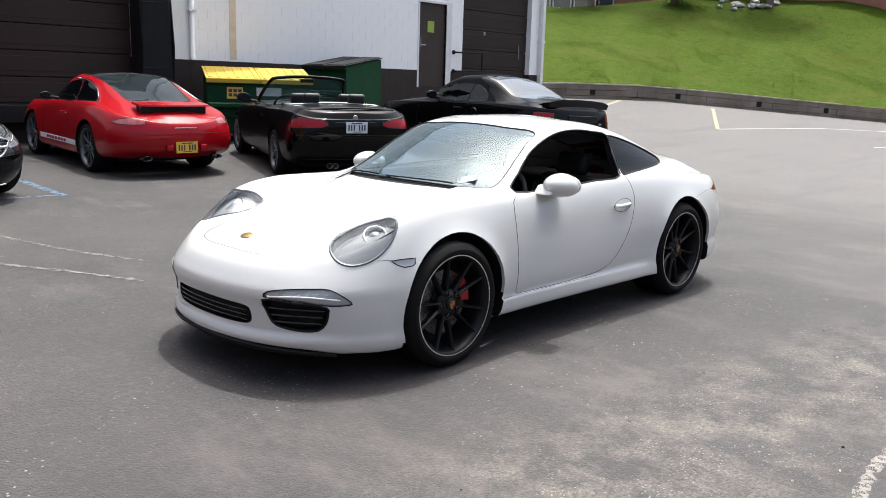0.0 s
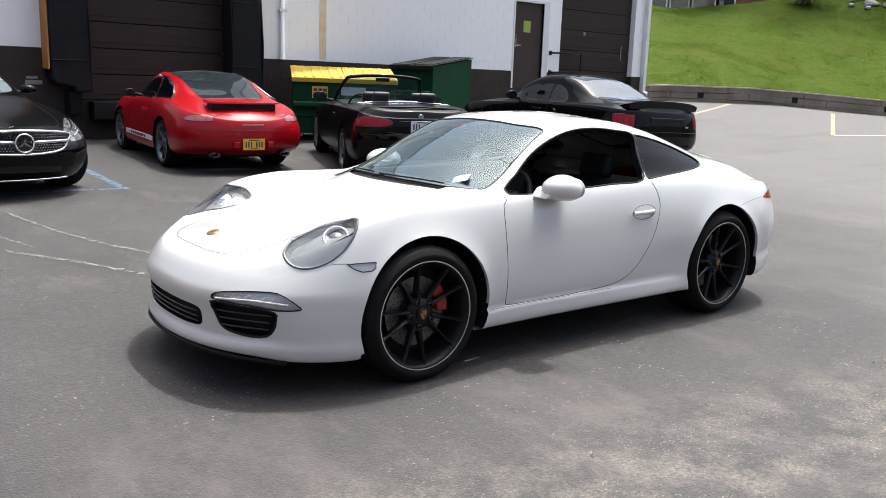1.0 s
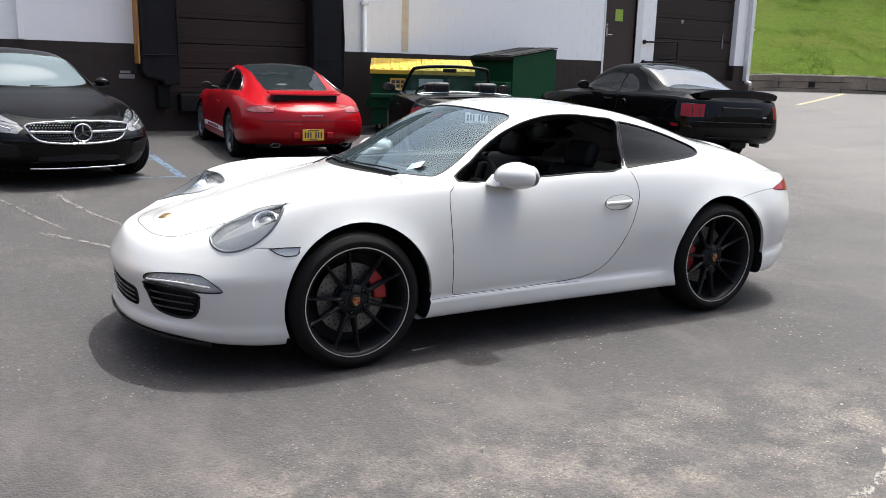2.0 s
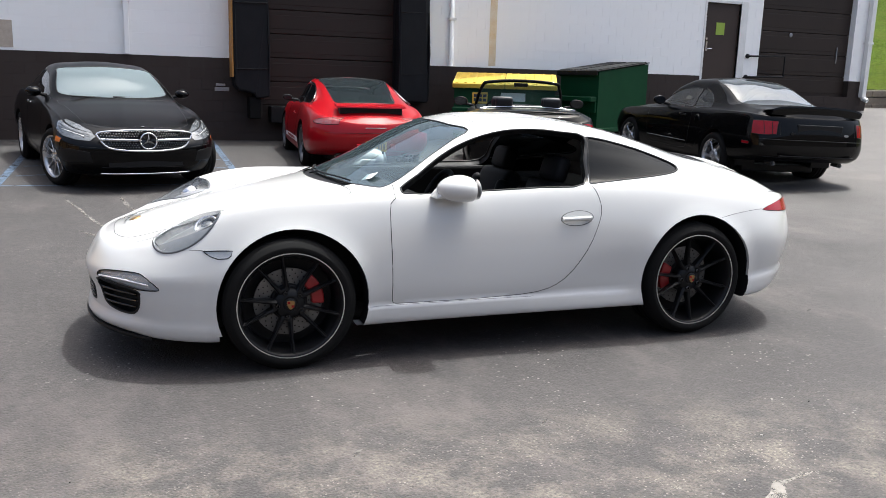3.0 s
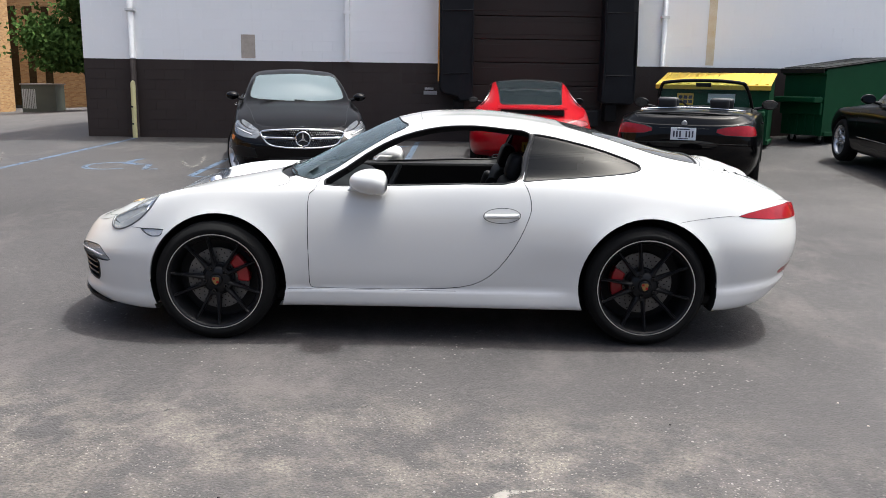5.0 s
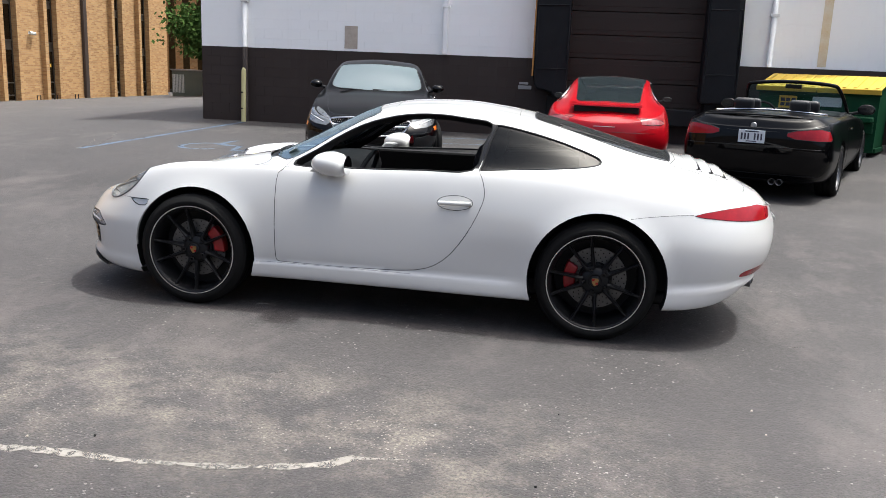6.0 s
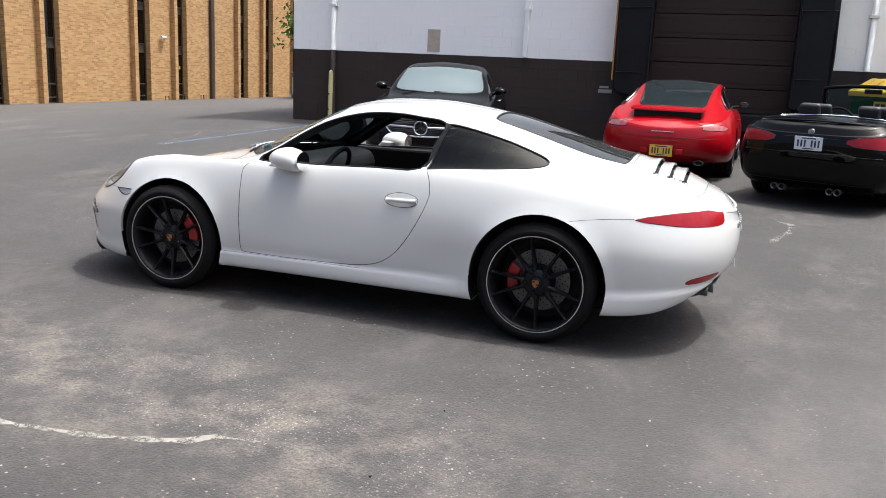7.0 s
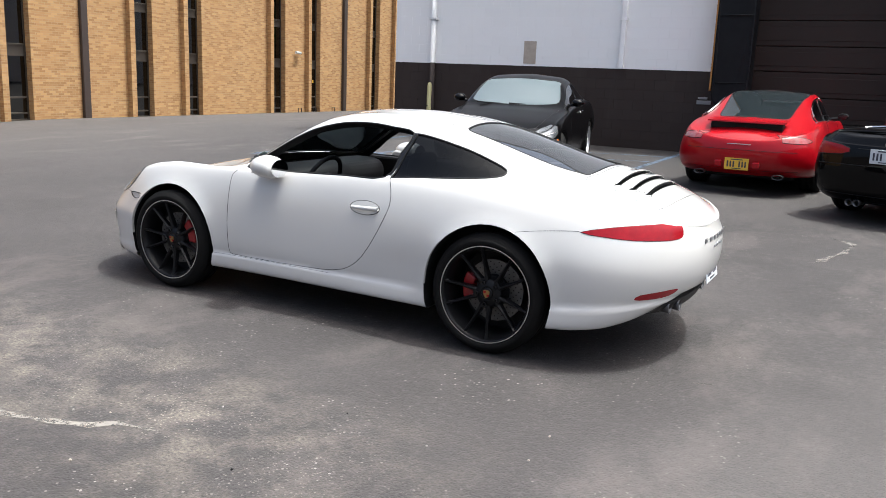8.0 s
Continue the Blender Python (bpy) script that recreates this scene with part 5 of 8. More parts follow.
        looks[tag_of(7, sg)] = ("side_intake", SHADE_BLACK, 0.05, "black slatted side air intake")
        holes.append([])
        gaskets.append(it)
        Ut, Vt = Vector((0.8, -0.6 * sg, 0)), AZ
        tl = carve(bm, [(u, z) for u, z in rounded([(2.665, .757), (2.815, .789), (2.969, .804), (3.19, .812), (3.232, .800), (3.240, .745), (3.20, .729), (3.09, .727), (2.928, .731), (2.782, .742)], 2)], Ut, Vt, lambda f: f.normal.dot(Vector((0.6, 0.8 * sg, 0))) > 0.2 and f.normal.z < 0.62 and f.calc_center_median().x > 3.6, tag_of(8, sg), lay)
        looks[tag_of(8, sg)] = ("tail_lamp", TAIL_RED, -0.003, "red wraparound tail lamp")
        thin.append(tl)
        rf = carve(bm, rounded([(2.955, .416), (2.985, .439), (3.10, .450), (3.228, .455), (3.222, .434), (3.174, .416), (3.08, .408), (2.99, .408)], 2), Ut, Vt, lambda f: f.normal.dot(Vector((0.6, 0.8 * sg, 0))) > 0.2 and f.calc_center_median().x > 3.6, tag_of(9, sg), lay)
        looks[tag_of(9, sg)] = ("rear_reflector", TAIL_RED, -0.001, "narrow red reflector")
    for f in bm.faces:
        q = f.calc_center_median()
        if f.normal.z < -0.3 and q.z < 0.3 and min(abs(q.x - h) for h in hub_x) < 0.365:
            f[lay] = 90
    ws = rounded([(1.30, 0), (1.315, -.2), (1.37, -.42), (1.49, -.60), (1.56, -.635), (1.75, -.595), (1.95, -.545), (2.065, -.505), (2.02, -.30), (1.985, 0), (2.02, .30), (2.065, .505), (1.95, .545), (1.75, .595), (1.56, .635), (1.49, .60), (1.37, .42), (1.315, .2)], 3)
    wsf = carve(bm, ws, AX, AY, tops, 50, lay)
    looks[50] = ("windshield", GLASS_CLEAR, 0.003, "clear windshield with a dark edge")
    rw = rounded([(2.99, 0), (3.0, -.24), (3.04, -.365), (3.2, -.385), (3.5, -.390), (3.76, -.385), (3.825, -.34), (3.835, 0), (3.825, .34), (3.76, .385), (3.5, .390), (3.2, .385), (3.04, .365), (3.0, .24)], 3)
    rwf = carve(bm, rw, AX, AY, tops, 51, lay)
    looks[51] = ("rear_window", GLASS_REAR, 0.003, "dark tinted rear window")
    gaskets.append(rwf)
    carve(bm, rounded([(1.235, 0), (1.25, -.2), (1.30, -.38), (1.35, -.46), (1.42, -.46), (1.44, -.3), (1.44, 0), (1.44, .3), (1.42, .46), (1.35, .46), (1.30, .38), (1.25, .2)], 3), AX, AY, tops, 55, lay)
    looks[55] = ("cowl", BLACK_TRIM, 0.012, "black plastic cowl under the windshield")
    ws_again = carve(bm, ws, AX, AY, tops, 50, lay)
    half = [(.152, -.1), (.165, -.22), (.212, -.345), (.29, -.402), (.45, -.425), (.65, -.465), (.85, -.515), (1.1, -.565), (1.33, -.60), (1.36, -.50), (1.28, -.3), (1.24, -.1)]
    hood = rounded(half + [(x, -y) for x, y in half[::-1]], 3)
    seams.append(carve(bm, hood, AX, AY, tops, 52, lay))
    looks[52] = ("bonnet", PAINT_WHITE, 0.0, "smooth white bonnet lid")
    lid = rounded([(3.86, 0), (3.86, -.3), (3.82, -.45), (3.95, -.465), (4.12, -.475), (4.25, -.45), (4.28, -.2), (4.285, 0), (4.28, .2), (4.25, .45), (4.12, .475), (3.95, .465), (3.82, .45), (3.86, .3)], 2)
    seams.append(carve(bm, lid, AX, AY, tops, 53, lay))
    looks[53] = ("engine_lid", PAINT_WHITE, 0.0, "white slatted engine lid")
    slots = []
    for k, x in enumerate((3.985, 4.065, 4.145)):
        w = 0.40 - 0.03 * k
        fs = carve(bm, [(x, -w), (x, -.06), (x, .06), (x, w), (x + .023, w - .03), (x + .025, 0), (x + .023, -w + .03)], AX, AY, tops, 60 + k, lay)
        looks[60 + k] = ("grille_slot", SHADE_BLACK, 0.028, "black slot between the lid slats")
        slots.append(fs)
    ci = carve(bm, rounded([(-.315, .396), (-.2, .402), (0, .404), (.2, .402), (.315, .396), (.345, .365), (.335, .312), (.25, .298), (0, .295), (-.25, .298), (-.335, .312), (-.345, .365)], 3), AY, AZ, front, 54, lay)
    looks[54] = ("lower_grille", SHADE_BLACK, 0.045, "black lower centre grille")
    bm.normal_update()
    body = split_shell(bm, lay, looks, car)
    bowls = split_shell(bm, lay, {tag_of(5, sg): ("headlight_bowl", LAMP_GREY, 0.045, "silver-grey headlight bowl") for sg in (-1, 1)}, car)
    for k, name, mat, deep in ((6, "lamp_bowl", LAMP_PALE, 0.016), (4, "marker_bowl", LAMP_PALE, 0.005)):
        split_shell(bm, lay, {tag_of(k, sg): (name, mat, deep, "silver-grey lamp bowl") for sg in (-1, 1)}, car)
        for t in (tag_of(k, -1), tag_of(k, 1)):
            body[t].visible_shadow = False
            lip("lamp_wall", rim_of([f for f in bm.faces if f[lay] == t]), deep, LAMP_DIM, car, lambda v: -v.normal)
    for t in (tag_of(5, -1), tag_of(5, 1)):
        seam("lens_rim", rim_of([f for f in bm.faces if f[lay] == t]), 0.0075, LAMP_DIM, car, 0.35)
    for t in (tag_of(5, -1), tag_of(5, 1), 50):
        body[t].visible_shadow = False
    # dark gaps, gaskets and returns
    for fs in seams:
        seam("panel_gap", rim_of([f for f in fs if f.is_valid]), 0.0022, BLACK_TRIM, car, 0.3)
    for t in door_tags:
        fs = [f for f in bm.faces if f[lay] in (t, t + 2)]
        seam("panel_gap", [e for e in rim_of(fs) if max(v.co.z for v in e.verts) < 0.93], 0.0022, BLACK_TRIM, car, 0.3)
    seam("gasket", rim_of([f for f in bm.faces if f[lay] == 50]), 0.005, BLACK_TRIM, car, 0.4)
    for fs in thin:
        seam("gasket", rim_of(fs), 0.0028, BLACK_TRIM, car, 0.3)
    for t in (54, tag_of(7, -1), tag_of(7, 1)):
        lip("intake_wall", rim_of([f for f in bm.faces if f[lay] == t]), 0.055, BLACK_TRIM, car, lambda v: -v.normal)
    for fs in gaskets:
        seam("gasket", rim_of(fs), 0.007, BLACK_TRIM, car, 0.4)
    for fs in holes:
        if fs:
            lip("window_return", rim_of(fs), 0.045, BLACK_TRIM, car, lambda v: -v.normal)
    for sg, fs in arches:
        low = lambda co: co.z < 0.215
        lip("arch_flange", rim_of(fs), 0.02, PAINT_WHITE, car, lambda v, s=sg: Vector((0, -s, 0)), low)
        lip("arch_return", rim_of(fs), 0.10, BLACK_TRIM, car, lambda v, s=sg: Vector((0, -s, 0)) * 1.0 + Vector((0, 0, 0.02)), low)
    lid_tree = BVHTree.FromBMesh(bm)
    for k, x in enumerate((3.985, 4.065, 4.145)):
        w = 0.40 - 0.03 * k
        lm = bmesh.new()
        prev = None
        for y in np.linspace(-w + 0.02, w - 0.02, 25):
            low = 1 - abs(y / w) ** 6
            sec = []
            for dx, up in ((-0.058, 0.0005), (-0.035, 0.006), (-0.012, 0.015), (0.004, 0.017), (0.004, 0.011), (-0.02, 0.004)):
                hit, nrm, _, _ = lid_tree.ray_cast(Vector((x + dx, y, 3.0)), Vector((0, 0, -1)))
                sec.append(lm.verts.new(hit + nrm * up * low))
            if prev:
                for q in range(5):
                    lm.faces.new((prev[q], prev[q + 1], sec[q + 1], sec[q]))
            prev = sec
        bmesh.ops.recalc_face_normals(lm, faces=lm.faces[:])
        part("louvre", lm, PAINT_WHITE, car, "raised white louvre of the engine lid", smooth=True)
    for fs in slots:
        lip("slot_wall", rim_of(fs), 0.03, BLACK_TRIM, car, lambda v: -v.normal)
    # bumper and roof joints
    bvh = BVHTree.FromBMesh(bm)
    runs = []
    for sg in (-1, 1):
        runs.append([((x, 2 * sg, z), (0, -sg, 0)) for x, z in rounded([(3.60, .722), (3.69, .736), (3.78, .747), (3.86, .755), (3.94, .760)], 3, False)])
    for x in (2.13, 2.90):
        runs.append([((x + 0.10 * y * y, y, 3.0), (0, 0, -1)) for y in np.linspace(-.565, .565, 19)])
    for sg in (-1, 1):
        runs.append([((x, 2 * sg, .306), (0, -sg, 0)) for x in np.linspace(1.40, 2.36, 24)])
        runs.append([((x, 2 * sg, .637), (0, -sg, 0)) for x in np.linspace(.50, .565, 5)])
    scribe("body_joint", bvh, runs, 0.0013, BLACK_TRIM, car)

    def on_shell(x, y, up):
        hit, nrm, _, _ = bvh.ray_cast(Vector((x, y, 3.0)), Vector((0, 0, -1)))
        return hit + nrm * up

    def on_tail(y, z, out):
        hit, nrm, _, _ = bvh.ray_cast(Vector((6.0, y, z)), Vector((-1, 0, 0)))
        return hit + nrm * out
    for t in (tag_of(5, -1), tag_of(5, 1)):
        fs = [f for f in bm.faces if f[lay] == t]
        lip("headlight_wall", rim_of(fs), 0.046, LAMP_GREY, car, lambda v: -v.normal)
    # roof lining: the cabin part of the shell, set in
    idx, verts, faces = {}, [], []
    for f in bm.faces:
        c = f.calc_center_median()
        if f[lay] in (0, 102, 103) and 1.5 < c.x < 3.3 and c.z > 0.80:
            q = []
            for v in f.verts:
                if v not in idx:
                    idx[v] = len(verts)
                    verts.append(v.co - v.normal * 0.03)
                q.append(idx[v])
            faces.append(q[::-1])
    from_arrays("roof_lining", verts, faces, LEATHER, car, "dark roof and pillar lining")
    bm.free()
    wheel_wells(car, hub_x, (0.40, 0.40), 0.80, 0.50)
    add_wheels(car, hub_x, (0.765, 0.745), (0.343, 0.346), (0.269, 0.271), (0.22, 0.295), 10, WHEEL_BLACK, STEEL, GOLD, 1, 'blades', 0.0, -0.733)
    new_box("underbody", (0.35, -0.55, 0.16), (3.95, 0.55, 0.24), BLACK_TRIM, car, 0.02)
    # chin spoiler: hugs the apron's lower edge and tapers out towards the wheels
    bm = bmesh.new()
    prev = None
    for t in np.linspace(-1, 1, 45):
        ang = t * 1.02
        hit, nrm, _, _ = bvh.ray_cast(Vector((0.9 - 3 * math.cos(ang), 2.2 * math.sin(ang), 0.228)), Vector((math.cos(ang), -2.2 / 3 * math.sin(ang), 0)).normalized())
        if hit is None:
            continue
        out = Vector((nrm.x, nrm.y, 0)).normalized()
        fade = 1 - abs(t) ** 6
        top = 0.214 - 0.034 * abs(t) ** 3
        p = hit + out * (0.004 * fade - 0.015 * (1 - fade))
        q = [bm.verts.new(v) for v in (Vector((p.x, p.y, top)) - out * 0.03, Vector((p.x, p.y, top)) + out * 0.001 * fade, Vector((p.x, p.y, top - 0.006)) + out * 0.004 * fade, Vector((p.x, p.y, top - 0.020)) - out * 0.004, Vector((p.x, p.y, 0.160)) - out * 0.05)]
        if prev:
            for a in range(4):
                bm.faces.new((prev[a], prev[a + 1], q[a + 1], q[a]))
        prev = q
    bmesh.ops.recalc_face_normals(bm, faces=bm.faces[:])
    part("chin_spoiler", bm, BLACK_TRIM, car, "black front lip spoiler")
    for z in (0.322, 0.347, 0.372):
        scribe("grille_bar", bvh, [[((-2.0, y, z), (1, 0, 0)) for y in np.linspace(-0.315, 0.315, 21)]], 0.005, GLOSS_BLACK, car)
    for sg in (-1, 1):
        # headlight inside: bowl, projector, reflector and bar
        fl = Vector((-0.48, 0.52 * sg, 0.71)).normalized()
        U = Vector((0.80, -0.05 * sg, 0.60))
        U = (U - fl * U.dot(fl)).normalized()
        V = fl.cross(U)
        m = Matrix(((U.x, -fl.x, V.x, 0.525), (U.y, -fl.y, V.y, 0.683 * sg), (U.z, -fl.z, V.z, 0.725), (0, 0, 0, 1)))
        hd = empty("headlight", Matrix.Identity(4))
        hd.parent = car
        bm = bmesh.new()
        pm = m @ Matrix.Translation((0.062, 0.020, 0.004))
        lathe(bm, [(0.062, 0.06), (0.064, 0.02), (0.058, 0.012), (0.05, 0.02), (0.047, 0.05)], 28, pm)
        part("projector_ring", bm, CHROME, hd, smooth=True)
        bm = bmesh.new()
        lathe(bm, [(0.047, 0.045), (0.040, 0.03), (0.024, 0.02), (0.0001, 0.017)], 28, pm)
        part("projector_lens", bm, HEADLAMP, hd, smooth=True)
        bm = bmesh.new()
        lathe(bm, [(0.044, 0.06), (0.045, 0.025), (0.036, 0.03), (0.028, 0.055), (0.0001, 0.06)], 24, m @ Matrix.Translation((-0.075, 0.016, -0.025)))
        part("reflector", bm, CHROME, hd, smooth=True)
        bm = bmesh.new()
        box(bm, (-0.14, 0.036, 0.012), (0.0, 0.06, 0.03), 0.006, 2, m)
        part("lamp_bar", bm, TRIM_WHITE, hd)
        # slats in the side intake, bars of the daytime lamp
        for k in range(3):
            half = 0.215 + 0.02 * k
            scribe("intake_slat", bvh, [[((-2.0, sg * (0.565 + half * (t - 0.5)), 0.335 + 0.034 * k), (1, 0, 0)) for t in np.linspace(0.04, 0.96, 12)]], 0.007, GLOSS_BLACK, car)
        scribe("light_bar", bvh, [[((-2.0, sg * y, .462 + .012 * math.sin((y - .45) * 6) - .40 * max(0.0, y - .60) ** 1.6), (1, 0, 0)) for y in np.linspace(.455, .735, 16)]], 0.0062, LAMP_PALE, car)
        for k in range(7):
            y = 0.50 + 0.03 * k
            scribe("lamp_fin", bvh, [[((-2.0, sg * (y + 0.018 * t), 0.476 + 0.026 * t - 0.10 * max(0.0, y - 0.62)), (1, 0, 0)) for t in np.linspace(0, 1, 4)]], 0.0016, LAMP_PALE, car)
        for k in range(2):
            bm = bmesh.new()
            prism(bm, [(0.0, 0.0), (0.08, 0.006), (0.085, -0.012), (0.03, -0.02)], 0.02, Matrix.Translation((0.11, 0.40 * sg, 0.425 - 0.055 * k)) @ Matrix.Rotation(-sg * 1.2, 4, 'Z'))
            part("intake_fin", bm, BLACK_TRIM, car)
        # mirror
        mr = empty("mirror", Matrix.Identity(4))
        mr.parent = car
        bm = bmesh.new()
        bmesh.ops.create_uvsphere(bm, u_segments=28, v_segments=18, radius=1.0)
        for v in bm.verts:
            p = v.co.copy()
            px = p.x * 0.13
            if p.x > 0.45:
                px = 0.0585 + (p.x - 0.45) * 0.05
            v.co = Vector((1.885 + px - 0.02 * p.y * sg * 0, sg * 0.868 + p.y * 0.100, 0.926 + p.z * (0.074 if p.z > 0 else 0.070) - 0.012 * max(0, p.x)))
        part("mirror_shell", bm, PAINT_WHITE, mr, "rounded white mirror shell", smooth=True)
        bm = bmesh.new()
        bmesh.ops.create_circle(bm, cap_ends=True, segments=24, radius=1.0, matrix=Matrix.Translation((1.9735, sg * 0.868, 0.922)) @ Matrix.Rotation(radians(90), 4, 'Y') @ Matrix.Diagonal((0.056, 0.080, 1, 1)))
        part("mirror_glass", bm, CHROME, mr, "mirror glass")
        bm = bmesh.new()
        prism(bm, [(1.74, 0.875), (1.79, 0.93), (1.90, 0.93), (1.86, 0.875)], 0.13, Matrix.Translation((0, sg * 0.76 if sg > 0 else -0.89, 0)), 0.014)
        part("mirror_foot", bm, PAINT_WHITE, mr)
        # door handle in its recess
        hs = empty("door_handle", Matrix.Identity(4))
        hs.parent = car
        y0 = sg * 0.852
        bm = bmesh.new()
        pts = ring_outline(0, 0, 0.104, 0.043, 30)
        vs = [(2.61 + u, y0 + sg * (0.004 - 0.010 * u), 0.745 + w + 0.02 * u) for u, w in pts]
        tube(bm, vs, 0.0017, 5, True)
        part("handle_gap", bm, BLACK_TRIM, hs)
        bm = bmesh.new()
        tube(bm, [(2.61 + u, y0 + sg * (0.010 * math.cos(u / 0.1 * 1.3) - 0.001), 0.742 + 0.02 * u) for u in np.linspace(-0.094, 0.094, 13)], 0.0125, 10)
        part("grip", bm, PAINT_WHITE, hs, "white door grip", smooth=True)
    for y0, y1, back in ((-0.44, 0.05, 0.012), (0.12, 0.48, 0.004)):
        wp = empty("wiper", Matrix.Identity(4))
        wp.parent = car
        line = [on_shell(1.308 + 0.40 * y * y + back * (1 - t), y, 0.014) for t in np.linspace(0, 1, 9) for y in [y0 + (y1 - y0) * t]]
        line = [p - Vector((0, 0, 0.006)) for p in line]
        bm = bmesh.new()
        tube(bm, line, 0.0048, 6)
        part("blade", bm, BLACK_TRIM, wp)
        bm = bmesh.new()
        tube(bm, [on_shell(1.27, y1 + 0.02, 0.0), line[7], line[5]], 0.0042, 6)
        part("arm", bm, BLACK_TRIM, wp)
    # badge on the bonnet
    bm = bmesh.new()
    lathe(bm, [(0.033, 0.004), (0.033, -0.002), (0.026, -0.005), (0.0001, -0.006)], 18, Matrix.Translation(on_shell(0.262, 0, 0.0)) @ Vector((0, -1, 0)).rotation_difference(Vector((-0.30, 0, 0.95))).to_matrix().to_4x4() @ Matrix.Diagonal((1.0, 1, 1.3, 1)))
    part("bonnet_badge", bm, GOLD, car, "small gold badge", smooth=True)
    # rear: diffuser, exhaust tips, plate, badge letters as bars, tail lip
    bm = bmesh.new()
    prev = None
    for t in np.linspace(-1, 1, 25):
        y = 0.66 * t
        x = 4.425 - 0.19 * abs(t) ** 2.6
        q = [bm.verts.new(p) for p in ((x - 0.16, y * 0.97, 0.265), (x - 0.035, y, 0.305), (x + 0.0, y, 0.375 - 0.05 * abs(t) ** 3), (x - 0.06, y, 0.41 - 0.05 * abs(t) ** 3))]
        if prev:
            for a in range(3):
                bm.faces.new((prev[a], prev[a + 1], q[a + 1], q[a]))
        prev = q
    bmesh.ops.recalc_face_normals(bm, faces=bm.faces[:])
    part("rear_diffuser", bm, BLACK_TRIM, car, "black rear diffuser")
    for y in (-0.405, -0.305, 0.305, 0.405):
        bm = bmesh.new()
        lathe(bm, [(0.036, -0.16), (0.042, 0.0), (0.045, 0.012), (0.040, 0.014), (0.036, 0.0), (0.034, -0.12)], 22, Matrix.Translation((4.372 - 0.03 * (abs(y) > 0.35), y, 0.322)) @ Matrix.Diagonal((1, 1, 0.82, 1)) @ Matrix.Rotation(radians(-90), 4, 'Z'))
        part("exhaust_tip", bm, WHEEL_GREY, car, smooth=True)
    plate_bars(car, Matrix.Translation((4.478, 0, 0.50)) @ Matrix.Rotation(radians(90), 4, 'Z') @ Matrix.Rotation(radians(180), 4, 'Z') @ Matrix.Rotation(radians(8), 4, 'X'), PLATE_WHITE)
    for k in range(7):
        y = -0.24 + 0.08 * k
        bm = bmesh.new()
        box(bm, (-0.004, -0.021, -0.013), (0.004, 0.021, 0.013), 0.002, 1, Matrix.Translation(on_tail(y, 0.69, 0.003)))
        part("badge_bar", bm, GREY_METAL, car)
    bm = bmesh.new()
    tube(bm, [on_tail(y, 0.645 + 0.006 * math.sin(y * 90), 0.002) for y in np.linspace(-0.11, 0.11, 16)], 0.004, 5)
    part("badge_script", bm, GREY_METAL, car)
    bm = bmesh.new()
    tube(bm, [(4.378 - 0.30 * abs(y) ** 2.0, y, 0.822 - 0.03 * y * y) for y in np.linspace(-0.40, 0.40, 21)], 0.009, 8)
    part("spoiler_lip", bm, PAINT_WHITE, car, smooth=True)
    # cabin
    new_box("cabin_floor", (1.35, -0.66, 0.24), (3.1, 0.66, 0.29), LEATHER, car)
    for sg in (-1, 1):
        bm = bmesh.new()
        box(bm, (1.5, min(sg * 0.70, sg * 0.76), 0.30), (2.9, max(sg * 0.70, sg * 0.76), 0.885), 0.02, 2)
        box(bm, (1.75, min(sg * 0.62, sg * 0.70), 0.60), (2.55, max(sg * 0.62, sg * 0.70), 0.68), 0.02, 2)
        part("door_lining", bm, LEATHER, car, "black leather door lining")
    bm = bmesh.new()
    prism(bm, rounded([(1.34, .60), (1.40, .83), (1.5, .875), (1.68, .88), (1.78, .845), (1.80, .74), (1.70, .62), (1.6, .5)], 3), 1.20, Matrix.Translation((0, -0.60, 0)))
    part("dashboard", bm, LEATHER, car, "black dashboard", smooth=True)
    bm = bmesh.new()
    box(bm, (1.6, -0.12, 0.28), (2.6, 0.12, 0.62), 0.04, 2)
    part("centre_console", bm, LEATHER, car)
    steering_wheel(car, 1.93, -0.37, 0.80)
    car_seat(car, 2.33, -0.37, 0.33, LEATHER)
    car_seat(car, 2.33, 0.37, 0.33, LEATHER)
    new_box("rear_bench", (2.85, -0.6, 0.3), (3.3, 0.6, 0.86), LEATHER, car, 0.05)
    bm = bmesh.new()
    box(bm, (1.97, -0.10, 1.165), (2.0, 0.10, 1.225), 0.012, 2)
    part("interior_mirror", bm, BLACK_TRIM, car)
    bm = bmesh.new()
    box(bm, (-0.03, -0.05, -0.0008), (0.03, 0.05, 0.0008), 0, 1, Matrix.Translation((1.495, -0.47, 0.952)) @ Matrix.Rotation(radians(-33), 4, 'Y') @ Matrix.Rotation(radians(25), 4, 'Z'))
    part("inspection_sticker", bm, STICKER, car, "small pale sticker on the windshield")
    return tagged(car, "glossy white two-door coupe with black wheels and open windows", "car")


white_coupe()

# ---- other parked cars ----
def mirrored(half):
    """An outline in x, y from its y < 0 half, from the front centre to the rear centre."""
    return half + [(x, -y) for x, y in half[::-1] if abs(y) > 1e-6]


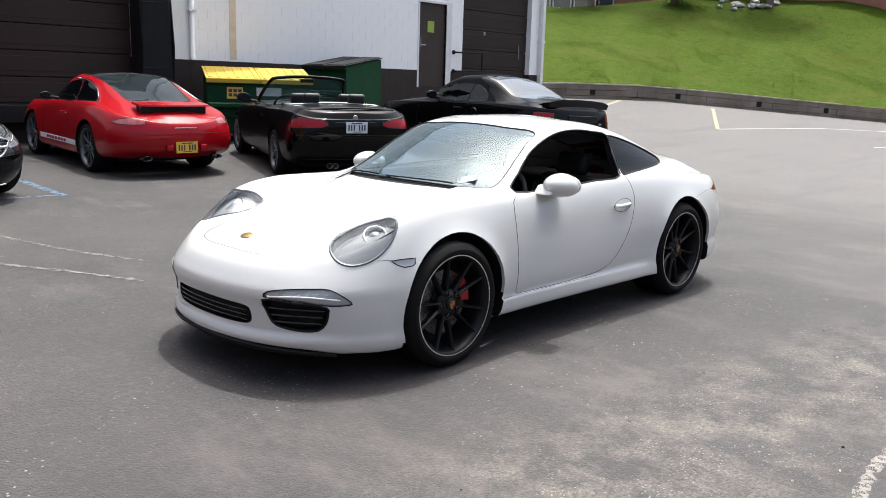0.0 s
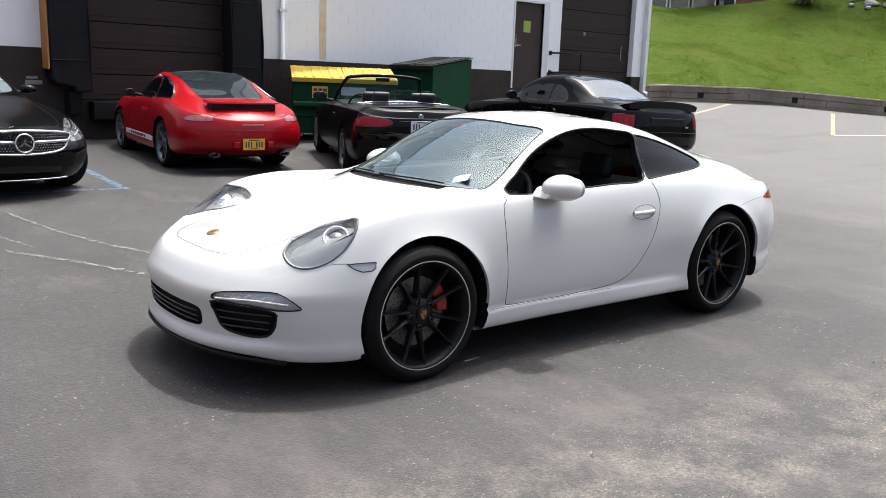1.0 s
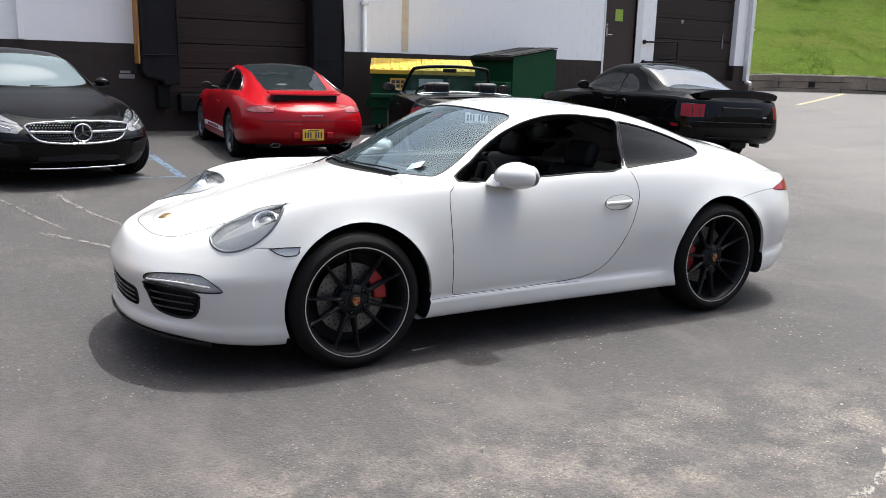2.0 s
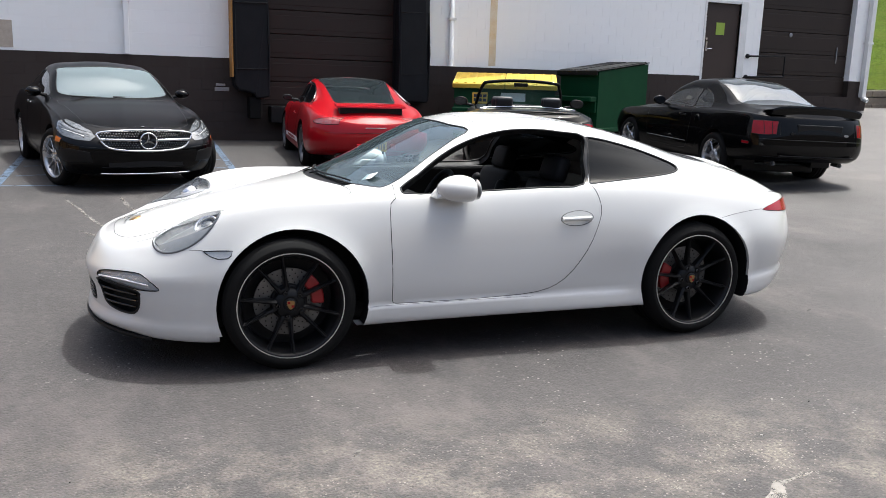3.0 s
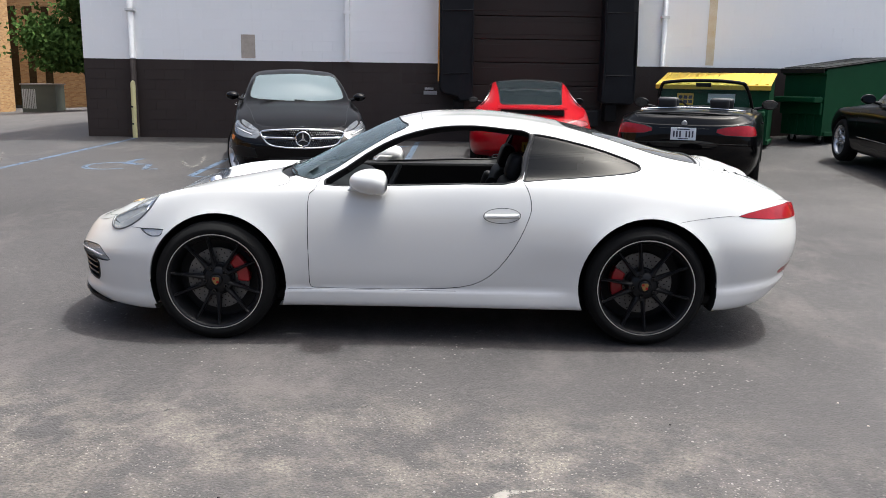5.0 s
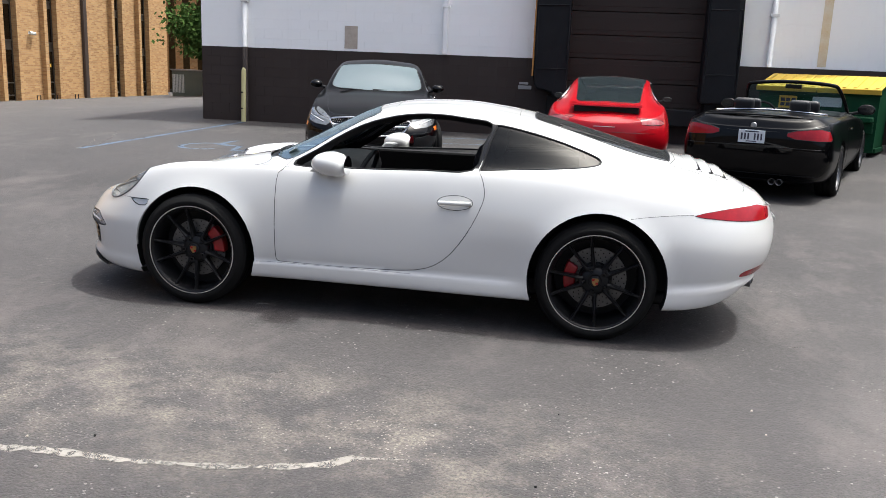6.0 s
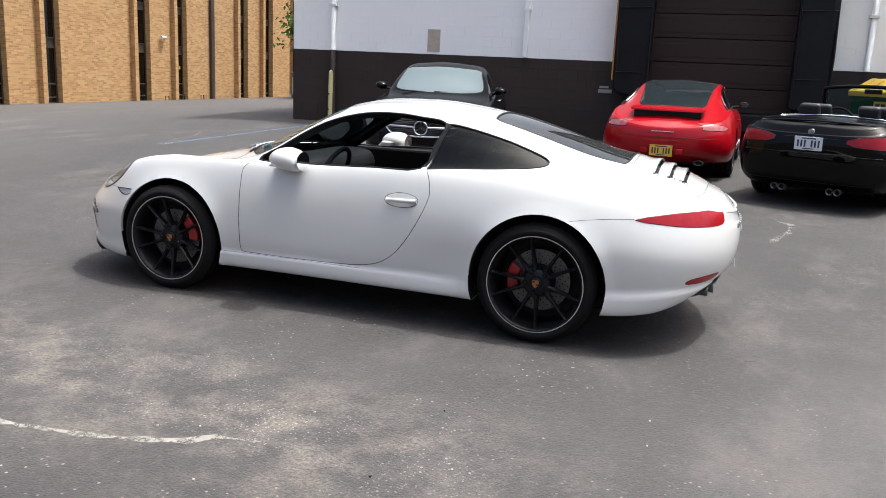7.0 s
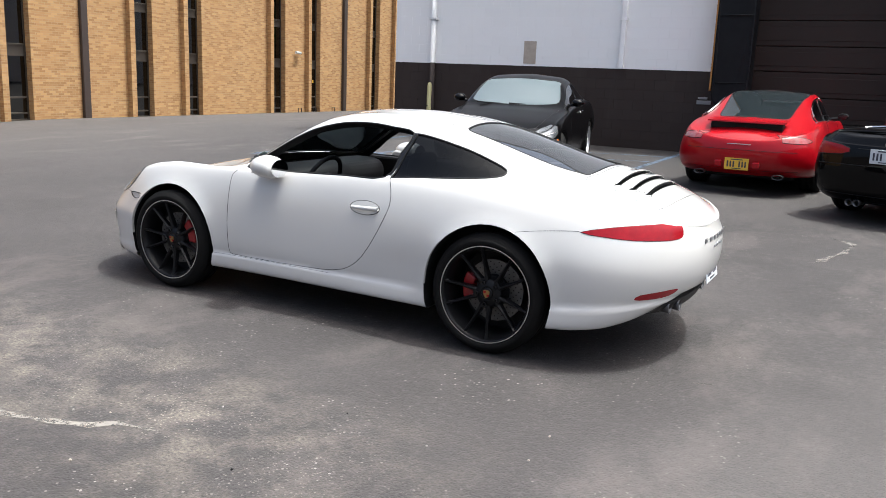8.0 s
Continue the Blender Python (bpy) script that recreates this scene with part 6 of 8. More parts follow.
def parked(name, rows, caps, paint, hubs, arch, glass_side, ws, rw, doors, lamps, tops_cut, wheels, looks_extra=None, res=(96, 6), glass_ws=None, glass_rw=None, creases=(), ribs=()):
    """A parked car's shell with its glass, lamps and wheels."""
    car = empty(name)
    bm = shell_bmesh(loft_shell(rows, caps[0], caps[1], *res))
    lay = bm.faces.layers.int.new("reg")
    tops = lambda f: f.normal.z > 0.2
    looks = {0: ("body_shell", paint, 0.0, "")}
    seams, gaskets, arches, holes = [], [], [], []
    for sg in (-1, 1):
        keep = side_is(sg)
        for k, poly in enumerate(doors):
            seams.append(carve(bm, rounded(poly, 2), AX, AZ, keep, tag_of(k, sg), lay))
            looks[tag_of(k, sg)] = ("door", paint, 0.0, "")
        for k, (nm, poly, mat) in enumerate(glass_side):
            gaskets.append(carve(bm, rounded(poly, 2), AX, AZ, keep, tag_of(10 + k, sg), lay))
            looks[tag_of(10 + k, sg)] = (nm, mat, 0.003, "")
        for x, z, r in zip(hubs, arch[0], arch[1]):
            arches.append((sg, carve(bm, ring_outline(x, z, r, r, 30), AX, AZ, keep, 90, lay)))
        for k, (nm, mat, plane, poly, label) in enumerate(lamps):
            if plane == "side":
                U, V, d = AX, AZ, Vector((0, sg, 0))
                pl = poly
            else:
                d = Vector((plane[0], plane[1] * sg, 0)).normalized()
                U, V = Vector((abs(d.y), -sg * d.x, 0)), AZ
                pl = poly
                end = plane[0]
            if plane == "side":
                kp = keep
            else:
                kp = (lambda f, d=d, end=end: f.normal.dot(d) > 0.25 and ((f.calc_center_median().x < 1.6) == (end < 0)))
            gaskets.append(carve(bm, pl, U, V, kp, tag_of(20 + k, sg), lay))
            looks[tag_of(20 + k, sg)] = (nm, mat, -0.002, label)
    for f in bm.faces:
        q = f.calc_center_median()
        if f.normal.z < -0.3 and q.z < 0.32 and min(abs(q.x - h) for h in hubs) < 0.39:
            f[lay] = 90
    if ws:
        gaskets.append(carve(bm, rounded(mirrored(ws), 3), AX, AY, tops, 50, lay))
        looks[50] = ("windshield", glass_ws or GLASS_DARK, 0.003, "")
    if rw:
        gaskets.append(carve(bm, rounded(mirrored(rw), 3), AX, AY, tops, 51, lay))
        looks[51] = ("rear_window", glass_rw or GLASS_DARK, 0.003, "")
    for k, (nm, mat, half, sink, cut, label) in enumerate(tops_cut):
        fs = carve(bm, rounded(mirrored(half), 2), AX, AY, tops, 52 + k, lay)
        if cut:
            holes.append(fs)
        else:
            looks[52 + k] = (nm, mat, sink, label)
        seams.append(fs)
    made = split_shell(bm, lay, looks, car)
    for ob in made.values():
        if ob.data.materials[0] in (LENS_CLEAR, GLASS_CLEAR):
            ob.visible_shadow = False
    for fs in seams:
        seam("panel_gap", rim_of([f for f in fs if f.is_valid]), 0.003, BLACK_TRIM, car, 0.3)
    for fs in gaskets:
        seam("gasket", rim_of(fs), 0.006, BLACK_TRIM, car, 0.4)
    for sg, fs in arches:
        lip("arch_return", rim_of(fs), 0.10, BLACK_TRIM, car, lambda v, s=sg: Vector((0, -s, 0)))
    for fs in holes:
        lip("cabin_edge", rim_of(fs), 0.08, LEATHER, car, lambda v: Vector((0, 0, -1)))
    if creases or ribs:
        tree_of = BVHTree.FromBMesh(bm)
        for y, z0, z1, r in ribs:
            for sg in (-1, 1):
                scribe("lamp_rib", tree_of, [[((6.0, sg * y, z), (-1, 0, 0)) for z in np.linspace(z0, z1, 9)]], r, BLACK_TRIM, car)
        for end, z, half, sag, r, mat in creases:
            scribe("bumper_joint", tree_of, [[((6.0 if end > 0 else -2.0, y, z - sag * y * y), (-end, 0, 0)) for y in np.linspace(-half, half, 33)]], r, mat, car)
    bm.free()
    wheel_wells(car, hubs, [r + 0.01 for r in arch[1]], 0.80, 0.48)
    add_wheels(car, hubs, *wheels)
    new_box("underbody", (0.4, -0.6, 0.15), (hubs[1] + 0.35, 0.6, 0.26), BLACK_TRIM, car, 0.02)
    return car


def settle_car(car, ref, spot, heading, hubs):
    """Stands a car on the lot: its point ref (along its length) over spot, its nose heading degrees from north, clockwise."""
    a = radians(heading)
    f = Vector((math.sin(a), math.cos(a)))
    at = lambda x: Vector(spot) + f * (ref - x)
    p, q = at(hubs[0]), at(hubs[1])
    zf, zr = lot_height(*p), lot_height(*q)
    r = Vector((f.y, -f.x)) * 0.75
    roll = math.atan2(lot_height(*(q + r)) - lot_height(*(q - r)), 1.5)
    pitch = math.atan2(zf - zr, hubs[1] - hubs[0])
    base = at(0)
    z0 = zf + (zf - zr) * hubs[0] / (hubs[1] - hubs[0])
    yaw = -(math.pi / 2 + a)
    car.matrix_world = Matrix.Translation((base.x, base.y, z0)) @ Matrix.Rotation(yaw, 4, 'Z') @ Matrix.Rotation(pitch, 4, 'Y') @ Matrix.Rotation(-roll, 4, 'X')


MIRROR_DIM = surface("dim_mirror", (0.05, 0.052, 0.055), (0.04, 0.042, 0.045), 0.12, metal=0.9, bump=0)


def door_mirror(car, x, y, z, paint, sg, size=(0.09, 0.095, 0.06), glass_on=True):
    mr = empty("mirror")
    mr.parent = car
    bm = bmesh.new()
    bmesh.ops.create_uvsphere(bm, u_segments=20, v_segments=12, radius=1.0)
    for v in bm.verts:
        p = v.co
        px = p.x * size[0] if p.x < 0.3 else 0.3 * size[0] + (p.x - 0.3) * 0.015
        v.co = Vector((x + px, sg * y + p.y * size[1], z + p.z * size[2]))
    part("mirror_shell", bm, paint, mr, smooth=True)
    bm = bmesh.new()
    bmesh.ops.create_circle(bm, cap_ends=True, segments=20, radius=1.0, matrix=Matrix.Translation((x + 0.3 * size[0] + 0.014, sg * y, z)) @ Matrix.Rotation(radians(90), 4, 'Y') @ Matrix.Diagonal((size[2] * 0.8, size[1] * 0.86, 1, 1)))
    part("mirror_glass", bm, MIRROR_DIM, mr)
    bm = bmesh.new()
    tube(bm, [(x, sg * (y - size[1] * 0.6), z - size[2] * 0.5), (x + 0.02, sg * (y - size[1] - 0.10), z - size[2] * 0.9)], 0.022, 8)
    part("mirror_foot", bm, BLACK_TRIM, mr)


def grip(car, x, y, z, sg, material, half=0.10):
    bm = bmesh.new()
    tube(bm, [(x + u, sg * (y + 0.018 * math.cos(u / half * 1.3)), z) for u in np.linspace(-half, half, 9)], 0.014, 8)
    part("door_handle", bm, material, car, smooth=True)


def exhaust_pair(car, x, y, z, r=0.036, gap=0.08):
    for dy in (-gap / 2, gap / 2):
        bm = bmesh.new()
        lathe(bm, [(r * 0.85, -0.14), (r, 0.0), (r * 1.08, 0.01), (r * 0.92, 0.012), (r * 0.86, -0.1)], 20, Matrix.Translation((x, y + dy, z)) @ Matrix.Rotation(radians(-90), 4, 'Z'))
        part("exhaust_tip", bm, WHEEL_GREY, car, smooth=True)


REAR_PLATE = Matrix.Rotation(radians(-90), 4, 'Z')


def red_targa():
    sx, sy = 0.994, 1.02
    S = lambda *p: C(*[(x * sx, v) for x, v in p])
    W = lambda *p: C(*[(x * sx, v * sy) for x, v in p])
    rows = [
        (0.12, 4.28, W((0, .70), (.6, .80), (1.5, .82), (2.9, .85), (3.9, .80), (4.49, .74)), S((.1, .20), (.5, .185), (1.4, .205), (3.1, .215), (3.8, .24), (4.3, .27))),
        (0.02, 4.42, W((0, .80), (.6, .855), (1.0, .87), (1.6, .855), (2.6, .865), (3.4, .90), (3.9, .87), (4.49, .82)), S((0, .30), (1.2, .31), (3.0, .32), (4.0, .34), (4.49, .37))),
        (0.0, 4.46, W((0, .80), (.5, .845), (1.0, .87), (1.6, .845), (2.3, .845), (2.9, .875), (3.3, .906), (3.9, .88), (4.49, .84)), S((0, .47), (1, .56), (2.3, .58), (3.4, .60), (4.49, .53))),
        (0.07, 4.42, W((0, .70), (.4, .735), (.7, .745), (1, .745), (1.6, .765), (2.4, .765), (3.0, .79), (3.4, .81), (3.9, .78), (4.49, .74)), S((.07, .60), (.3, .665), (.5, .74), (.7, .81), (.85, .845), (1.05, .86), (1.4, .862), (1.7, .865), (2.3, .885), (2.8, .905), (3.2, .92), (3.6, .90), (4.0, .84), (4.3, .78), (4.455, .72))),
        (0.20, 4.33, W((.2, .42), (.45, .48), (.8, .53), (1.2, .59), (1.45, .645), (1.6, .645), (1.85, .60), (2.1, .565), (2.4, .55), (2.8, .54), (3.2, .53), (3.6, .52), (4.0, .53), (4.36, .53)), S((.2, .65), (.45, .69), (.8, .775), (1.2, .845), (1.45, .885), (1.62, .945), (1.85, 1.085), (2.1, 1.23), (2.4, 1.28), (2.7, 1.265), (3.0, 1.205), (3.3, 1.11), (3.6, 1.01), (4.0, .885), (4.36, .775))),
        (0.22, 4.32, None, S((.22, .665), (.5, .745), (.8, .82), (1.1, .88), (1.3, .925), (1.5, 1.02), (1.75, 1.15), (2.0, 1.28), (2.25, 1.332), (2.5, 1.335), (2.8, 1.302), (3.1, 1.225), (3.4, 1.125), (3.7, 1.015), (4.0, .915), (4.25, .835), (4.35, .78))),
    ]
    side = [("door_window", [(1.62, .905), (1.75, .995), (1.92, 1.09), (2.1, 1.165), (2.3, 1.205), (2.5, 1.205), (2.56, 1.1), (2.56, .93), (2.1, .915)], GLASS_DARK),
            ("quarter_window", [(2.60, .938), (2.595, 1.08), (2.59, 1.205), (2.75, 1.195), (2.95, 1.15), (3.13, 1.085), (3.30, 1.005), (3.37, .962), (3.2, .950), (2.9, .945)], GLASS_DARK)]
    hubs = (0.955, 3.305)
    lens = [("tail_lamp", LENS_PINK, (0.75, 0.66), [(2.03, .735), (2.15, .775), (2.35, .80), (2.48, .80), (2.48, .715), (2.3, .705), (2.12, .71)], "red and clear tail lamp"),
            ("side_marker", AMBER, "side", [(.52, .62), (.64, .62), (.64, .60), (.52, .60)], "")]
    car = parked("targa_car", rows, ((0.80, 2.3), (0.58, 2.4)), PAINT_RED, hubs, ((.33, .335), (.375, .38)), side,
                 [(1.30, 0), (1.315, -.2), (1.37, -.42), (1.49, -.60), (1.75, -.59), (1.95, -.56), (2.065, -.52), (2.0, -.3), (1.985, 0)],
                 [(2.625, 0), (2.625, -.3), (2.63, -.52), (3.0, -.50), (3.4, -.475), (3.68, -.45), (3.74, -.3), (3.75, 0)],
                 [[(1.50, .80), (1.53, .33), (1.75, .315), (2.2, .315), (2.42, .37), (2.55, .55), (2.58, .75), (2.56, .90), (2.4, 1.0), (1.62, .95)]], lens,
                 [("glass_roof", GLOSS_BLACK, [(2.03, 0), (2.05, -.3), (2.10, -.535), (2.35, -.53), (2.60, -.525), (2.605, -.3), (2.59, 0)], 0.0, False, "black glass roof panel"),
                  ("engine_lid", PAINT_RED, [(3.78, 0), (3.78, -.36), (3.95, -.44), (4.12, -.455), (4.20, -.42), (4.22, 0)], 0.0, False, "")],
                 ((0.765, 0.765), (0.325, 0.33), (0.255, 0.257), (0.20, 0.27), 10, WHEEL_GREY, WHEEL_GREY, WHEEL_GREY, None, 'twist', 0.0), glass_rw=GLASS_SKY,
                 creases=[(1, .60, .70, 0.02, 0.003, BLACK_TRIM), (1, .335, .72, -0.02, 0.004, BLACK_TRIM)])
    for sg in (-1, 1):
        door_mirror(car, 1.80, 0.905, .965, BLACK_TRIM, sg, (0.07, 0.078, 0.05))
        grip(car, 2.42, 0.865, 0.76, sg, PAINT_RED)
        # bright strip along the roof edge behind the side glass
        bm = bmesh.new()
        tube(bm, [(x, sg * y, z) for x, y, z in ((2.35, .605, 1.232), (2.55, .603, 1.232), (2.75, .604, 1.215), (2.95, .618, 1.168), (3.13, .643, 1.100), (3.29, .700, 1.018), (3.40, .765, .958))], 0.016, 6)
        part("bright_strip", bm, CHROME, car, "bright metal window strip", smooth=True)
        # lettered band along the sill, as plain bars
        ya = lambda x: sg * (1.02 * float(np.interp(x, (1.4, 1.6, 2.6, 3.0), (.860, .857, .866, .883))) + 0.007)
        bm = bmesh.new()
        prev = None
        for x in np.linspace(1.42, 2.92, 17):
            q = [bm.verts.new((x, ya(x) - sg * dy, z)) for dy, z in ((0.004, .322), (0.0, .325), (0.0, .390), (0.004, .393))]
            if prev:
                for i in range(3):
                    bm.faces.new((prev[i], prev[i + 1], q[i + 1], q[i]))
            prev = q
        bmesh.ops.recalc_face_normals(bm, faces=bm.faces[:])
        part("sill_band", bm, TRIM_WHITE, car, "white band with red bars along the sill")
        bm = bmesh.new()
        for k in range(7):
            x = 1.70 + 0.12 * k
            box(bm, (x, ya(x) - .003, .337), (x + .085, ya(x) + .003, .378), 0.002, 1)
        part("band_bars", bm, PAINT_RED, car)
        bm = bmesh.new()
        lathe(bm, [(0.05, -0.12), (0.055, 0.0), (0.058, 0.012), (0.05, 0.014), (0.046, -0.08)], 22, Matrix.Translation((4.34, sg * .50, .268)) @ Matrix.Rotation(radians(-90), 4, 'Z') @ Matrix.Diagonal((1.25, 1, .58, 1)))
        part("exhaust_tip", bm, WHEEL_GREY, car, smooth=True)
        bm = bmesh.new()
        box(bm, (4.415, sg * 0.24 - 0.045, .37), (4.475, sg * 0.24 + 0.045, .45), 0.015, 2)
        part("bumper_pad", bm, PAINT_RED, car)
    # raised tail spoiler with its dark bellows
    bm = bmesh.new()
    prev = None
    for t in np.linspace(-1, 1, 25):
        y = 0.50 * t
        b = 0.07 * t * t
        q = [bm.verts.new(p) for p in ((3.93 - b * .3, y, .985), (4.06 - b * .6, y, .975), (4.21 - b, y, .955), (4.215 - b, y, .935), (4.06 - b * .6, y, .945), (3.93 - b * .3, y, .955))]
        if prev:
            for a in range(6):
                bm.faces.new((prev[a], prev[(a + 1) % 6], q[(a + 1) % 6], q[a]))
        else:
            bm.faces.new(q)
        prev = q
    bm.faces.new(prev[::-1])
    bmesh.ops.recalc_face_normals(bm, faces=bm.faces[:])
    part("tail_spoiler", bm, PAINT_RED, car, "raised red tail spoiler blade", smooth=False)
    bm = bmesh.new()
    box(bm, (3.94, -0.46, .84), (4.13, 0.46, .945), 0.02, 2)
    part("spoiler_bellows", bm, BLACK_TRIM, car, "black bellows under the spoiler")
    bm = bmesh.new()
    tube(bm, [(4.438, y, .672 + .0025 * math.sin(y * 140)) for y in np.linspace(-.15, .15, 25)], 0.005, 5)
    part("badge_script", bm, LAMP_GREY, car)
    plate_bars(car, Matrix.Translation((4.462, 0, .415)) @ Matrix.Rotation(radians(-90), 4, 'Z'), PLATE_YELLOW)
    new_box("cabin", (1.5, -.62, .3), (3.6, .62, .84), LEATHER, car, 0.03)
    car_seat(car, 2.35, -.36, .5, LEATHER)
    car_seat(car, 2.35, .36, .5, LEATHER)
    settle_car(car, 4.45, (2.54, 7.25), 3.0, hubs)
    return tagged(car, "red coupe with black glass roof parked facing the dock", "car", group="parked cars")


def black_convertible():
    rows = [
        (0.12, 4.48, C((0, .70), (.8, .80), (2, .81), (3.6, .82), (4.6, .72)), C((.1, .22), (.8, .20), (2, .20), (3.8, .22), (4.6, .27))),
        (0.03, 4.58, C((0, .80), (.8, .865), (2, .86), (3.0, .87), (3.6, .885), (4.6, .82)), C((0, .32), (2, .33), (4.6, .36))),
        (0.0, 4.615, C((0, .82), (.8, .89), (2, .885), (3.0, .89), (3.6, .902), (4.6, .86)), C((0, .50), (1, .56), (3, .62), (4.6, .60))),
        (0.06, 4.58, C((0, .74), (.8, .82), (2, .83), (3.0, .835), (3.6, .83), (4.6, .80)), C((.06, .66), (.5, .74), (1, .82), (2, .885), (3, .92), (3.6, .945), (4.2, .945), (4.58, .87))),
        (0.12, 4.53, C((.1, .55), (.8, .64), (1.5, .70), (2.2, .745), (3.2, .745), (3.8, .70), (4.5, .68)), C((.12, .70), (.6, .80), (1.2, .89), (1.6, .925), (2.2, .935), (3.2, .965), (3.8, 1.0), (4.3, 1.005), (4.53, .95))),
        (0.14, 4.51, None, C((.14, .73), (.6, .84), (1.2, .93), (1.5, .96), (2.2, .96), (3.2, .99), (3.6, 1.025), (4.0, 1.035), (4.35, 1.03), (4.51, .975))),
    ]
    hubs = (0.80, 3.56)
    lens = [("tail_lamp", TAIL_RED, (0.80, 0.60), [(1.90, .78), (1.95, .862), (2.06, .888), (2.20, .884), (2.34, .866), (2.43, .838), (2.44, .798), (2.36, .768), (2.1, .752), (1.92, .752)], "red tail lamp"),
            ("side_marker", AMBER, "side", [(.42, .60), (.54, .60), (.54, .575), (.42, .575)], "")]
    car = parked("convertible_car", rows, ((0.75, 2.5), (0.42, 3.2)), PAINT_BLACK, hubs, ((.33, .335), (.37, .375)), [], None, None,
                 [[(1.45, .85), (1.5, .33), (1.9, .30), (2.6, .30), (2.86, .36), (2.98, .6), (2.98, .86), (2.9, .97), (2.0, .97), (1.6, .95)]], lens,
                 [("cockpit", LEATHER, [(1.72, 0), (1.76, -.4), (1.86, -.66), (2.2, -.725), (2.7, -.735), (3.2, -.73), (3.42, -.60), (3.45, -.3), (3.45, 0)], 0.0, True, ""),
                  ("boot_lid", PAINT_BLACK, [(3.62, 0), (3.62, -.5), (3.68, -.64), (4.1, -.65), (4.40, -.63), (4.46, -.5), (4.47, 0)], 0.0, False, ""),
                  ("bonnet", PAINT_BLACK, [(.25, 0), (.3, -.4), (.6, -.58), (1.1, -.62), (1.5, -.66), (1.55, -.3), (1.52, 0)], 0.0, False, "")],
                 ((0.77, 0.77), (0.325, 0.33), (0.245, 0.247), (0.22, 0.25), 10, WHEEL_GREY, WHEEL_GREY, WHEEL_GREY, None, 'pairs', 0.0),
                 creases=[(1, .665, .80, 0.02, 0.005, BLACK_TRIM), (1, .335, .72, 0.0, 0.006, BLACK_TRIM), (1, .84, .30, 0.0, 0.003, BLACK_TRIM)])
    # windshield frame and glass
    bm = bmesh.new()
    arc = [(1.66, -.70, .93), (1.80, -.685, 1.02), (2.00, -.65, 1.165), (2.17, -.60, 1.285), (2.215, -.55, 1.325), (2.19, -.3, 1.352), (2.185, 0, 1.36)]
    arc = arc + [(x, -y, z) for x, y, z in arc[-2::-1]]
    tube(bm, rounded(arc, 3, False), 0.026, 8)
    part("windshield_frame", bm, PAINT_BLACK, car, "black windshield surround", smooth=True)
    bm = bmesh.new()
    prev = None
    for t in np.linspace(0, 1, 7):
        q = [bm.verts.new((1.52 + 0.14 * abs(s) ** 2 + (2.19 - 1.52 - 0.12 * abs(s) ** 2) * t, s * (.69 - .10 * t), .95 + (1.352 - .95) * (t ** 0.9) - 0.04 * s * s)) for s in np.linspace(-1, 1, 13)]
        if prev:
            for k in range(12):
                bm.faces.new((prev[k], prev[k + 1], q[k + 1], q[k]))
        prev = q
    part("windshield", bm, GLASS_CLEAR, car, smooth=True)
    new_box("interior_mirror", (2.10, -.11, 1.265), (2.13, .11, 1.325), BLACK_TRIM, car, 0.01)
    for s in (-1, 1):
        door_mirror(car, 1.80, 0.95, 1.0, PAINT_BLACK, s, (0.10, 0.115, 0.075))
        grip(car, 2.78, .872, .80, s, PAINT_BLACK)
        exhaust_pair(car, 4.545, s * 0.31, .245, 0.037, 0.085)
        bm = bmesh.new()
        box(bm, (4.52, -.1, -.018), (4.53, .1, .018), 0.003, 1, Matrix.Translation((-0.035, s * 0.62, .742)))
        part("lamp_reflector", bm, STICKER, car, "pale strip below the tail lamp")
    new_box("cockpit_floor", (1.6, -.72, .30), (3.45, .72, .36), LEATHER, car)
    bm = bmesh.new()
    prism(bm, rounded([(1.55, .60), (1.6, .88), (1.75, .95), (1.95, .94), (2.05, .88), (2.0, .7), (1.9, .5)], 3), 1.40, Matrix.Translation((0, -.70, 0)))
    part("dashboard", bm, LEATHER, car)
    steering_wheel(car, 2.18, -.37, .90)
    for y in (-.37, .37):
        car_seat(car, 2.62, y, .42, LEATHER_GREY)
        car_seat(car, 3.20, y * 0.92, .45, LEATHER_GREY, "rear_seat")
    for s in (-1, 1):
        new_box("door_lining", (1.75, s * .76 - .02, .36), (3.3, s * .76 + .02, .93), LEATHER, car, 0.015)
    bm = bmesh.new()
    tube(bm, [(3.60 + 0.03 * math.cos(t * 3.14) * 0, 0.68 * t, 1.04 - 0.035 * t * t) for t in np.linspace(-1, 1, 15)], 0.012, 6)
    part("boot_edge_strip", bm, CHROME, car, "bright strip on the boot edge", smooth=True)
    bm = bmesh.new()
    tube(bm, [(4.44 - 0.06 * t * t, 0.62 * t, 1.022 - 0.03 * t * t) for t in np.linspace(-1, 1, 15)], 0.012, 6)
    part("boot_spoiler", bm, PAINT_BLACK, car, smooth=True)
    bm = bmesh.new()
    lathe(bm, [(0.036, -0.03), (0.036, 0.004), (0.030, 0.006), (0.0001, 0.006)], 20, Matrix.Translation((4.565, 0, .900)) @ Matrix.Rotation(radians(-90), 4, 'Z'))
    part("round_badge", bm, GREY_METAL, car, "round grey badge", smooth=True)
    plate_bars(car, Matrix.Translation((4.622, 0, .775)) @ Matrix.Rotation(radians(-90), 4, 'Z'), PLATE_WHITE)
    settle_car(car, 4.6, (4.27, 5.80), 21.5, hubs)
    return tagged(car, "open black convertible with grey leather seats and roof down", "car", group="parked cars")


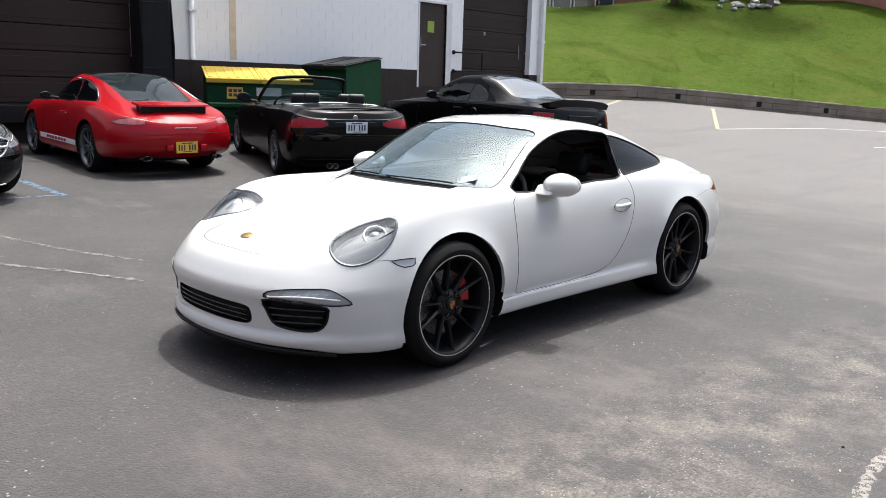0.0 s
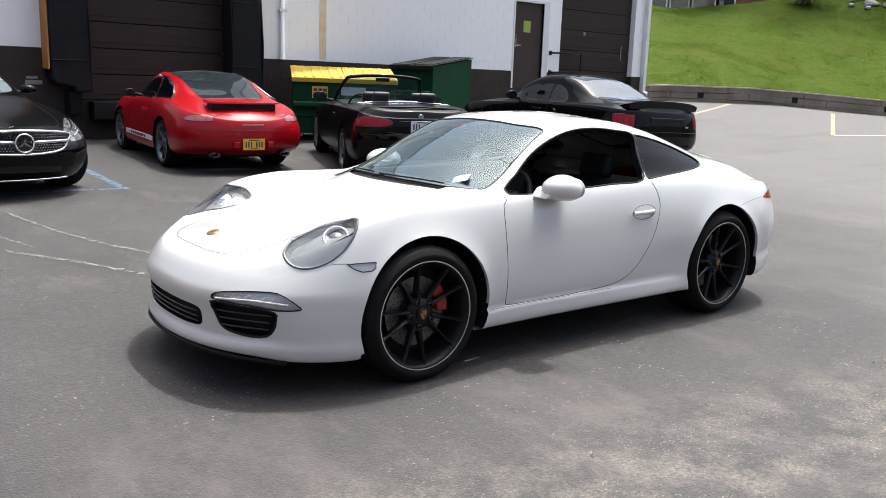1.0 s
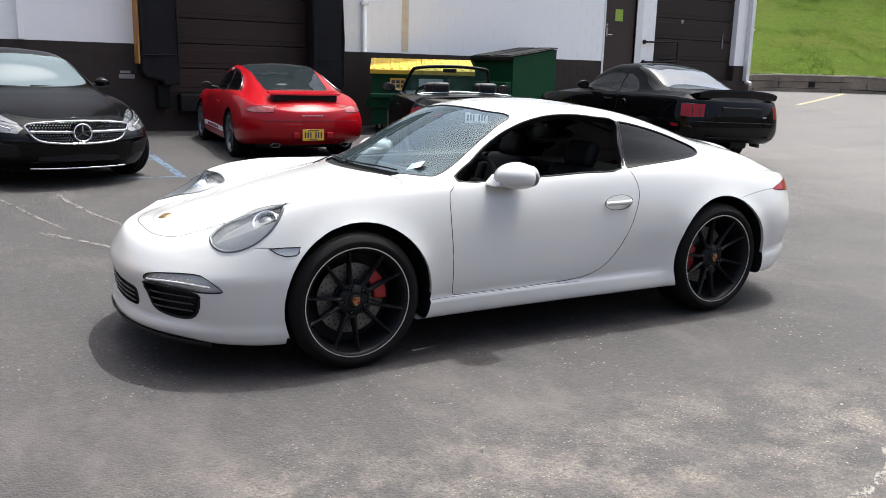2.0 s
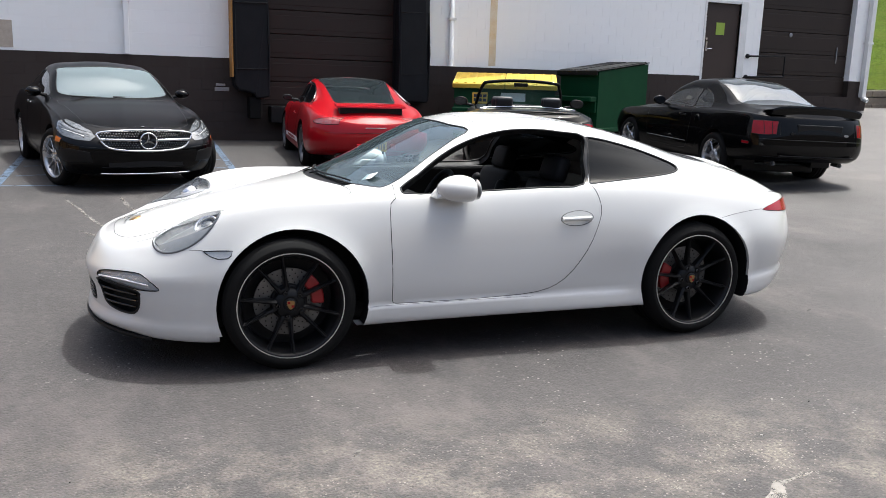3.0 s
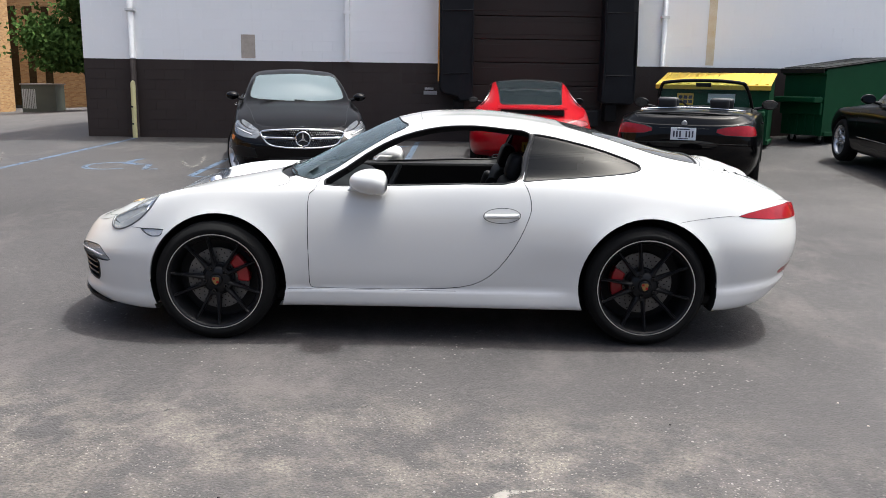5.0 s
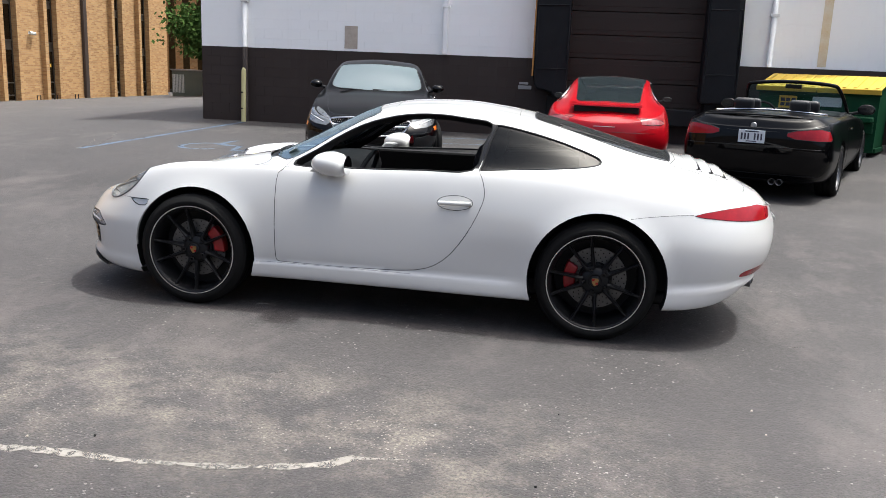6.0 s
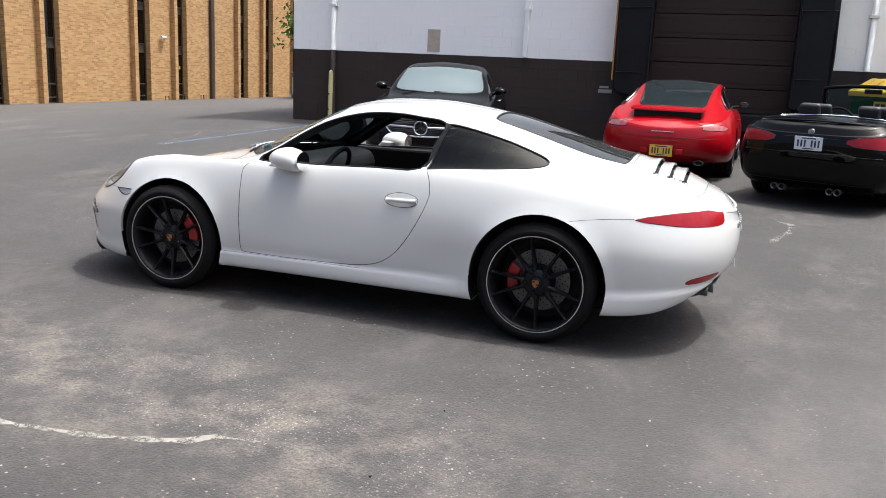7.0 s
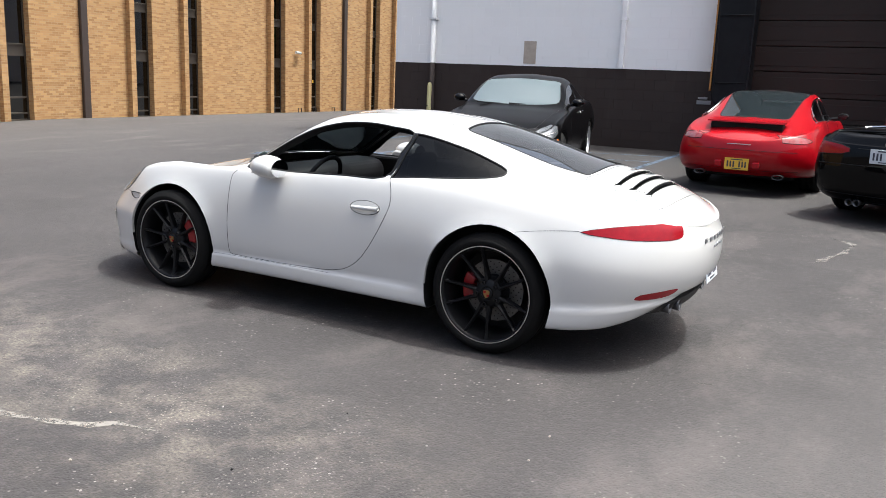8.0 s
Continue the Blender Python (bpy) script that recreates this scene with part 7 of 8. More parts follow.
def black_muscle_coupe():
    rows = [
        (0.10, 4.56, C((0, .72), (.8, .82), (2, .82), (3.6, .84), (4.65, .80)), C((.1, .22), (.8, .20), (2, .21), (3.5, .26), (3.9, .32), (4.65, .40))),
        (0.03, 4.63, C((0, .80), (.8, .88), (2, .87), (3.0, .88), (3.6, .905), (4.65, .87)), C((0, .34), (2, .35), (3.6, .38), (4.65, .47))),
        (0.0, 4.65, C((0, .84), (.8, .91), (2, .89), (3.0, .90), (3.6, .928), (4.65, .90)), C((0, .52), (1, .58), (3, .62), (4.65, .58))),
        (0.05, 4.58, C((0, .76), (.8, .85), (2, .85), (3.0, .855), (3.6, .86), (4.65, .84)), C((.05, .66), (.5, .76), (1, .83), (2, .885), (3, .925), (3.6, .965), (4.2, .985), (4.58, .965))),
        (0.12, 4.52, C((.1, .58), (.8, .66), (1.5, .72), (1.8, .70), (2.3, .60), (2.7, .575), (3.1, .575), (3.5, .60), (3.8, .65), (4.5, .70)), C((.12, .70), (.6, .80), (1.2, .89), (1.55, .93), (1.75, 1.0), (2.1, 1.25), (2.4, 1.345), (2.8, 1.37), (3.1, 1.33), (3.4, 1.22), (3.7, 1.10), (4.0, 1.055), (4.52, 1.045))),
        (0.14, 4.50, None, C((.14, .73), (.6, .85), (1.2, .94), (1.45, .965), (1.65, 1.03), (2.0, 1.27), (2.3, 1.40), (2.65, 1.435), (3.0, 1.40), (3.3, 1.30), (3.6, 1.16), (3.8, 1.11), (4.1, 1.075), (4.5, 1.065))),
    ]
    hubs = (0.95, 3.52)
    side = [("door_window", [(1.72, .95), (1.9, 1.07), (2.15, 1.19), (2.4, 1.235), (2.72, 1.24), (2.72, 1.1), (2.72, .965), (2.2, .95)], GLASS_DARK),
            ("quarter_window", [(2.76, .97), (2.76, 1.235), (2.95, 1.21), (3.12, 1.12), (3.2, 1.0), (3.0, .975)], GLASS_DARK)]
    lens = [("tail_lamp", TAIL_RED, (0.80, 0.60), [(1.90, .735), (1.90, .905), (2.05, .915), (2.22, .915), (2.22, .745), (2.05, .73)], "red three-bar tail lamp"),
            ("side_marker", TAIL_RED, "side", [(4.2, .62), (4.34, .62), (4.34, .585), (4.2, .585)], "")]
    car = parked("muscle_car", rows, ((0.70, 2.5), (0.42, 3.0)), PAINT_BLACK, hubs, ((.325, .33), (.375, .38)), side,
                 [(1.48, 0), (1.52, -.35), (1.66, -.64), (1.85, -.66), (2.2, -.575), (2.32, -.54), (2.26, -.3), (2.24, 0)],
                 [(2.80, 0), (2.83, -.37), (2.90, -.545), (3.3, -.585), (3.72, -.635), (3.85, -.42), (3.88, 0)],
                 [[(1.55, .85), (1.58, .36), (1.9, .33), (2.6, .33), (2.78, .40), (2.82, .65), (2.80, .93), (2.5, 1.0), (1.7, 1.0)]], lens,
                 [("boot_lid", PAINT_BLACK, [(3.86, 0), (3.86, -.5), (3.9, -.66), (4.2, -.70), (4.44, -.68), (4.47, 0)], 0.0, False, ""),
                  ("bonnet", PAINT_BLACK, [(.25, 0), (.3, -.42), (.6, -.58), (1.1, -.66), (1.45, -.68), (1.46, -.3), (1.44, 0)], 0.0, False, "")],
                 ((0.785, 0.79), (0.325, 0.33), (0.225, 0.227), (0.22, 0.25), 5, WHEEL_SILVER, WHEEL_SILVER, WHEEL_SILVER, None, 'star', 0.0), glass_rw=GLASS_SKY,
                 creases=[(1, .68, .84, 0.01, 0.006, BLACK_TRIM), (1, .44, .80, 0.0, 0.006, BLACK_TRIM)],
                 ribs=[(.60, .745, .905, .007), (.70, .745, .905, .007), (.79, .745, .90, .007)])
    # boot spoiler on its ends
    bm = bmesh.new()
    prev = None
    for t in np.linspace(-1, 1, 25):
        y = 0.72 * t
        drop = 0.03 * t * t + 0.03 * t ** 8
        x0 = 4.24 - 0.04 * t * t
        q = [bm.verts.new(p) for p in ((x0, y, 1.065 - drop), (x0 + 0.18, y, 1.115 - drop), (x0 + 0.31, y, 1.135 - drop), (x0 + 0.315, y, 1.112 - drop), (x0 + 0.29, y, 1.00), (x0, y, 1.02))]
        if prev:
            for a in range(6):
                bm.faces.new((prev[a], prev[(a + 1) % 6], q[(a + 1) % 6], q[a]))
        else:
            bm.faces.new(q)
        prev = q
    bm.faces.new(prev[::-1])
    bmesh.ops.recalc_face_normals(bm, faces=bm.faces[:])
    part("boot_spoiler", bm, PAINT_BLACK, car, "broad black boot spoiler")
    new_box("tail_panel", (4.59, -.36, .73), (4.615, .36, .89), BLACK_TRIM, car, 0.01, "dark recessed plate panel")
    for s in (-1, 1):
        door_mirror(car, 1.98, 0.96, 1.01, PAINT_BLACK, s, (0.10, 0.10, 0.07))
        grip(car, 2.60, .885, .84, s, PAINT_BLACK)
        bm = bmesh.new()
        lathe(bm, [(0.026, 0), (0.026, 0.006), (0.0001, 0.008)], 18, Matrix.Translation((4.612, s * 0.43, .765)) @ Matrix.Rotation(radians(-90), 4, 'Z') @ Matrix.Diagonal((1.5, 1, .6, 1)))
        part("badge", bm, GREY_METAL if s > 0 else BLACK_TRIM, car)
        exhaust_pair(car, 4.44, s * .55, .34, 0.032, 0.001)
        # scoop behind the door
        bm = bmesh.new()
        prism(bm, rounded([(2.92, .62), (2.95, .86), (3.05, .84), (3.10, .70), (3.04, .60)], 2), 0.03, Matrix.Translation((0, .86 if s > 0 else -.89, 0)), 0.01)
        part("side_scoop", bm, PAINT_BLACK, car)
        bm = bmesh.new()
        tube(bm, [(1.62, s * .899, .44), (2.78, s * .902, .45)], 0.005, 5)
        part("side_crease", bm, GREY_METAL, car)
    steering_wheel(car, 2.18, -.37, .93)
    new_box("cabin", (1.6, -.66, .3), (3.6, .66, .88), LEATHER, car, 0.03)
    car_seat(car, 2.62, -.36, .5, LEATHER)
    car_seat(car, 2.62, .36, .5, LEATHER)
    new_box("bumper_groove", (4.60, -.6, .455), (4.637, .6, .47), BLACK_TRIM, car, 0.003)
    settle_car(car, 4.40, (8.02, 4.90), 5.0, hubs)
    return tagged(car, "black two-door muscle coupe with silver five-spoke wheels", "car", group="parked cars")


def black_sedan():
    rows = [
        (0.12, 4.80, C((0, .74), (.8, .83), (2, .84), (4.0, .85), (4.94, .78)), C((.1, .20), (.8, .19), (2, .20), (4.0, .22), (4.94, .3))),
        (0.02, 4.90, C((0, .84), (.8, .89), (2, .89), (4.0, .90), (4.94, .84)), C((0, .33), (2, .34), (4.94, .40))),
        (0.0, 4.94, C((0, .85), (.8, .925), (2, .92), (3.2, .925), (4.0, .94), (4.94, .88)), C((0, .52), (1, .60), (3, .66), (4.94, .62))),
        (0.10, 4.88, C((0, .78), (.6, .82), (1.2, .85), (2, .86), (3.2, .865), (4.0, .85), (4.94, .80)), C((.10, .63), (.4, .705), (.8, .825), (1.2, .885), (2, .94), (3, .98), (4.0, .99), (4.88, .88))),
        (0.16, 4.84, C((.1, .56), (.6, .62), (1.2, .68), (1.6, .735), (1.9, .71), (2.3, .635), (2.8, .60), (3.4, .585), (3.9, .60), (4.4, .62), (4.84, .60)), C((.16, .69), (.6, .805), (1.2, .915), (1.6, .98), (1.9, 1.11), (2.3, 1.30), (2.8, 1.375), (3.3, 1.33), (3.8, 1.19), (4.3, 1.02), (4.84, .93))),
        (0.18, 4.82, None, C((.18, .72), (.6, .835), (1.2, .945), (1.5, 1.0), (1.7, 1.09), (2.0, 1.27), (2.3, 1.385), (2.7, 1.445), (3.1, 1.43), (3.6, 1.31), (4.1, 1.13), (4.5, 1.03), (4.82, .97))),
    ]
    hubs = (0.88, 3.754)
    side = [("door_window", [(1.78, 1.01), (1.95, 1.10), (2.25, 1.23), (2.55, 1.29), (2.80, 1.30), (2.80, 1.15), (2.82, 1.02), (2.3, 1.01)], GLASS_DARK),
            ("rear_door_window", [(2.86, 1.02), (2.85, 1.30), (3.1, 1.28), (3.45, 1.20), (3.75, 1.09), (3.85, 1.04), (3.4, 1.03)], GLASS_DARK)]
    lens = [("headlamp", HEADLAMP, (-0.72, 0.69), [(.50, .635), (.60, .690), (.80, .752), (1.0, .795), (1.07, .775), (1.04, .69), (.90, .63), (.70, .595), (.53, .585)], "clear angular headlamp"),
            ("lamp_strip", LAMP_PALE, (-0.72, 0.69), [(.62, .640), (.80, .680), (.98, .712), (.98, .703), (.8, .671), (.62, .631)], "white lamp strip"),
            ("side_intake", BLACK_TRIM, (-0.72, 0.69), [(.50, .35), (.52, .46), (.75, .49), (.98, .46), (1.0, .39), (.85, .34)], "black side air intake"),
            ("side_marker", AMBER, "side", [(.40, .60), (.52, .62), (.53, .56), (.41, .55)], "amber side marker")]
    car = parked("sedan_car", rows, ((0.62, 2.5), (0.55, 2.6)), PAINT_BLACK, hubs, ((.34, .345), (.385, .385)), side,
                 [(1.52, 0), (1.56, -.35), (1.70, -.64), (1.9, -.67), (2.2, -.61), (2.38, -.57), (2.32, -.3), (2.30, 0)],
                 [(3.45, 0), (3.48, -.35), (3.55, -.53), (3.9, -.56), (4.25, -.57), (4.32, -.3), (4.33, 0)],
                 [[(1.62, .88), (1.62, .36), (2.0, .34), (2.75, .34), (2.84, .6), (2.84, 1.0), (2.6, 1.02), (1.75, 1.0)]], lens,
                 [("bonnet", PAINT_BLACK, [(.24, 0), (.27, -.38), (.42, -.58), (.8, -.64), (1.2, -.68), (1.5, -.72), (1.49, -.35), (1.46, 0)], 0.0, False, "")],
                 ((0.795, 0.80), (0.34, 0.345), (0.245, 0.247), (0.22, 0.25), 10, WHEEL_SILVER, WHEEL_SILVER, STICKER, None, 'pairs', 0.32), glass_ws=GLASS_HAZED,
                 creases=[(-1, .50, .80, -0.05, 0.004, BLACK_TRIM)])
    # grille: chrome surround, mesh studs, bar and star
    gr = empty("grille", Matrix.Translation((-0.032, 0, -0.055)))
    gr.parent = car

    def nose(y, z):
        return 0.02 + 0.36 * abs(y) ** 2.2 + 0.20 * max(0, z - 0.62)
    ringp = rounded([(-.52, .735), (-.30, .765), (0, .775), (.30, .765), (.52, .735), (.50, .66), (.42, .575), (.25, .545), (0, .535), (-.25, .545), (-.42, .575), (-.50, .66)], 4)
    bm = bmesh.new()
    tube(bm, [(nose(y, z) - 0.012, y, z) for y, z in ringp], 0.013, 7, True)
    part("grille_surround", bm, CHROME, gr, "chrome grille surround", smooth=True)
    bm = bmesh.new()
    c = bm.verts.new((nose(0, .66) + 0.015, 0, .66))
    vs = [bm.verts.new((nose(y, z) + 0.004, y, z)) for y, z in ringp]
    for k in range(len(vs)):
        bm.faces.new((c, vs[k], vs[(k + 1) % len(vs)]))
    part("grille_backing", bm, GLOSS_BLACK, gr)
    bm = bmesh.new()
    for i in range(-17, 18):
        for j in range(-4, 5):
            y, z = i * 0.029 + (0.0145 if j % 2 else 0), .655 + j * 0.026
            if inside((y, z), [(a * .96, .655 + (b - .655) * .94) for a, b in ringp]) and math.hypot(y, z - .655) > .11 and abs(z - .662) > .02:
                box(bm, (nose(y, z) - 0.014, y - .0055, z - .0055), (nose(y, z) + 0.004, y + .0055, z + .0055), 0, 1, None)
    ob = part("grille_studs", bm, CHROME, gr, "small chrome studs of the grille")
    ob["kind"] = "stuff"
    for s in (-1, 1):
        bm = bmesh.new()
        pts = [(nose(y, .66) - 0.02, s * y, .66 + 0.012 * (y - .1)) for y in np.linspace(.09, .50, 9)]
        tube(bm, pts, 0.017, 7)
        part("grille_bar", bm, WHEEL_SILVER, gr, "silver grille bar", smooth=True)
    bm = bmesh.new()
    sm = Matrix.Translation((0.0, 0, .655)) @ Matrix.Rotation(radians(90), 4, 'Z')
    lathe(bm, [(0.098, 0.015), (0.100, 0.035), (0.092, 0.042), (0.084, 0.035), (0.083, 0.015)], 32, sm)
    part("badge_ring", bm, CHROME, gr, "round chrome badge ring", smooth=True)
    bm = bmesh.new()
    for k in range(3):
        a = math.pi / 2 + 2 * math.pi * k / 3
        prism(bm, [(-.014, 0), (0, .088), (.014, 0)], 0.012, sm @ Matrix.Translation((0, .022, 0)) @ Matrix.Rotation(2 * math.pi * k / 3, 4, 'Y'))
    part("badge_spokes", bm, CHROME, gr)
    for s in (-1, 1):
        door_mirror(car, 1.92, 0.935, 1.055, PAINT_BLACK, s, (0.09, 0.095, 0.062))
        grip(car, 2.62, .905, .90, s, CHROME)
    bm = bmesh.new()
    prev = None
    for y in np.linspace(-.42, .42, 15):
        q = [bm.verts.new((nose(y, .5) - 0.012, y, z)) for z in (.30, .43)]
        if prev:
            bm.faces.new((prev[0], q[0], q[1], prev[1]))
        prev = q
    part("lower_intake", bm, BLACK_TRIM, car, "black lower air intake")
    bm = bmesh.new()
    tube(bm, [(nose(y, .5) + 0.01 + .10 * max(0, abs(y) - .6), y, .215 + .03 * max(0, abs(y) - .4)) for y in np.linspace(-.50, .50, 25)], 0.010, 6)
    part("chrome_lip", bm, CHROME, car, "bright trim along the lower bumper", smooth=True)
    bm = bmesh.new()
    lathe(bm, [(0.03, 0), (0.03, .004), (0.0001, .006)], 16, Matrix.Translation((.24, 0, .737)) @ Matrix.Rotation(radians(75), 4, 'X'))
    part("bonnet_badge", bm, CHROME, car)
    for y0, y1 in ((-.55, .05), (.0, .55)):
        bm = bmesh.new()
        tube(bm, [(1.53 + .12 * t * (1 if y0 < -.1 else .4), y0 + (y1 - y0) * (1 - t), 1.02 - .02 * t) for t in np.linspace(0, 1, 6)], 0.010, 6)
        part("wiper", bm, BLACK_TRIM, car)
    new_box("interior_mirror", (2.20, -.12, 1.24), (2.23, .12, 1.30), BLACK_TRIM, car, 0.012)
    bm = bmesh.new()
    prism(bm, rounded([(1.55, .70), (1.6, .94), (1.75, 1.0), (1.98, .99), (2.05, .9), (1.95, .7)], 3), 1.36, Matrix.Translation((0, -.68, 0)))
    part("dashboard", bm, LEATHER_GREY, car)
    new_box("cabin", (1.9, -.7, .3), (4.1, .7, .62), LEATHER, car, 0.03)
    steering_wheel(car, 2.22, -.38, .98)
    for y in (-.38, .38):
        car_seat(car, 2.75, y, .50, LEATHER_GREY)
    new_box("rear_bench", (3.5, -.65, .5), (3.75, .65, 1.08), LEATHER_GREY, car, 0.06)
    settle_car(car, 0.0, (-0.54, 6.09), 168.0, hubs)
    return tagged(car, "glossy black four-door sedan with chrome grille facing the lot", "car", group="parked cars")


red_targa()
black_convertible()
black_muscle_coupe()
black_sedan()

# ---- dumpsters ----
def dumpster(spot, turn, W, D, hf, hb, lid_mat, lid_label, label, open_gap=0.0):
    base = lot_height(*spot)
    du = empty("dumpster", Matrix.Translation((spot[0], spot[1], base)) @ Matrix.Rotation(radians(turn), 4, 'Z'))
    t = 0.03
    bm = bmesh.new()
    z0 = 0.16
    for x0 in (0, W - t):
        prism(bm, [(0.0, z0), (0.0, hf), (D, hb), (D, z0)], t, Matrix.Translation((x0, 0, 0)) @ Matrix.Rotation(radians(90), 4, 'Z') @ Matrix.Diagonal((1, -1, 1, 1)))
    box(bm, (t, 0, z0), (W - t, t, hf - 0.002))
    box(bm, (t, D - t, z0), (W - t, D, hb - 0.002))
    box(bm, (t, t, z0), (W - t, D - t, z0 + t))
    bmesh.ops.recalc_face_normals(bm, faces=bm.faces[:])
    part("body", bm, DUMP_GREEN, du, "dark green dented steel body")
    bm = bmesh.new()
    box(bm, (-0.03, -0.05, hf - 0.09), (W + 0.03, -0.003, hf - 0.03), 0.008, 1)
    part("front_rim", bm, DUMP_GREEN, du)
    bm = bmesh.new()
    box(bm, (-0.02, -0.24, hf * 0.56), (W * 0.98, -0.003, hf * 0.64), 0.02, 1)
    box(bm, (-0.02, -0.06, hf * 0.40), (W * 0.98, -0.003, hf * 0.56), 0.01, 1)
    part("front_ledge", bm, DUMP_GREEN, du)
    for x in (-0.10, W + 0.002):
        bm = bmesh.new()
        box(bm, (x, D * 0.12, hf * 0.42), (x + 0.10, D * 0.88, hf * 0.42 + 0.16), 0.01, 1)
        pk = part("lifting_sleeve", bm, DUMP_GREEN, du) if x < 0 else bm.free()
    for k in range(4):
        bm = bmesh.new()
        x = W * (0.2 + 0.2 * k)
        box(bm, (x - 0.025, -0.03, z0 + 0.02), (x + 0.025, -0.002, hf * 0.40), 0.006, 1)
        part("rib", bm, DUMP_GREEN, du)
    for y in (0.25,):
        bm = bmesh.new()
        box(bm, (W + 0.002, 0.04, z0), (W + 0.035, D - 0.04, z0 + 0.08), 0.008, 1)
        part("side_skid", bm, DUMP_GREEN, du)
    slope = math.atan2(hb - hf, D)
    ln = math.hypot(D, hb - hf) + 0.12
    for k in range(2):
        w = W / 2 + 0.03
        lm = Matrix.Translation((-0.03 + k * (w + 0.004), -0.11, hf - 0.035)) @ Matrix.Rotation(slope, 4, 'X')
        bm = bmesh.new()
        box(bm, (0, 0, 0.04), (w - 0.004, ln, 0.06), 0.008, 2, lm)
        box(bm, (0.0, -0.012, -0.03), (w - 0.004, 0.02, 0.06), 0.008, 1, lm)
        ld = part("lid", bm, lid_mat, du, lid_label)
        for j in range(6):
            bm = bmesh.new()
            x = 0.08 + (w - 0.16) * j / 5
            box(bm, (x - 0.03, 0.04, 0.058), (x + 0.03, ln - 0.06, 0.076), 0.008, 2, lm)
            part("lid_rib", bm, lid_mat, ld)
    for x in (0.15, W - 0.15):
        for y in (0.15, D - 0.15):
            cs = empty("caster")
            cs.parent = du
            bm = bmesh.new()
            lathe(bm, [(0.03, -0.022), (0.075, -0.022), (0.08, -0.012), (0.08, 0.012), (0.075, 0.022), (0.03, 0.022)], 20, Matrix.Translation((x, y, 0.08)) @ Matrix.Rotation(0.6, 4, 'Z'), closed=True)
            part("caster_wheel", bm, RUBBER, cs)
            bm = bmesh.new()
            box(bm, (x - 0.04, y - 0.035, 0.085), (x + 0.04, y + 0.035, 0.16), 0.006, 1)
            part("caster_fork", bm, GREY_METAL, cs)
    return tagged(du, label, "dumpster", group="dumpsters"), du


_, yellow_dumpster = dumpster((5.32, 11.38), -26, 1.98, 0.92, 1.20, 1.40, DUMP_YELLOW, "ribbed yellow plastic lid", "dark green steel dumpster with yellow lid beside the wall")
new_box("notice", (0.36, -0.010, 0.84), (0.66, -0.004, 1.06), PLATE_YELLOW, yellow_dumpster, 0.001, "yellow notice with dark bars")
new_box("notice", (0.92, -0.010, 0.90), (1.40, -0.004, 1.06), STICKER, yellow_dumpster, 0.001, "pale notice with dark bars")
bm = bmesh.new()
for k in range(2):
    for j in range(3):
        box(bm, (0.39 + 0.09 * j, -0.013, 0.88 + 0.08 * k), (0.46 + 0.09 * j, -0.0105, 0.94 + 0.08 * k))
part("notice_bars", bm, PLATE_INK, yellow_dumpster)
dumpster((7.80, 11.61), -65, 0.95, 1.85, 1.36, 1.58, DUMP_LID, "black warped plastic lid", "dark green steel dumpster with black lid on casters")

# ---- timber edging and grass bank ----
TA, TB = Vector((17.35, 13.35)), Vector((31.0, 3.85))
TD = (TB - TA).normalized()
TN = Vector((-TD.y, TD.x))


def bank_height(p):
    q = Vector(p) - TA
    s, u = q.dot(TD), q.dot(TN)
    foot = TA + TD * s
    z = lot_height(foot.x, foot.y) + 0.44
    rise = 0.262 * min(u, 14.5) + 0.02 * max(0, u - 14.5)
    z = z + rise + (0.09 * math.sin(s * 0.55 + 1) * math.sin(u * 0.5)) * min(1, u / 3)
    return z + 0.15 * min(max(0.0, s - 6), 14) * min(1, max(0.0, u) / 12) ** 1.5


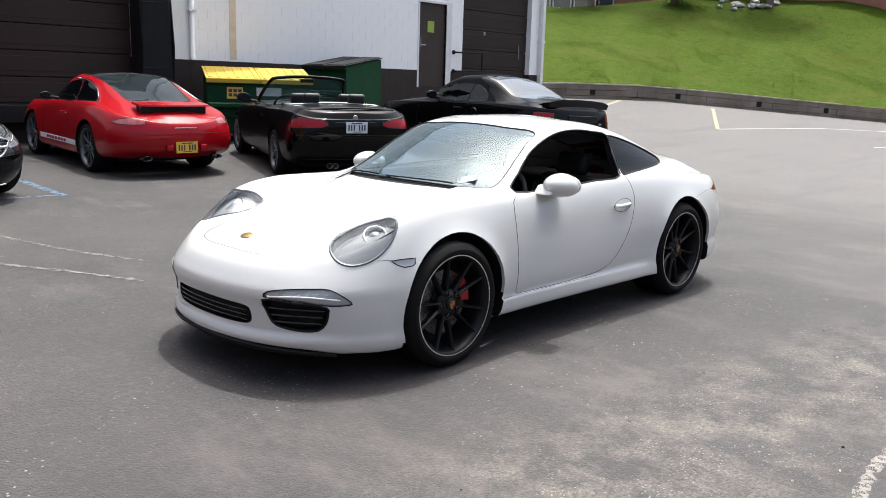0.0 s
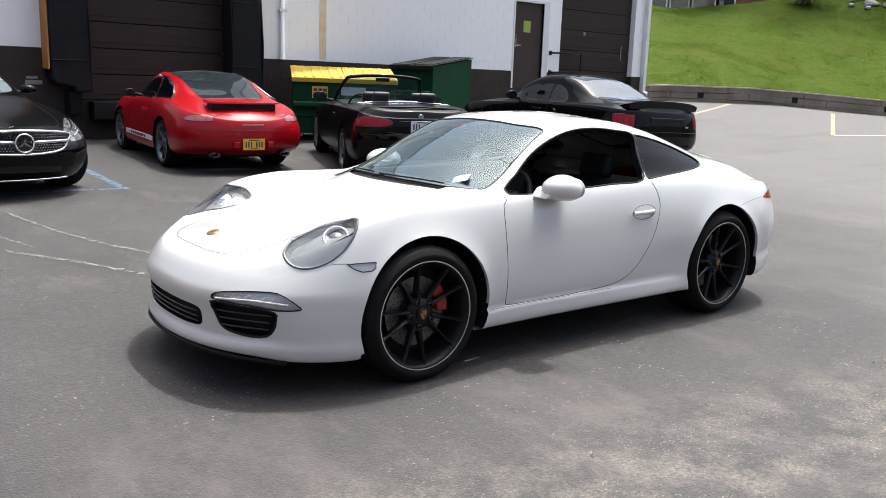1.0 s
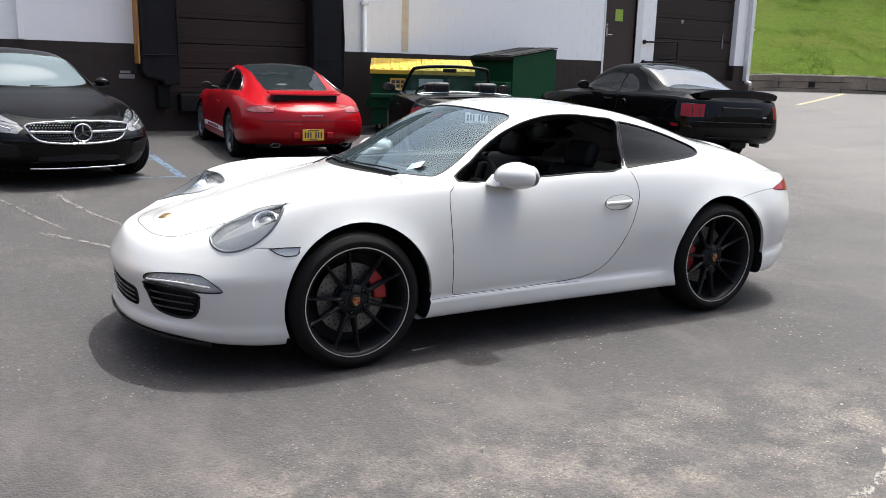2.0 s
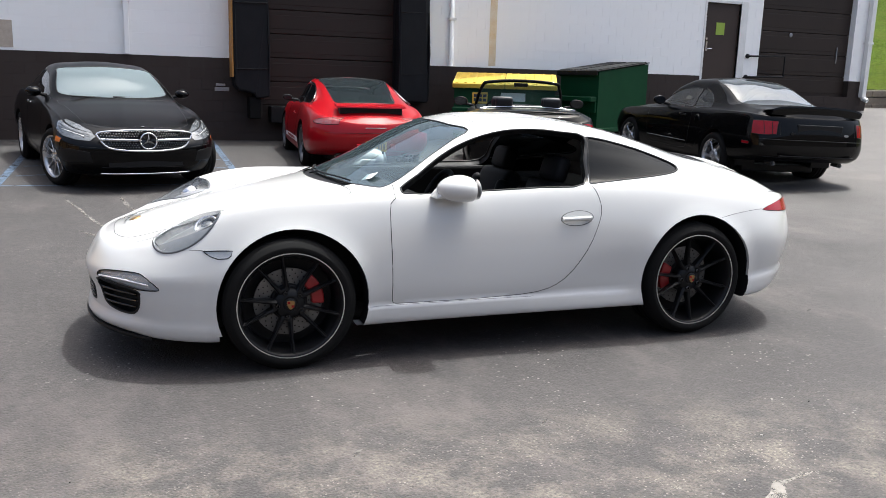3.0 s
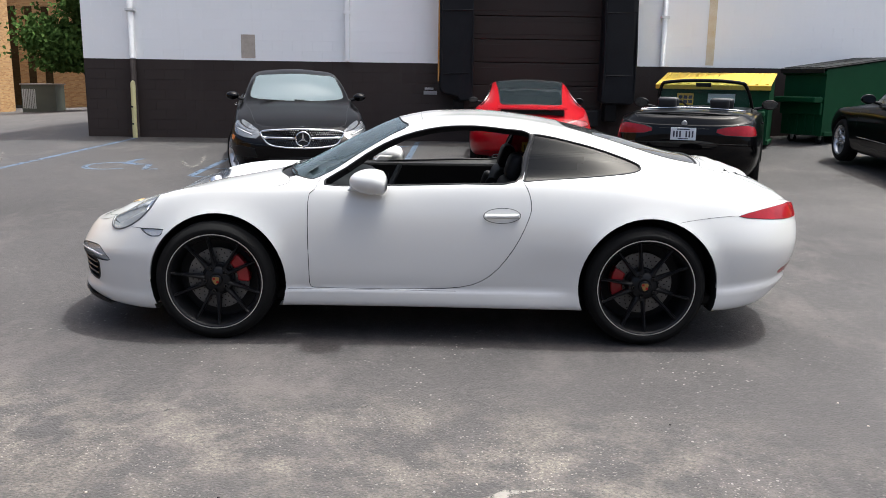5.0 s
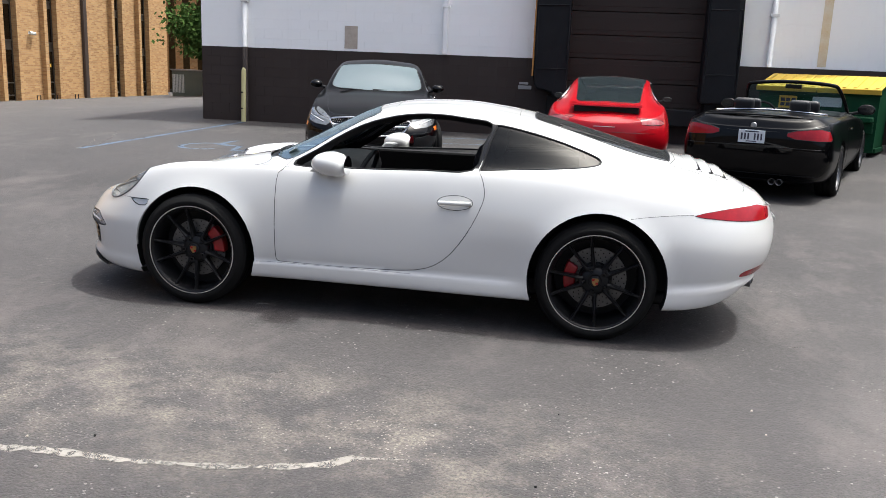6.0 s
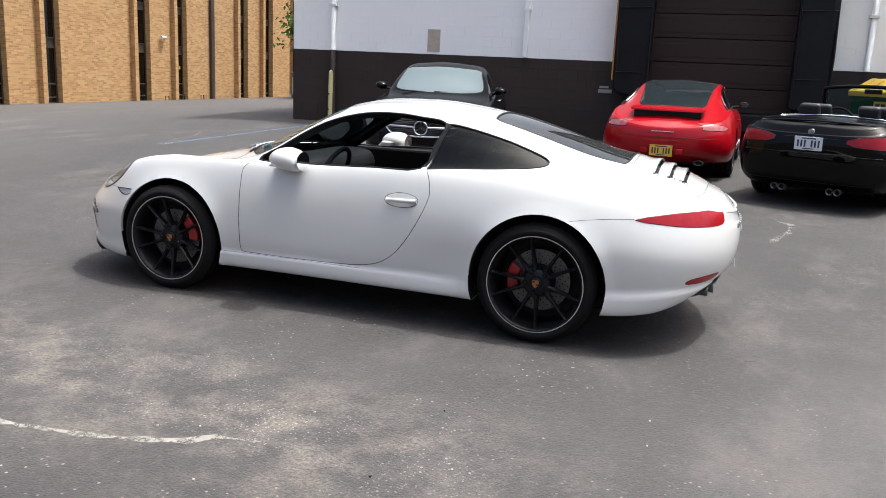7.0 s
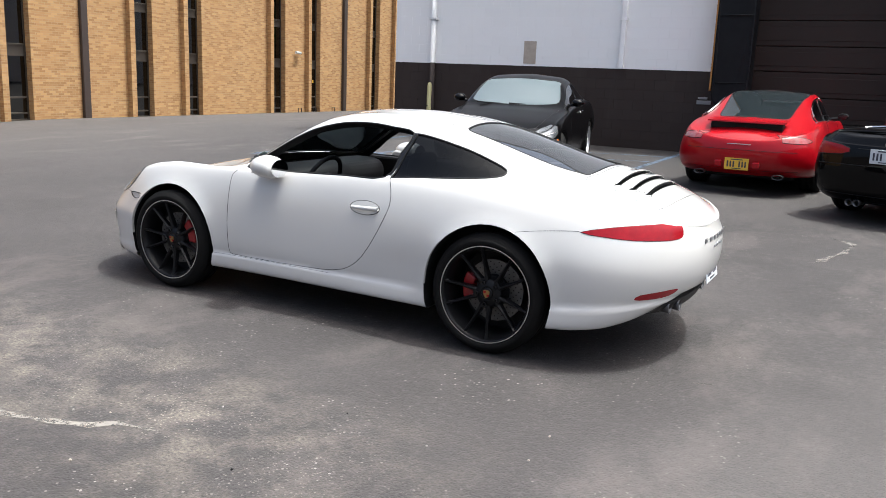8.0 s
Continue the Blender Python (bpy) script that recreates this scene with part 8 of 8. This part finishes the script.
def build_bank():
    us = [0.10, 0.2, 0.5] + list(np.arange(1, 18, 0.5)) + [20, 26, 40, 80, 200]
    ss = [-60, -30, -14] + list(np.arange(-6, 34, 0.6)) + [45, 80, 160]
    verts, faces = [], []
    for u in us:
        for s in ss:
            p = TA + TD * s + TN * u
            verts.append((p.x, p.y, bank_height(p)))
    n = len(ss)
    for j in range(len(us) - 1):
        for i in range(n - 1):
            p = TA + TD * (ss[i] + ss[i + 1]) / 2 + TN * (us[j] + us[j + 1]) / 2
            if p.x < WX1 + 0.3 and p.y > WALL_Y - 1:
                continue
            faces.append((j * n + i, j * n + i + 1, (j + 1) * n + i + 1, (j + 1) * n + i))
    tagged(from_arrays("grass_bank", verts, faces, GRASS), "sunlit green grass bank rising behind the timber edging", "grass", kind="structure")
    rnd = random.Random(11)
    verts, faces = [], []
    for k in range(90000):
        s, u = rnd.uniform(-1, 22), rnd.uniform(0.05, 15) ** 1.0
        p = TA + TD * s + TN * u
        if p.x < WX1 + 0.2 and p.y > WALL_Y - 1:
            continue
        z = bank_height(p) - 0.01
        a = rnd.uniform(0, 6.283)
        h = rnd.uniform(0.02, 0.055) * (1.3 if noise.noise(Vector((p.x * 0.6, p.y * 0.6, 0))) > 0.1 else 0.7)
        w = rnd.uniform(0.010, 0.026)
        lx, ly = rnd.uniform(-0.05, 0.05), rnd.uniform(-0.05, 0.05)
        i = len(verts)
        verts += [(p.x - w * math.cos(a), p.y - w * math.sin(a), z), (p.x + w * math.cos(a), p.y + w * math.sin(a), z), (p.x + lx, p.y + ly, z + h)]
        side = (-math.sin(a)) * -TN.x + math.cos(a) * -TN.y
        faces.append((i, i + 1, i + 2) if side < 0 else (i + 1, i, i + 2))
    tagged(from_arrays("grass_blades", verts, faces, BLADE, smooth=True, normals=[(0, 0, 1)] * len(verts)), "short uneven green grass blades on the bank", "grass", kind="stuff")


build_bank()


def timber_wall():
    tw = empty("timber_edging", Matrix.Identity(4))
    total = (TB - TA).length
    ang = math.atan2(TD.y, TD.x)
    rnd = random.Random(3)
    for c in range(5):
        s = -1.0 - 0.7 * (c % 2)
        while s < total:
            ln = 2.4
            top = c == 4
            e = min(s + ln, total)
            if top and s < 11.2:
                s = e
                continue
            a, b = TA + TD * s, TA + TD * e
            za, zb = lot_height(a.x, a.y), lot_height(b.x, b.y)
            slope = math.atan2(zb - za, e - s)
            bm = bmesh.new()
            off = rnd.uniform(-0.012, 0.012)
            box(bm, (0.004, -0.10 + off, 0.0), (e - s - 0.004, 0.10 + off, 0.184), 0.012, 2, Matrix.Translation((a.x, a.y, za - 0.30 + 0.19 * c)) @ Matrix.Rotation(ang, 4, 'Z') @ Matrix.Rotation(-slope, 4, 'Y'))
            part("timber", bm, TIMBER, tw)
            s = e
    # pale worn top caps; the edge highlight is put into their colour
    for s0 in np.arange(-1.0, 11.2, 2.4):
        a, b = TA + TD * s0, TA + TD * min(s0 + 2.4, 11.2)
        za, zb = lot_height(a.x, a.y), lot_height(b.x, b.y)
        bm = bmesh.new()
        box(bm, (0.01, -0.118, -0.03), ((b - a).length - 0.01, 0.095, 0.010), 0.004, 1, Matrix.Translation((a.x, a.y, za + 0.456)) @ Matrix.Rotation(ang, 4, 'Z') @ Matrix.Rotation(-math.atan2(zb - za, (b - a).length), 4, 'Y'))
        part("timber_top", bm, TIMBER_TOP, tw, "worn timber top with a painted pale highlight")
    for s0 in (2.3, 5.2, 8.1, 10.6):
        a = TA + TD * s0 - TN * 0.103
        bm = bmesh.new()
        box(bm, (-0.09, -0.004, 0.0), (0.09, 0.01, 0.17), 0.004, 1, Matrix.Translation((a.x, a.y, lot_height(a.x, a.y) + 0.12)) @ Matrix.Rotation(ang, 4, 'Z'))
        part("tie_end", bm, BLACK_TRIM, tw, "dark end of a cross timber")
    tagged(tw, "weathered grey-brown timber retaining edge along the lot", "retaining wall")


timber_wall()


# ---- trees ----
def tree(spot, z0, height, spread, trunk_r, seed, label, crown_low=0.45, leaves=2600, size=0.16):
    rnd = random.Random(seed)
    tr = empty("tree", Matrix.Translation((*spot, z0)))
    bm = bmesh.new()
    prev = None
    path = [Vector((0.25 * math.sin(t * 3 + seed) * t, 0.2 * math.cos(t * 2.3 + seed) * t - 0.2 * math.cos(0) * 0, height * 0.72 * t)) for t in np.linspace(0, 1, 9)]
    for i, p in enumerate(path):
        r = trunk_r * (1.35 if i == 0 else 1.0) * (1 - 0.75 * i / 8)
        ring = [bm.verts.new(p + Vector((r * math.cos(a), r * math.sin(a), -0.1 if i == 0 else 0))) for a in np.linspace(0, 2 * math.pi, 10, endpoint=False)]
        if prev:
            for k in range(10):
                bm.faces.new((prev[k], prev[(k + 1) % 10], ring[(k + 1) % 10], ring[k]))
        prev = ring
    part("trunk", bm, BARK, tr, smooth=True)
    tips = []
    for k in range(9):
        f = rnd.uniform(crown_low * 0.8, 0.95)
        i = min(7, int(f * 8))
        p = path[i].lerp(path[i + 1], f * 8 - i) if i < 8 else path[8]
        a = rnd.uniform(0, 6.283)
        q = p + Vector((math.cos(a), math.sin(a), rnd.uniform(0.2, 0.7))) * spread * rnd.uniform(0.5, 0.8)
        mid = p.lerp(q, 0.5) + Vector((0, 0, 0.12 * spread))
        bm = bmesh.new()
        tube(bm, [p, mid, q], trunk_r * 0.22, 6)
        part("limb", bm, BARK, tr, smooth=True)
        tips += [q, mid]
    tips.append(path[-1] + Vector((0, 0, height * 0.12)))
    verts, faces = [], []
    for k in range(leaves):
        c = rnd.choice(tips)
        d = Vector((rnd.gauss(0, 1), rnd.gauss(0, 1), rnd.gauss(0, 0.8)))
        p = c + d * spread * 0.24
        if p.z < height * crown_low:
            p.z = height * crown_low + rnd.uniform(0, 0.3)
        u = Vector((rnd.gauss(0, 1), rnd.gauss(0, 1), rnd.gauss(0, 1))).normalized()
        v = u.orthogonal().normalized()
        s = size * rnd.uniform(0.6, 1.3)
        i = len(verts)
        verts += [p - u * s * 0.5, p + v * s * 0.32, p + u * s * 0.5 - Vector((0, 0, s * 0.2)), p - v * s * 0.32]
        faces.append((i, i + 1, i + 2, i + 3))
    ob = from_arrays("crown", verts, faces, LEAF, tr, "", smooth=False)
    return tagged(tr, label, "tree", group="trees")


tree((-15.7, 35.8), -0.4, 8.0, 2.6, 0.16, 4, "leafy green tree beside the tan brick building", 0.26, 26000, 0.24)
for spot, seed, h in (((34.6, 17.9), 2, 8.5), ((32.4, 21.2), 7, 8.0), ((37.2, 14.3), 9, 8.5)):
    tree(spot, bank_height(spot), h, 2.6, 0.15, seed, "leafy tree with bare trunk on the grass bank", 0.5, 2400, 0.22)


def bush(spot, z0, r, seed):
    rnd = random.Random(seed)
    b = empty("bush", Matrix.Translation((*spot, z0)))
    bm = bmesh.new()
    for k in range(7):
        a = rnd.uniform(0, 6.28)
        tube(bm, [(0, 0, -0.05), (0.3 * r * math.cos(a), 0.3 * r * math.sin(a), 0.7 * r), (0.6 * r * math.cos(a), 0.6 * r * math.sin(a), 1.3 * r)], 0.02, 5)
    part("stems", bm, BARK, b)
    verts, faces = [], []
    for k in range(900):
        d = Vector((rnd.gauss(0, 1), rnd.gauss(0, 1), rnd.gauss(0, 0.8))) * r * 0.42 + Vector((0, 0, r * 0.8))
        d.z = max(d.z, 0.05)
        u = Vector((rnd.gauss(0, 1), rnd.gauss(0, 1), rnd.gauss(0, 1))).normalized()
        v = u.orthogonal().normalized()
        i = len(verts)
        verts += [d - u * 0.09, d + v * 0.05, d + u * 0.09, d - v * 0.05]
        faces.append((i, i + 1, i + 2, i + 3))
    from_arrays("foliage", verts, faces, LEAF, b, "", smooth=False)
    tagged(b, "dark green shrub at the top of the grass bank", "shrub")


bush((34.4, 17.6), bank_height((34.4, 17.6)), 0.9, 5)


# ---- building above the bank ----
def hill_house():
    a, b = Vector((32.6, 26.0)), Vector((38.6, 16.2))
    d = (b - a).normalized()
    n = Vector((-d.y, d.x))
    z0 = bank_height((a + b) / 2 - n * 0.5) - 0.82
    m = Matrix.Translation((a.x, a.y, z0)) @ Matrix.Rotation(math.atan2(d.y, d.x), 4, 'Z')
    ln = (b - a).length
    ho = empty("house", m)
    bm = bmesh.new()
    box(bm, (-6, 0, -1.2), (0.6, 6, 3.6))
    box(bm, (0.6, 0, -1.2), (5.2, 6, 0.55))
    box(bm, (0.6, 0, 1.7), (5.2, 6, 3.6))
    box(bm, (0.6, 0.25, 0.55), (5.2, 6, 1.7))
    box(bm, (5.2, 0, 0), (ln + 8, 6, 3.6))
    part("wall", bm, surface("house_brick", (0.36, 0.16, 0.10), (0.28, 0.12, 0.08), 0.85, grain=30, broad=1.5, bump=0.3), ho, "red-brown brick wall")
    bm = bmesh.new()
    prism(bm, [(-0.5, 3.6), (-0.5, 3.75), (3, 5.0), (6.5, 3.75), (6.5, 3.6)], ln + 15, Matrix.Translation((-6.5, 0, 0)) @ Matrix.Rotation(radians(90), 4, 'Z') @ Matrix.Diagonal((1, -1, 1, 1)))
    part("roof", bm, surface("house_roof", (0.07, 0.065, 0.065), (0.05, 0.048, 0.048), 0.9, grain=30, bump=0.4), ho, "dark shingle roof")
    for k in range(4):
        x = 0.75 + 1.1 * k
        w = empty("window")
        w.parent = ho
        bm = bmesh.new()
        for lo, hi in (((x, 0.05, 0.6), (x + 1.0, 0.12, 0.67)), ((x, 0.05, 1.58), (x + 1.0, 0.12, 1.65)), ((x, 0.05, 0.67), (x + 0.07, 0.12, 1.58)), ((x + 0.93, 0.05, 0.67), (x + 1.0, 0.12, 1.58)), ((x + 0.07, 0.06, 1.1), (x + 0.93, 0.11, 1.15))):
            box(bm, lo, hi)
        part("window_frame", bm, TRIM_WHITE, w)
        new_box("pane", (x + 0.07, 0.085, 0.67), (x + 0.93, 0.09, 1.58), WIN_DARK, w)
    new_box("footing", (-6, -0.5, -0.3), (ln + 8, -0.004, 0.22), CONCRETE, ho, 0.02, "pale concrete footing")
    tagged(ho, "low red-brown brick house with white framed windows", "house")


hill_house()
for k in range(14):
    rr = random.Random(40 + k)
    p = (36.5 + rr.uniform(-1.2, 1.4), 15.5 + rr.uniform(-1.3, 1.2))
    bm = bmesh.new()
    bmesh.ops.create_icosphere(bm, subdivisions=2, radius=rr.uniform(0.12, 0.30), matrix=Matrix.Translation((*p, bank_height(p) + 0.06)) @ Matrix.Diagonal((1.3, 1, 0.55, 1)))
    for v in bm.verts:
        v.co += Vector((rr.uniform(-1, 1), rr.uniform(-1, 1), rr.uniform(-1, 1))) * 0.03
    tagged(part("rubble_stone", bm, CONCRETE), "grey broken stone lying at the top of the bank", "stone", group="rubble on the bank")


# ---- tan brick office ----
def brick_office():
    X, BASE, TOP = -22.5, -1.3, 8.5
    of = empty("office_building", Matrix.Translation((X, 0, 0)))
    wins = [(3.2, 4.0), (5.4, 6.2), (10.9, 11.75), (13.85, 14.72), (19.26, 20.11), (22.05, 22.80), (27.5, 28.32), (30.4, 31.1), (35.9, 36.62), (38.5, 39.3)]
    edges = [-8.0] + [v for w in wins for v in w] + [41.7]
    for a, b in zip(edges[0::2], edges[1::2]):
        new_box("brick_pier", (-6, a, BASE), (0, b, TOP), BRICK, of, 0, "tan brick pier")
    for a, b in wins:
        for y0, y1 in ((a - 0.24, a - 0.003), (b + 0.003, b + 0.24)):
            new_box("brick_fin", (0.003, y0, BASE), (0.24, y1, TOP), BRICK, of, 0.005, "projecting tan brick fin")
        w = empty("window")
        w.parent = of
        rails = [-0.55, -0.32, 0.22, 1.65, 2.02, 3.55, 3.85, 5.2, 6.9]
        bm = bmesh.new()
        for z in rails:
            box(bm, (-0.10, a, z), (-0.02, b, z + 0.06), 0.004, 1)
        box(bm, (-0.10, a, BASE), (-0.02, a + 0.05, TOP), 0, 1)
        box(bm, (-0.10, b - 0.05, BASE), (-0.02, b, TOP), 0, 1)
        part("window_frame", bm, ALU_DARK, w, "dark bronze window frame")
        zs = [-0.5] + rails[1:] + [TOP]
        for z0, z1 in zip(rails, rails[1:] + [TOP]):
            sp = abs(z1 - z0 - 0.37) < 0.08
            new_box("spandrel" if sp else "pane", (-0.07, a + 0.05, z0 + 0.06), (-0.06, b - 0.05, z1), ALU_DARK if sp else WIN_DARK, w)
        # near-black block painted as the unlit space behind the panes
        new_box("dark_room", (-3.0, a, BASE), (-1.2, b, TOP), SHADE_BLACK, w)
    for y in (17.03, 33.45):
        bm = bmesh.new()
        box(bm, (0.004, y - 0.14, BASE), (0.16, y + 0.14, TOP), 0.01, 1)
        part("downpipe", bm, surface("bronze_pipe", (0.05, 0.035, 0.03), (0.04, 0.03, 0.025), 0.5), of, "dark brown square downpipe")
    new_box("parapet", (-6.1, -8.0, TOP), (0.55, 41.8, TOP + 0.4), BRICK, of, 0.01)
    new_box("side_wall", (-30, 41.7, BASE), (-6, 42.0, TOP), BRICK, of)
    lm = empty("wall_lamp")
    lm.parent = of
    bm = bmesh.new()
    tube(bm, [(0.0, 29.45, 2.42), (0.14, 29.45, 2.42)], 0.03, 8)
    part("lamp_arm", bm, GREY_METAL, lm)
    bm = bmesh.new()
    tube(bm, [(0.14, 29.25, 2.42), (0.14, 29.62, 2.40)], 0.07, 10)
    part("lamp_head", bm, STICKER, lm, smooth=True)
    # door sign as plain bars
    bm = bmesh.new()
    for k in range(3):
        box(bm, (-0.055, 30.5 + 0.16 * k, 0.95), (-0.048, 30.6 + 0.16 * k, 1.2 - 0.05 * k))
    part("sign_bars", bm, PLATE_YELLOW, of, "yellow sign bars on the dark door")
    for y in (29.0, 30.2, 31.8):
        bm = bmesh.new()
        tube(bm, [(0.6, y - 0.12, -1.0), (0.6, y - 0.12, -0.28), (0.6, y + 0.12, -0.28), (0.6, y + 0.12, -1.0)], 0.025, 6)
        part("hoop", bm, BLACK_TRIM, of)
    tagged(of, "tan brick office building with tall dark strip windows", "office building")


brick_office()


def rear_wing():
    rw = empty("office_wing", Matrix.Translation((-16.5, 47.0, -1.0)))
    new_box("wall", (-25.0, 0, 0), (14, 4, 8), BRICK, rw, 0, "tan brick wall")
    for k in range(3):
        new_box("window", (-8.7 + 1.0 * k, -0.03, 0.2), (-8.25 + 1.0 * k, 0.004, 6.5), WIN_DARK, rw)
    tagged(rw, "tan brick wing behind the tree", "office building")
    bx = empty("utility_cabinet", Matrix.Translation((-19.7, 36.9, lot_height(-19.7, 36.9))))
    new_box("cabinet_body", (0, 0, 0), (1.7, 1.0, 1.35), surface("grey_green_cabinet", (0.13, 0.15, 0.12), (0.10, 0.12, 0.1), 0.5), bx, 0.02)
    new_box("cabinet_top", (-0.05, -0.05, 1.35), (1.75, 1.05, 1.42), GREY_METAL, bx, 0.01)
    for k in range(8):
        new_box("louvre", (0.06 + 0.085 * k, -0.03, 0.2), (0.11 + 0.085 * k, -0.002, 1.15), STICKER, bx, 0.004)
    tagged(bx, "grey-green outdoor utility cabinet beside the office", "utility cabinet")


rear_wing()

# unseen plain walls, added to close the lot and darken reflections
tagged(new_box("wall_far", (-60, -27, -1), (60, -26.5, 7), surface("plain_grey_brown_wall", (0.22, 0.19, 0.16), (0.17, 0.15, 0.13), 0.85, broad=0.4)), "unseen plain grey-brown wall added to darken reflections", "wall", kind="structure")
tagged(new_box("wall_far_east", (48, -26.5, -1), (48.5, 3, 7), surface("plain_tan_wall", (0.24, 0.2, 0.16), (0.19, 0.16, 0.13), 0.85, broad=0.4)), "unseen plain tan wall added to darken reflections", "wall", kind="structure")

# ---- painted concrete blocks of the dock wall ----
def wall_blocks():
    H, L, J = 0.20, 0.40, 0.003
    shapes = {}

    def shape(w, mat):
        key = (round(w, 3), mat.name)
        if key not in shapes:
            bm = bmesh.new()
            box(bm, (0, -0.002, 0), (w - J, 0.012, H - J), 0.0015, 1)
            me = bpy.data.meshes.new("block")
            bm.to_mesh(me)
            bm.free()
            me.materials.append(mat)
            shapes[key] = me
        return shapes[key]
    singles = {True: 0, False: 0}
    rest = {True: ([], []), False: ([], [])}
    z = PAINT_Z - 10 * H
    row = 0
    while z < 4.4:
        white = z > PAINT_Z - 0.05
        spans = [(WX0, WX1)]
        for o in (DOCK, DOOR, SHUT):
            if z + H > o[2] + 0.02 and z < o[3] - 0.02:
                nxt = []
                for a, b in spans:
                    if o[0] > a and o[1] < b:
                        nxt += [(a, o[0]), (o[1], b)]
                    else:
                        nxt.append((a, b))
                spans = nxt
        for a, b in spans:
            k0 = math.floor((a - (0.2 if row % 2 else 0)) / L)
            x = k0 * L + (0.2 if row % 2 else 0)
            while x < b:
                x0, x1 = max(x, a), min(x + L, b)
                if x1 - x0 > 0.06:
                    near = -4.8 < x0 < 1.0 and (PAINT_Z - 0.01 < z < 3.0 or 0.55 < z < PAINT_Z) and singles[white] < 150
                    mat = WALL_WHITE if white else WALL_BROWN
                    if near:
                        ob = new("block", shape(x1 - x0, mat))
                        ob.parent = WALL_UP if white else WALL_LOW
                        ob.location = (x0 + J / 2, WALL_Y, z + J / 2)
                        singles[white] += 1
                    else:
                        vs, fs = rest[white]
                        i = len(vs)
                        e, q = J / 2, 0.0015
                        y0, y1 = WALL_Y - 0.002, WALL_Y + 0.012
                        vs += [(x0 + e, y1, z + e), (x1 - e, y1, z + e), (x1 - e, y1, z + H - e), (x0 + e, y1, z + H - e),
                               (x0 + e + q, y0, z + e + q), (x1 - e - q, y0, z + e + q), (x1 - e - q, y0, z + H - e - q), (x0 + e + q, y0, z + H - e - q)]
                        fs += [(i + 4, i + 5, i + 6, i + 7), (i, i + 1, i + 5, i + 4), (i + 1, i + 2, i + 6, i + 5), (i + 2, i + 3, i + 7, i + 6), (i + 3, i, i + 4, i + 7)]
                x += L
        z += H
        row += 1
    for white in (True, False):
        ob = from_arrays("blocks", rest[white][0], rest[white][1], WALL_WHITE if white else WALL_BROWN, WALL_UP if white else WALL_LOW, "", smooth=False)
        ob["kind"] = "stuff"


wall_blocks()
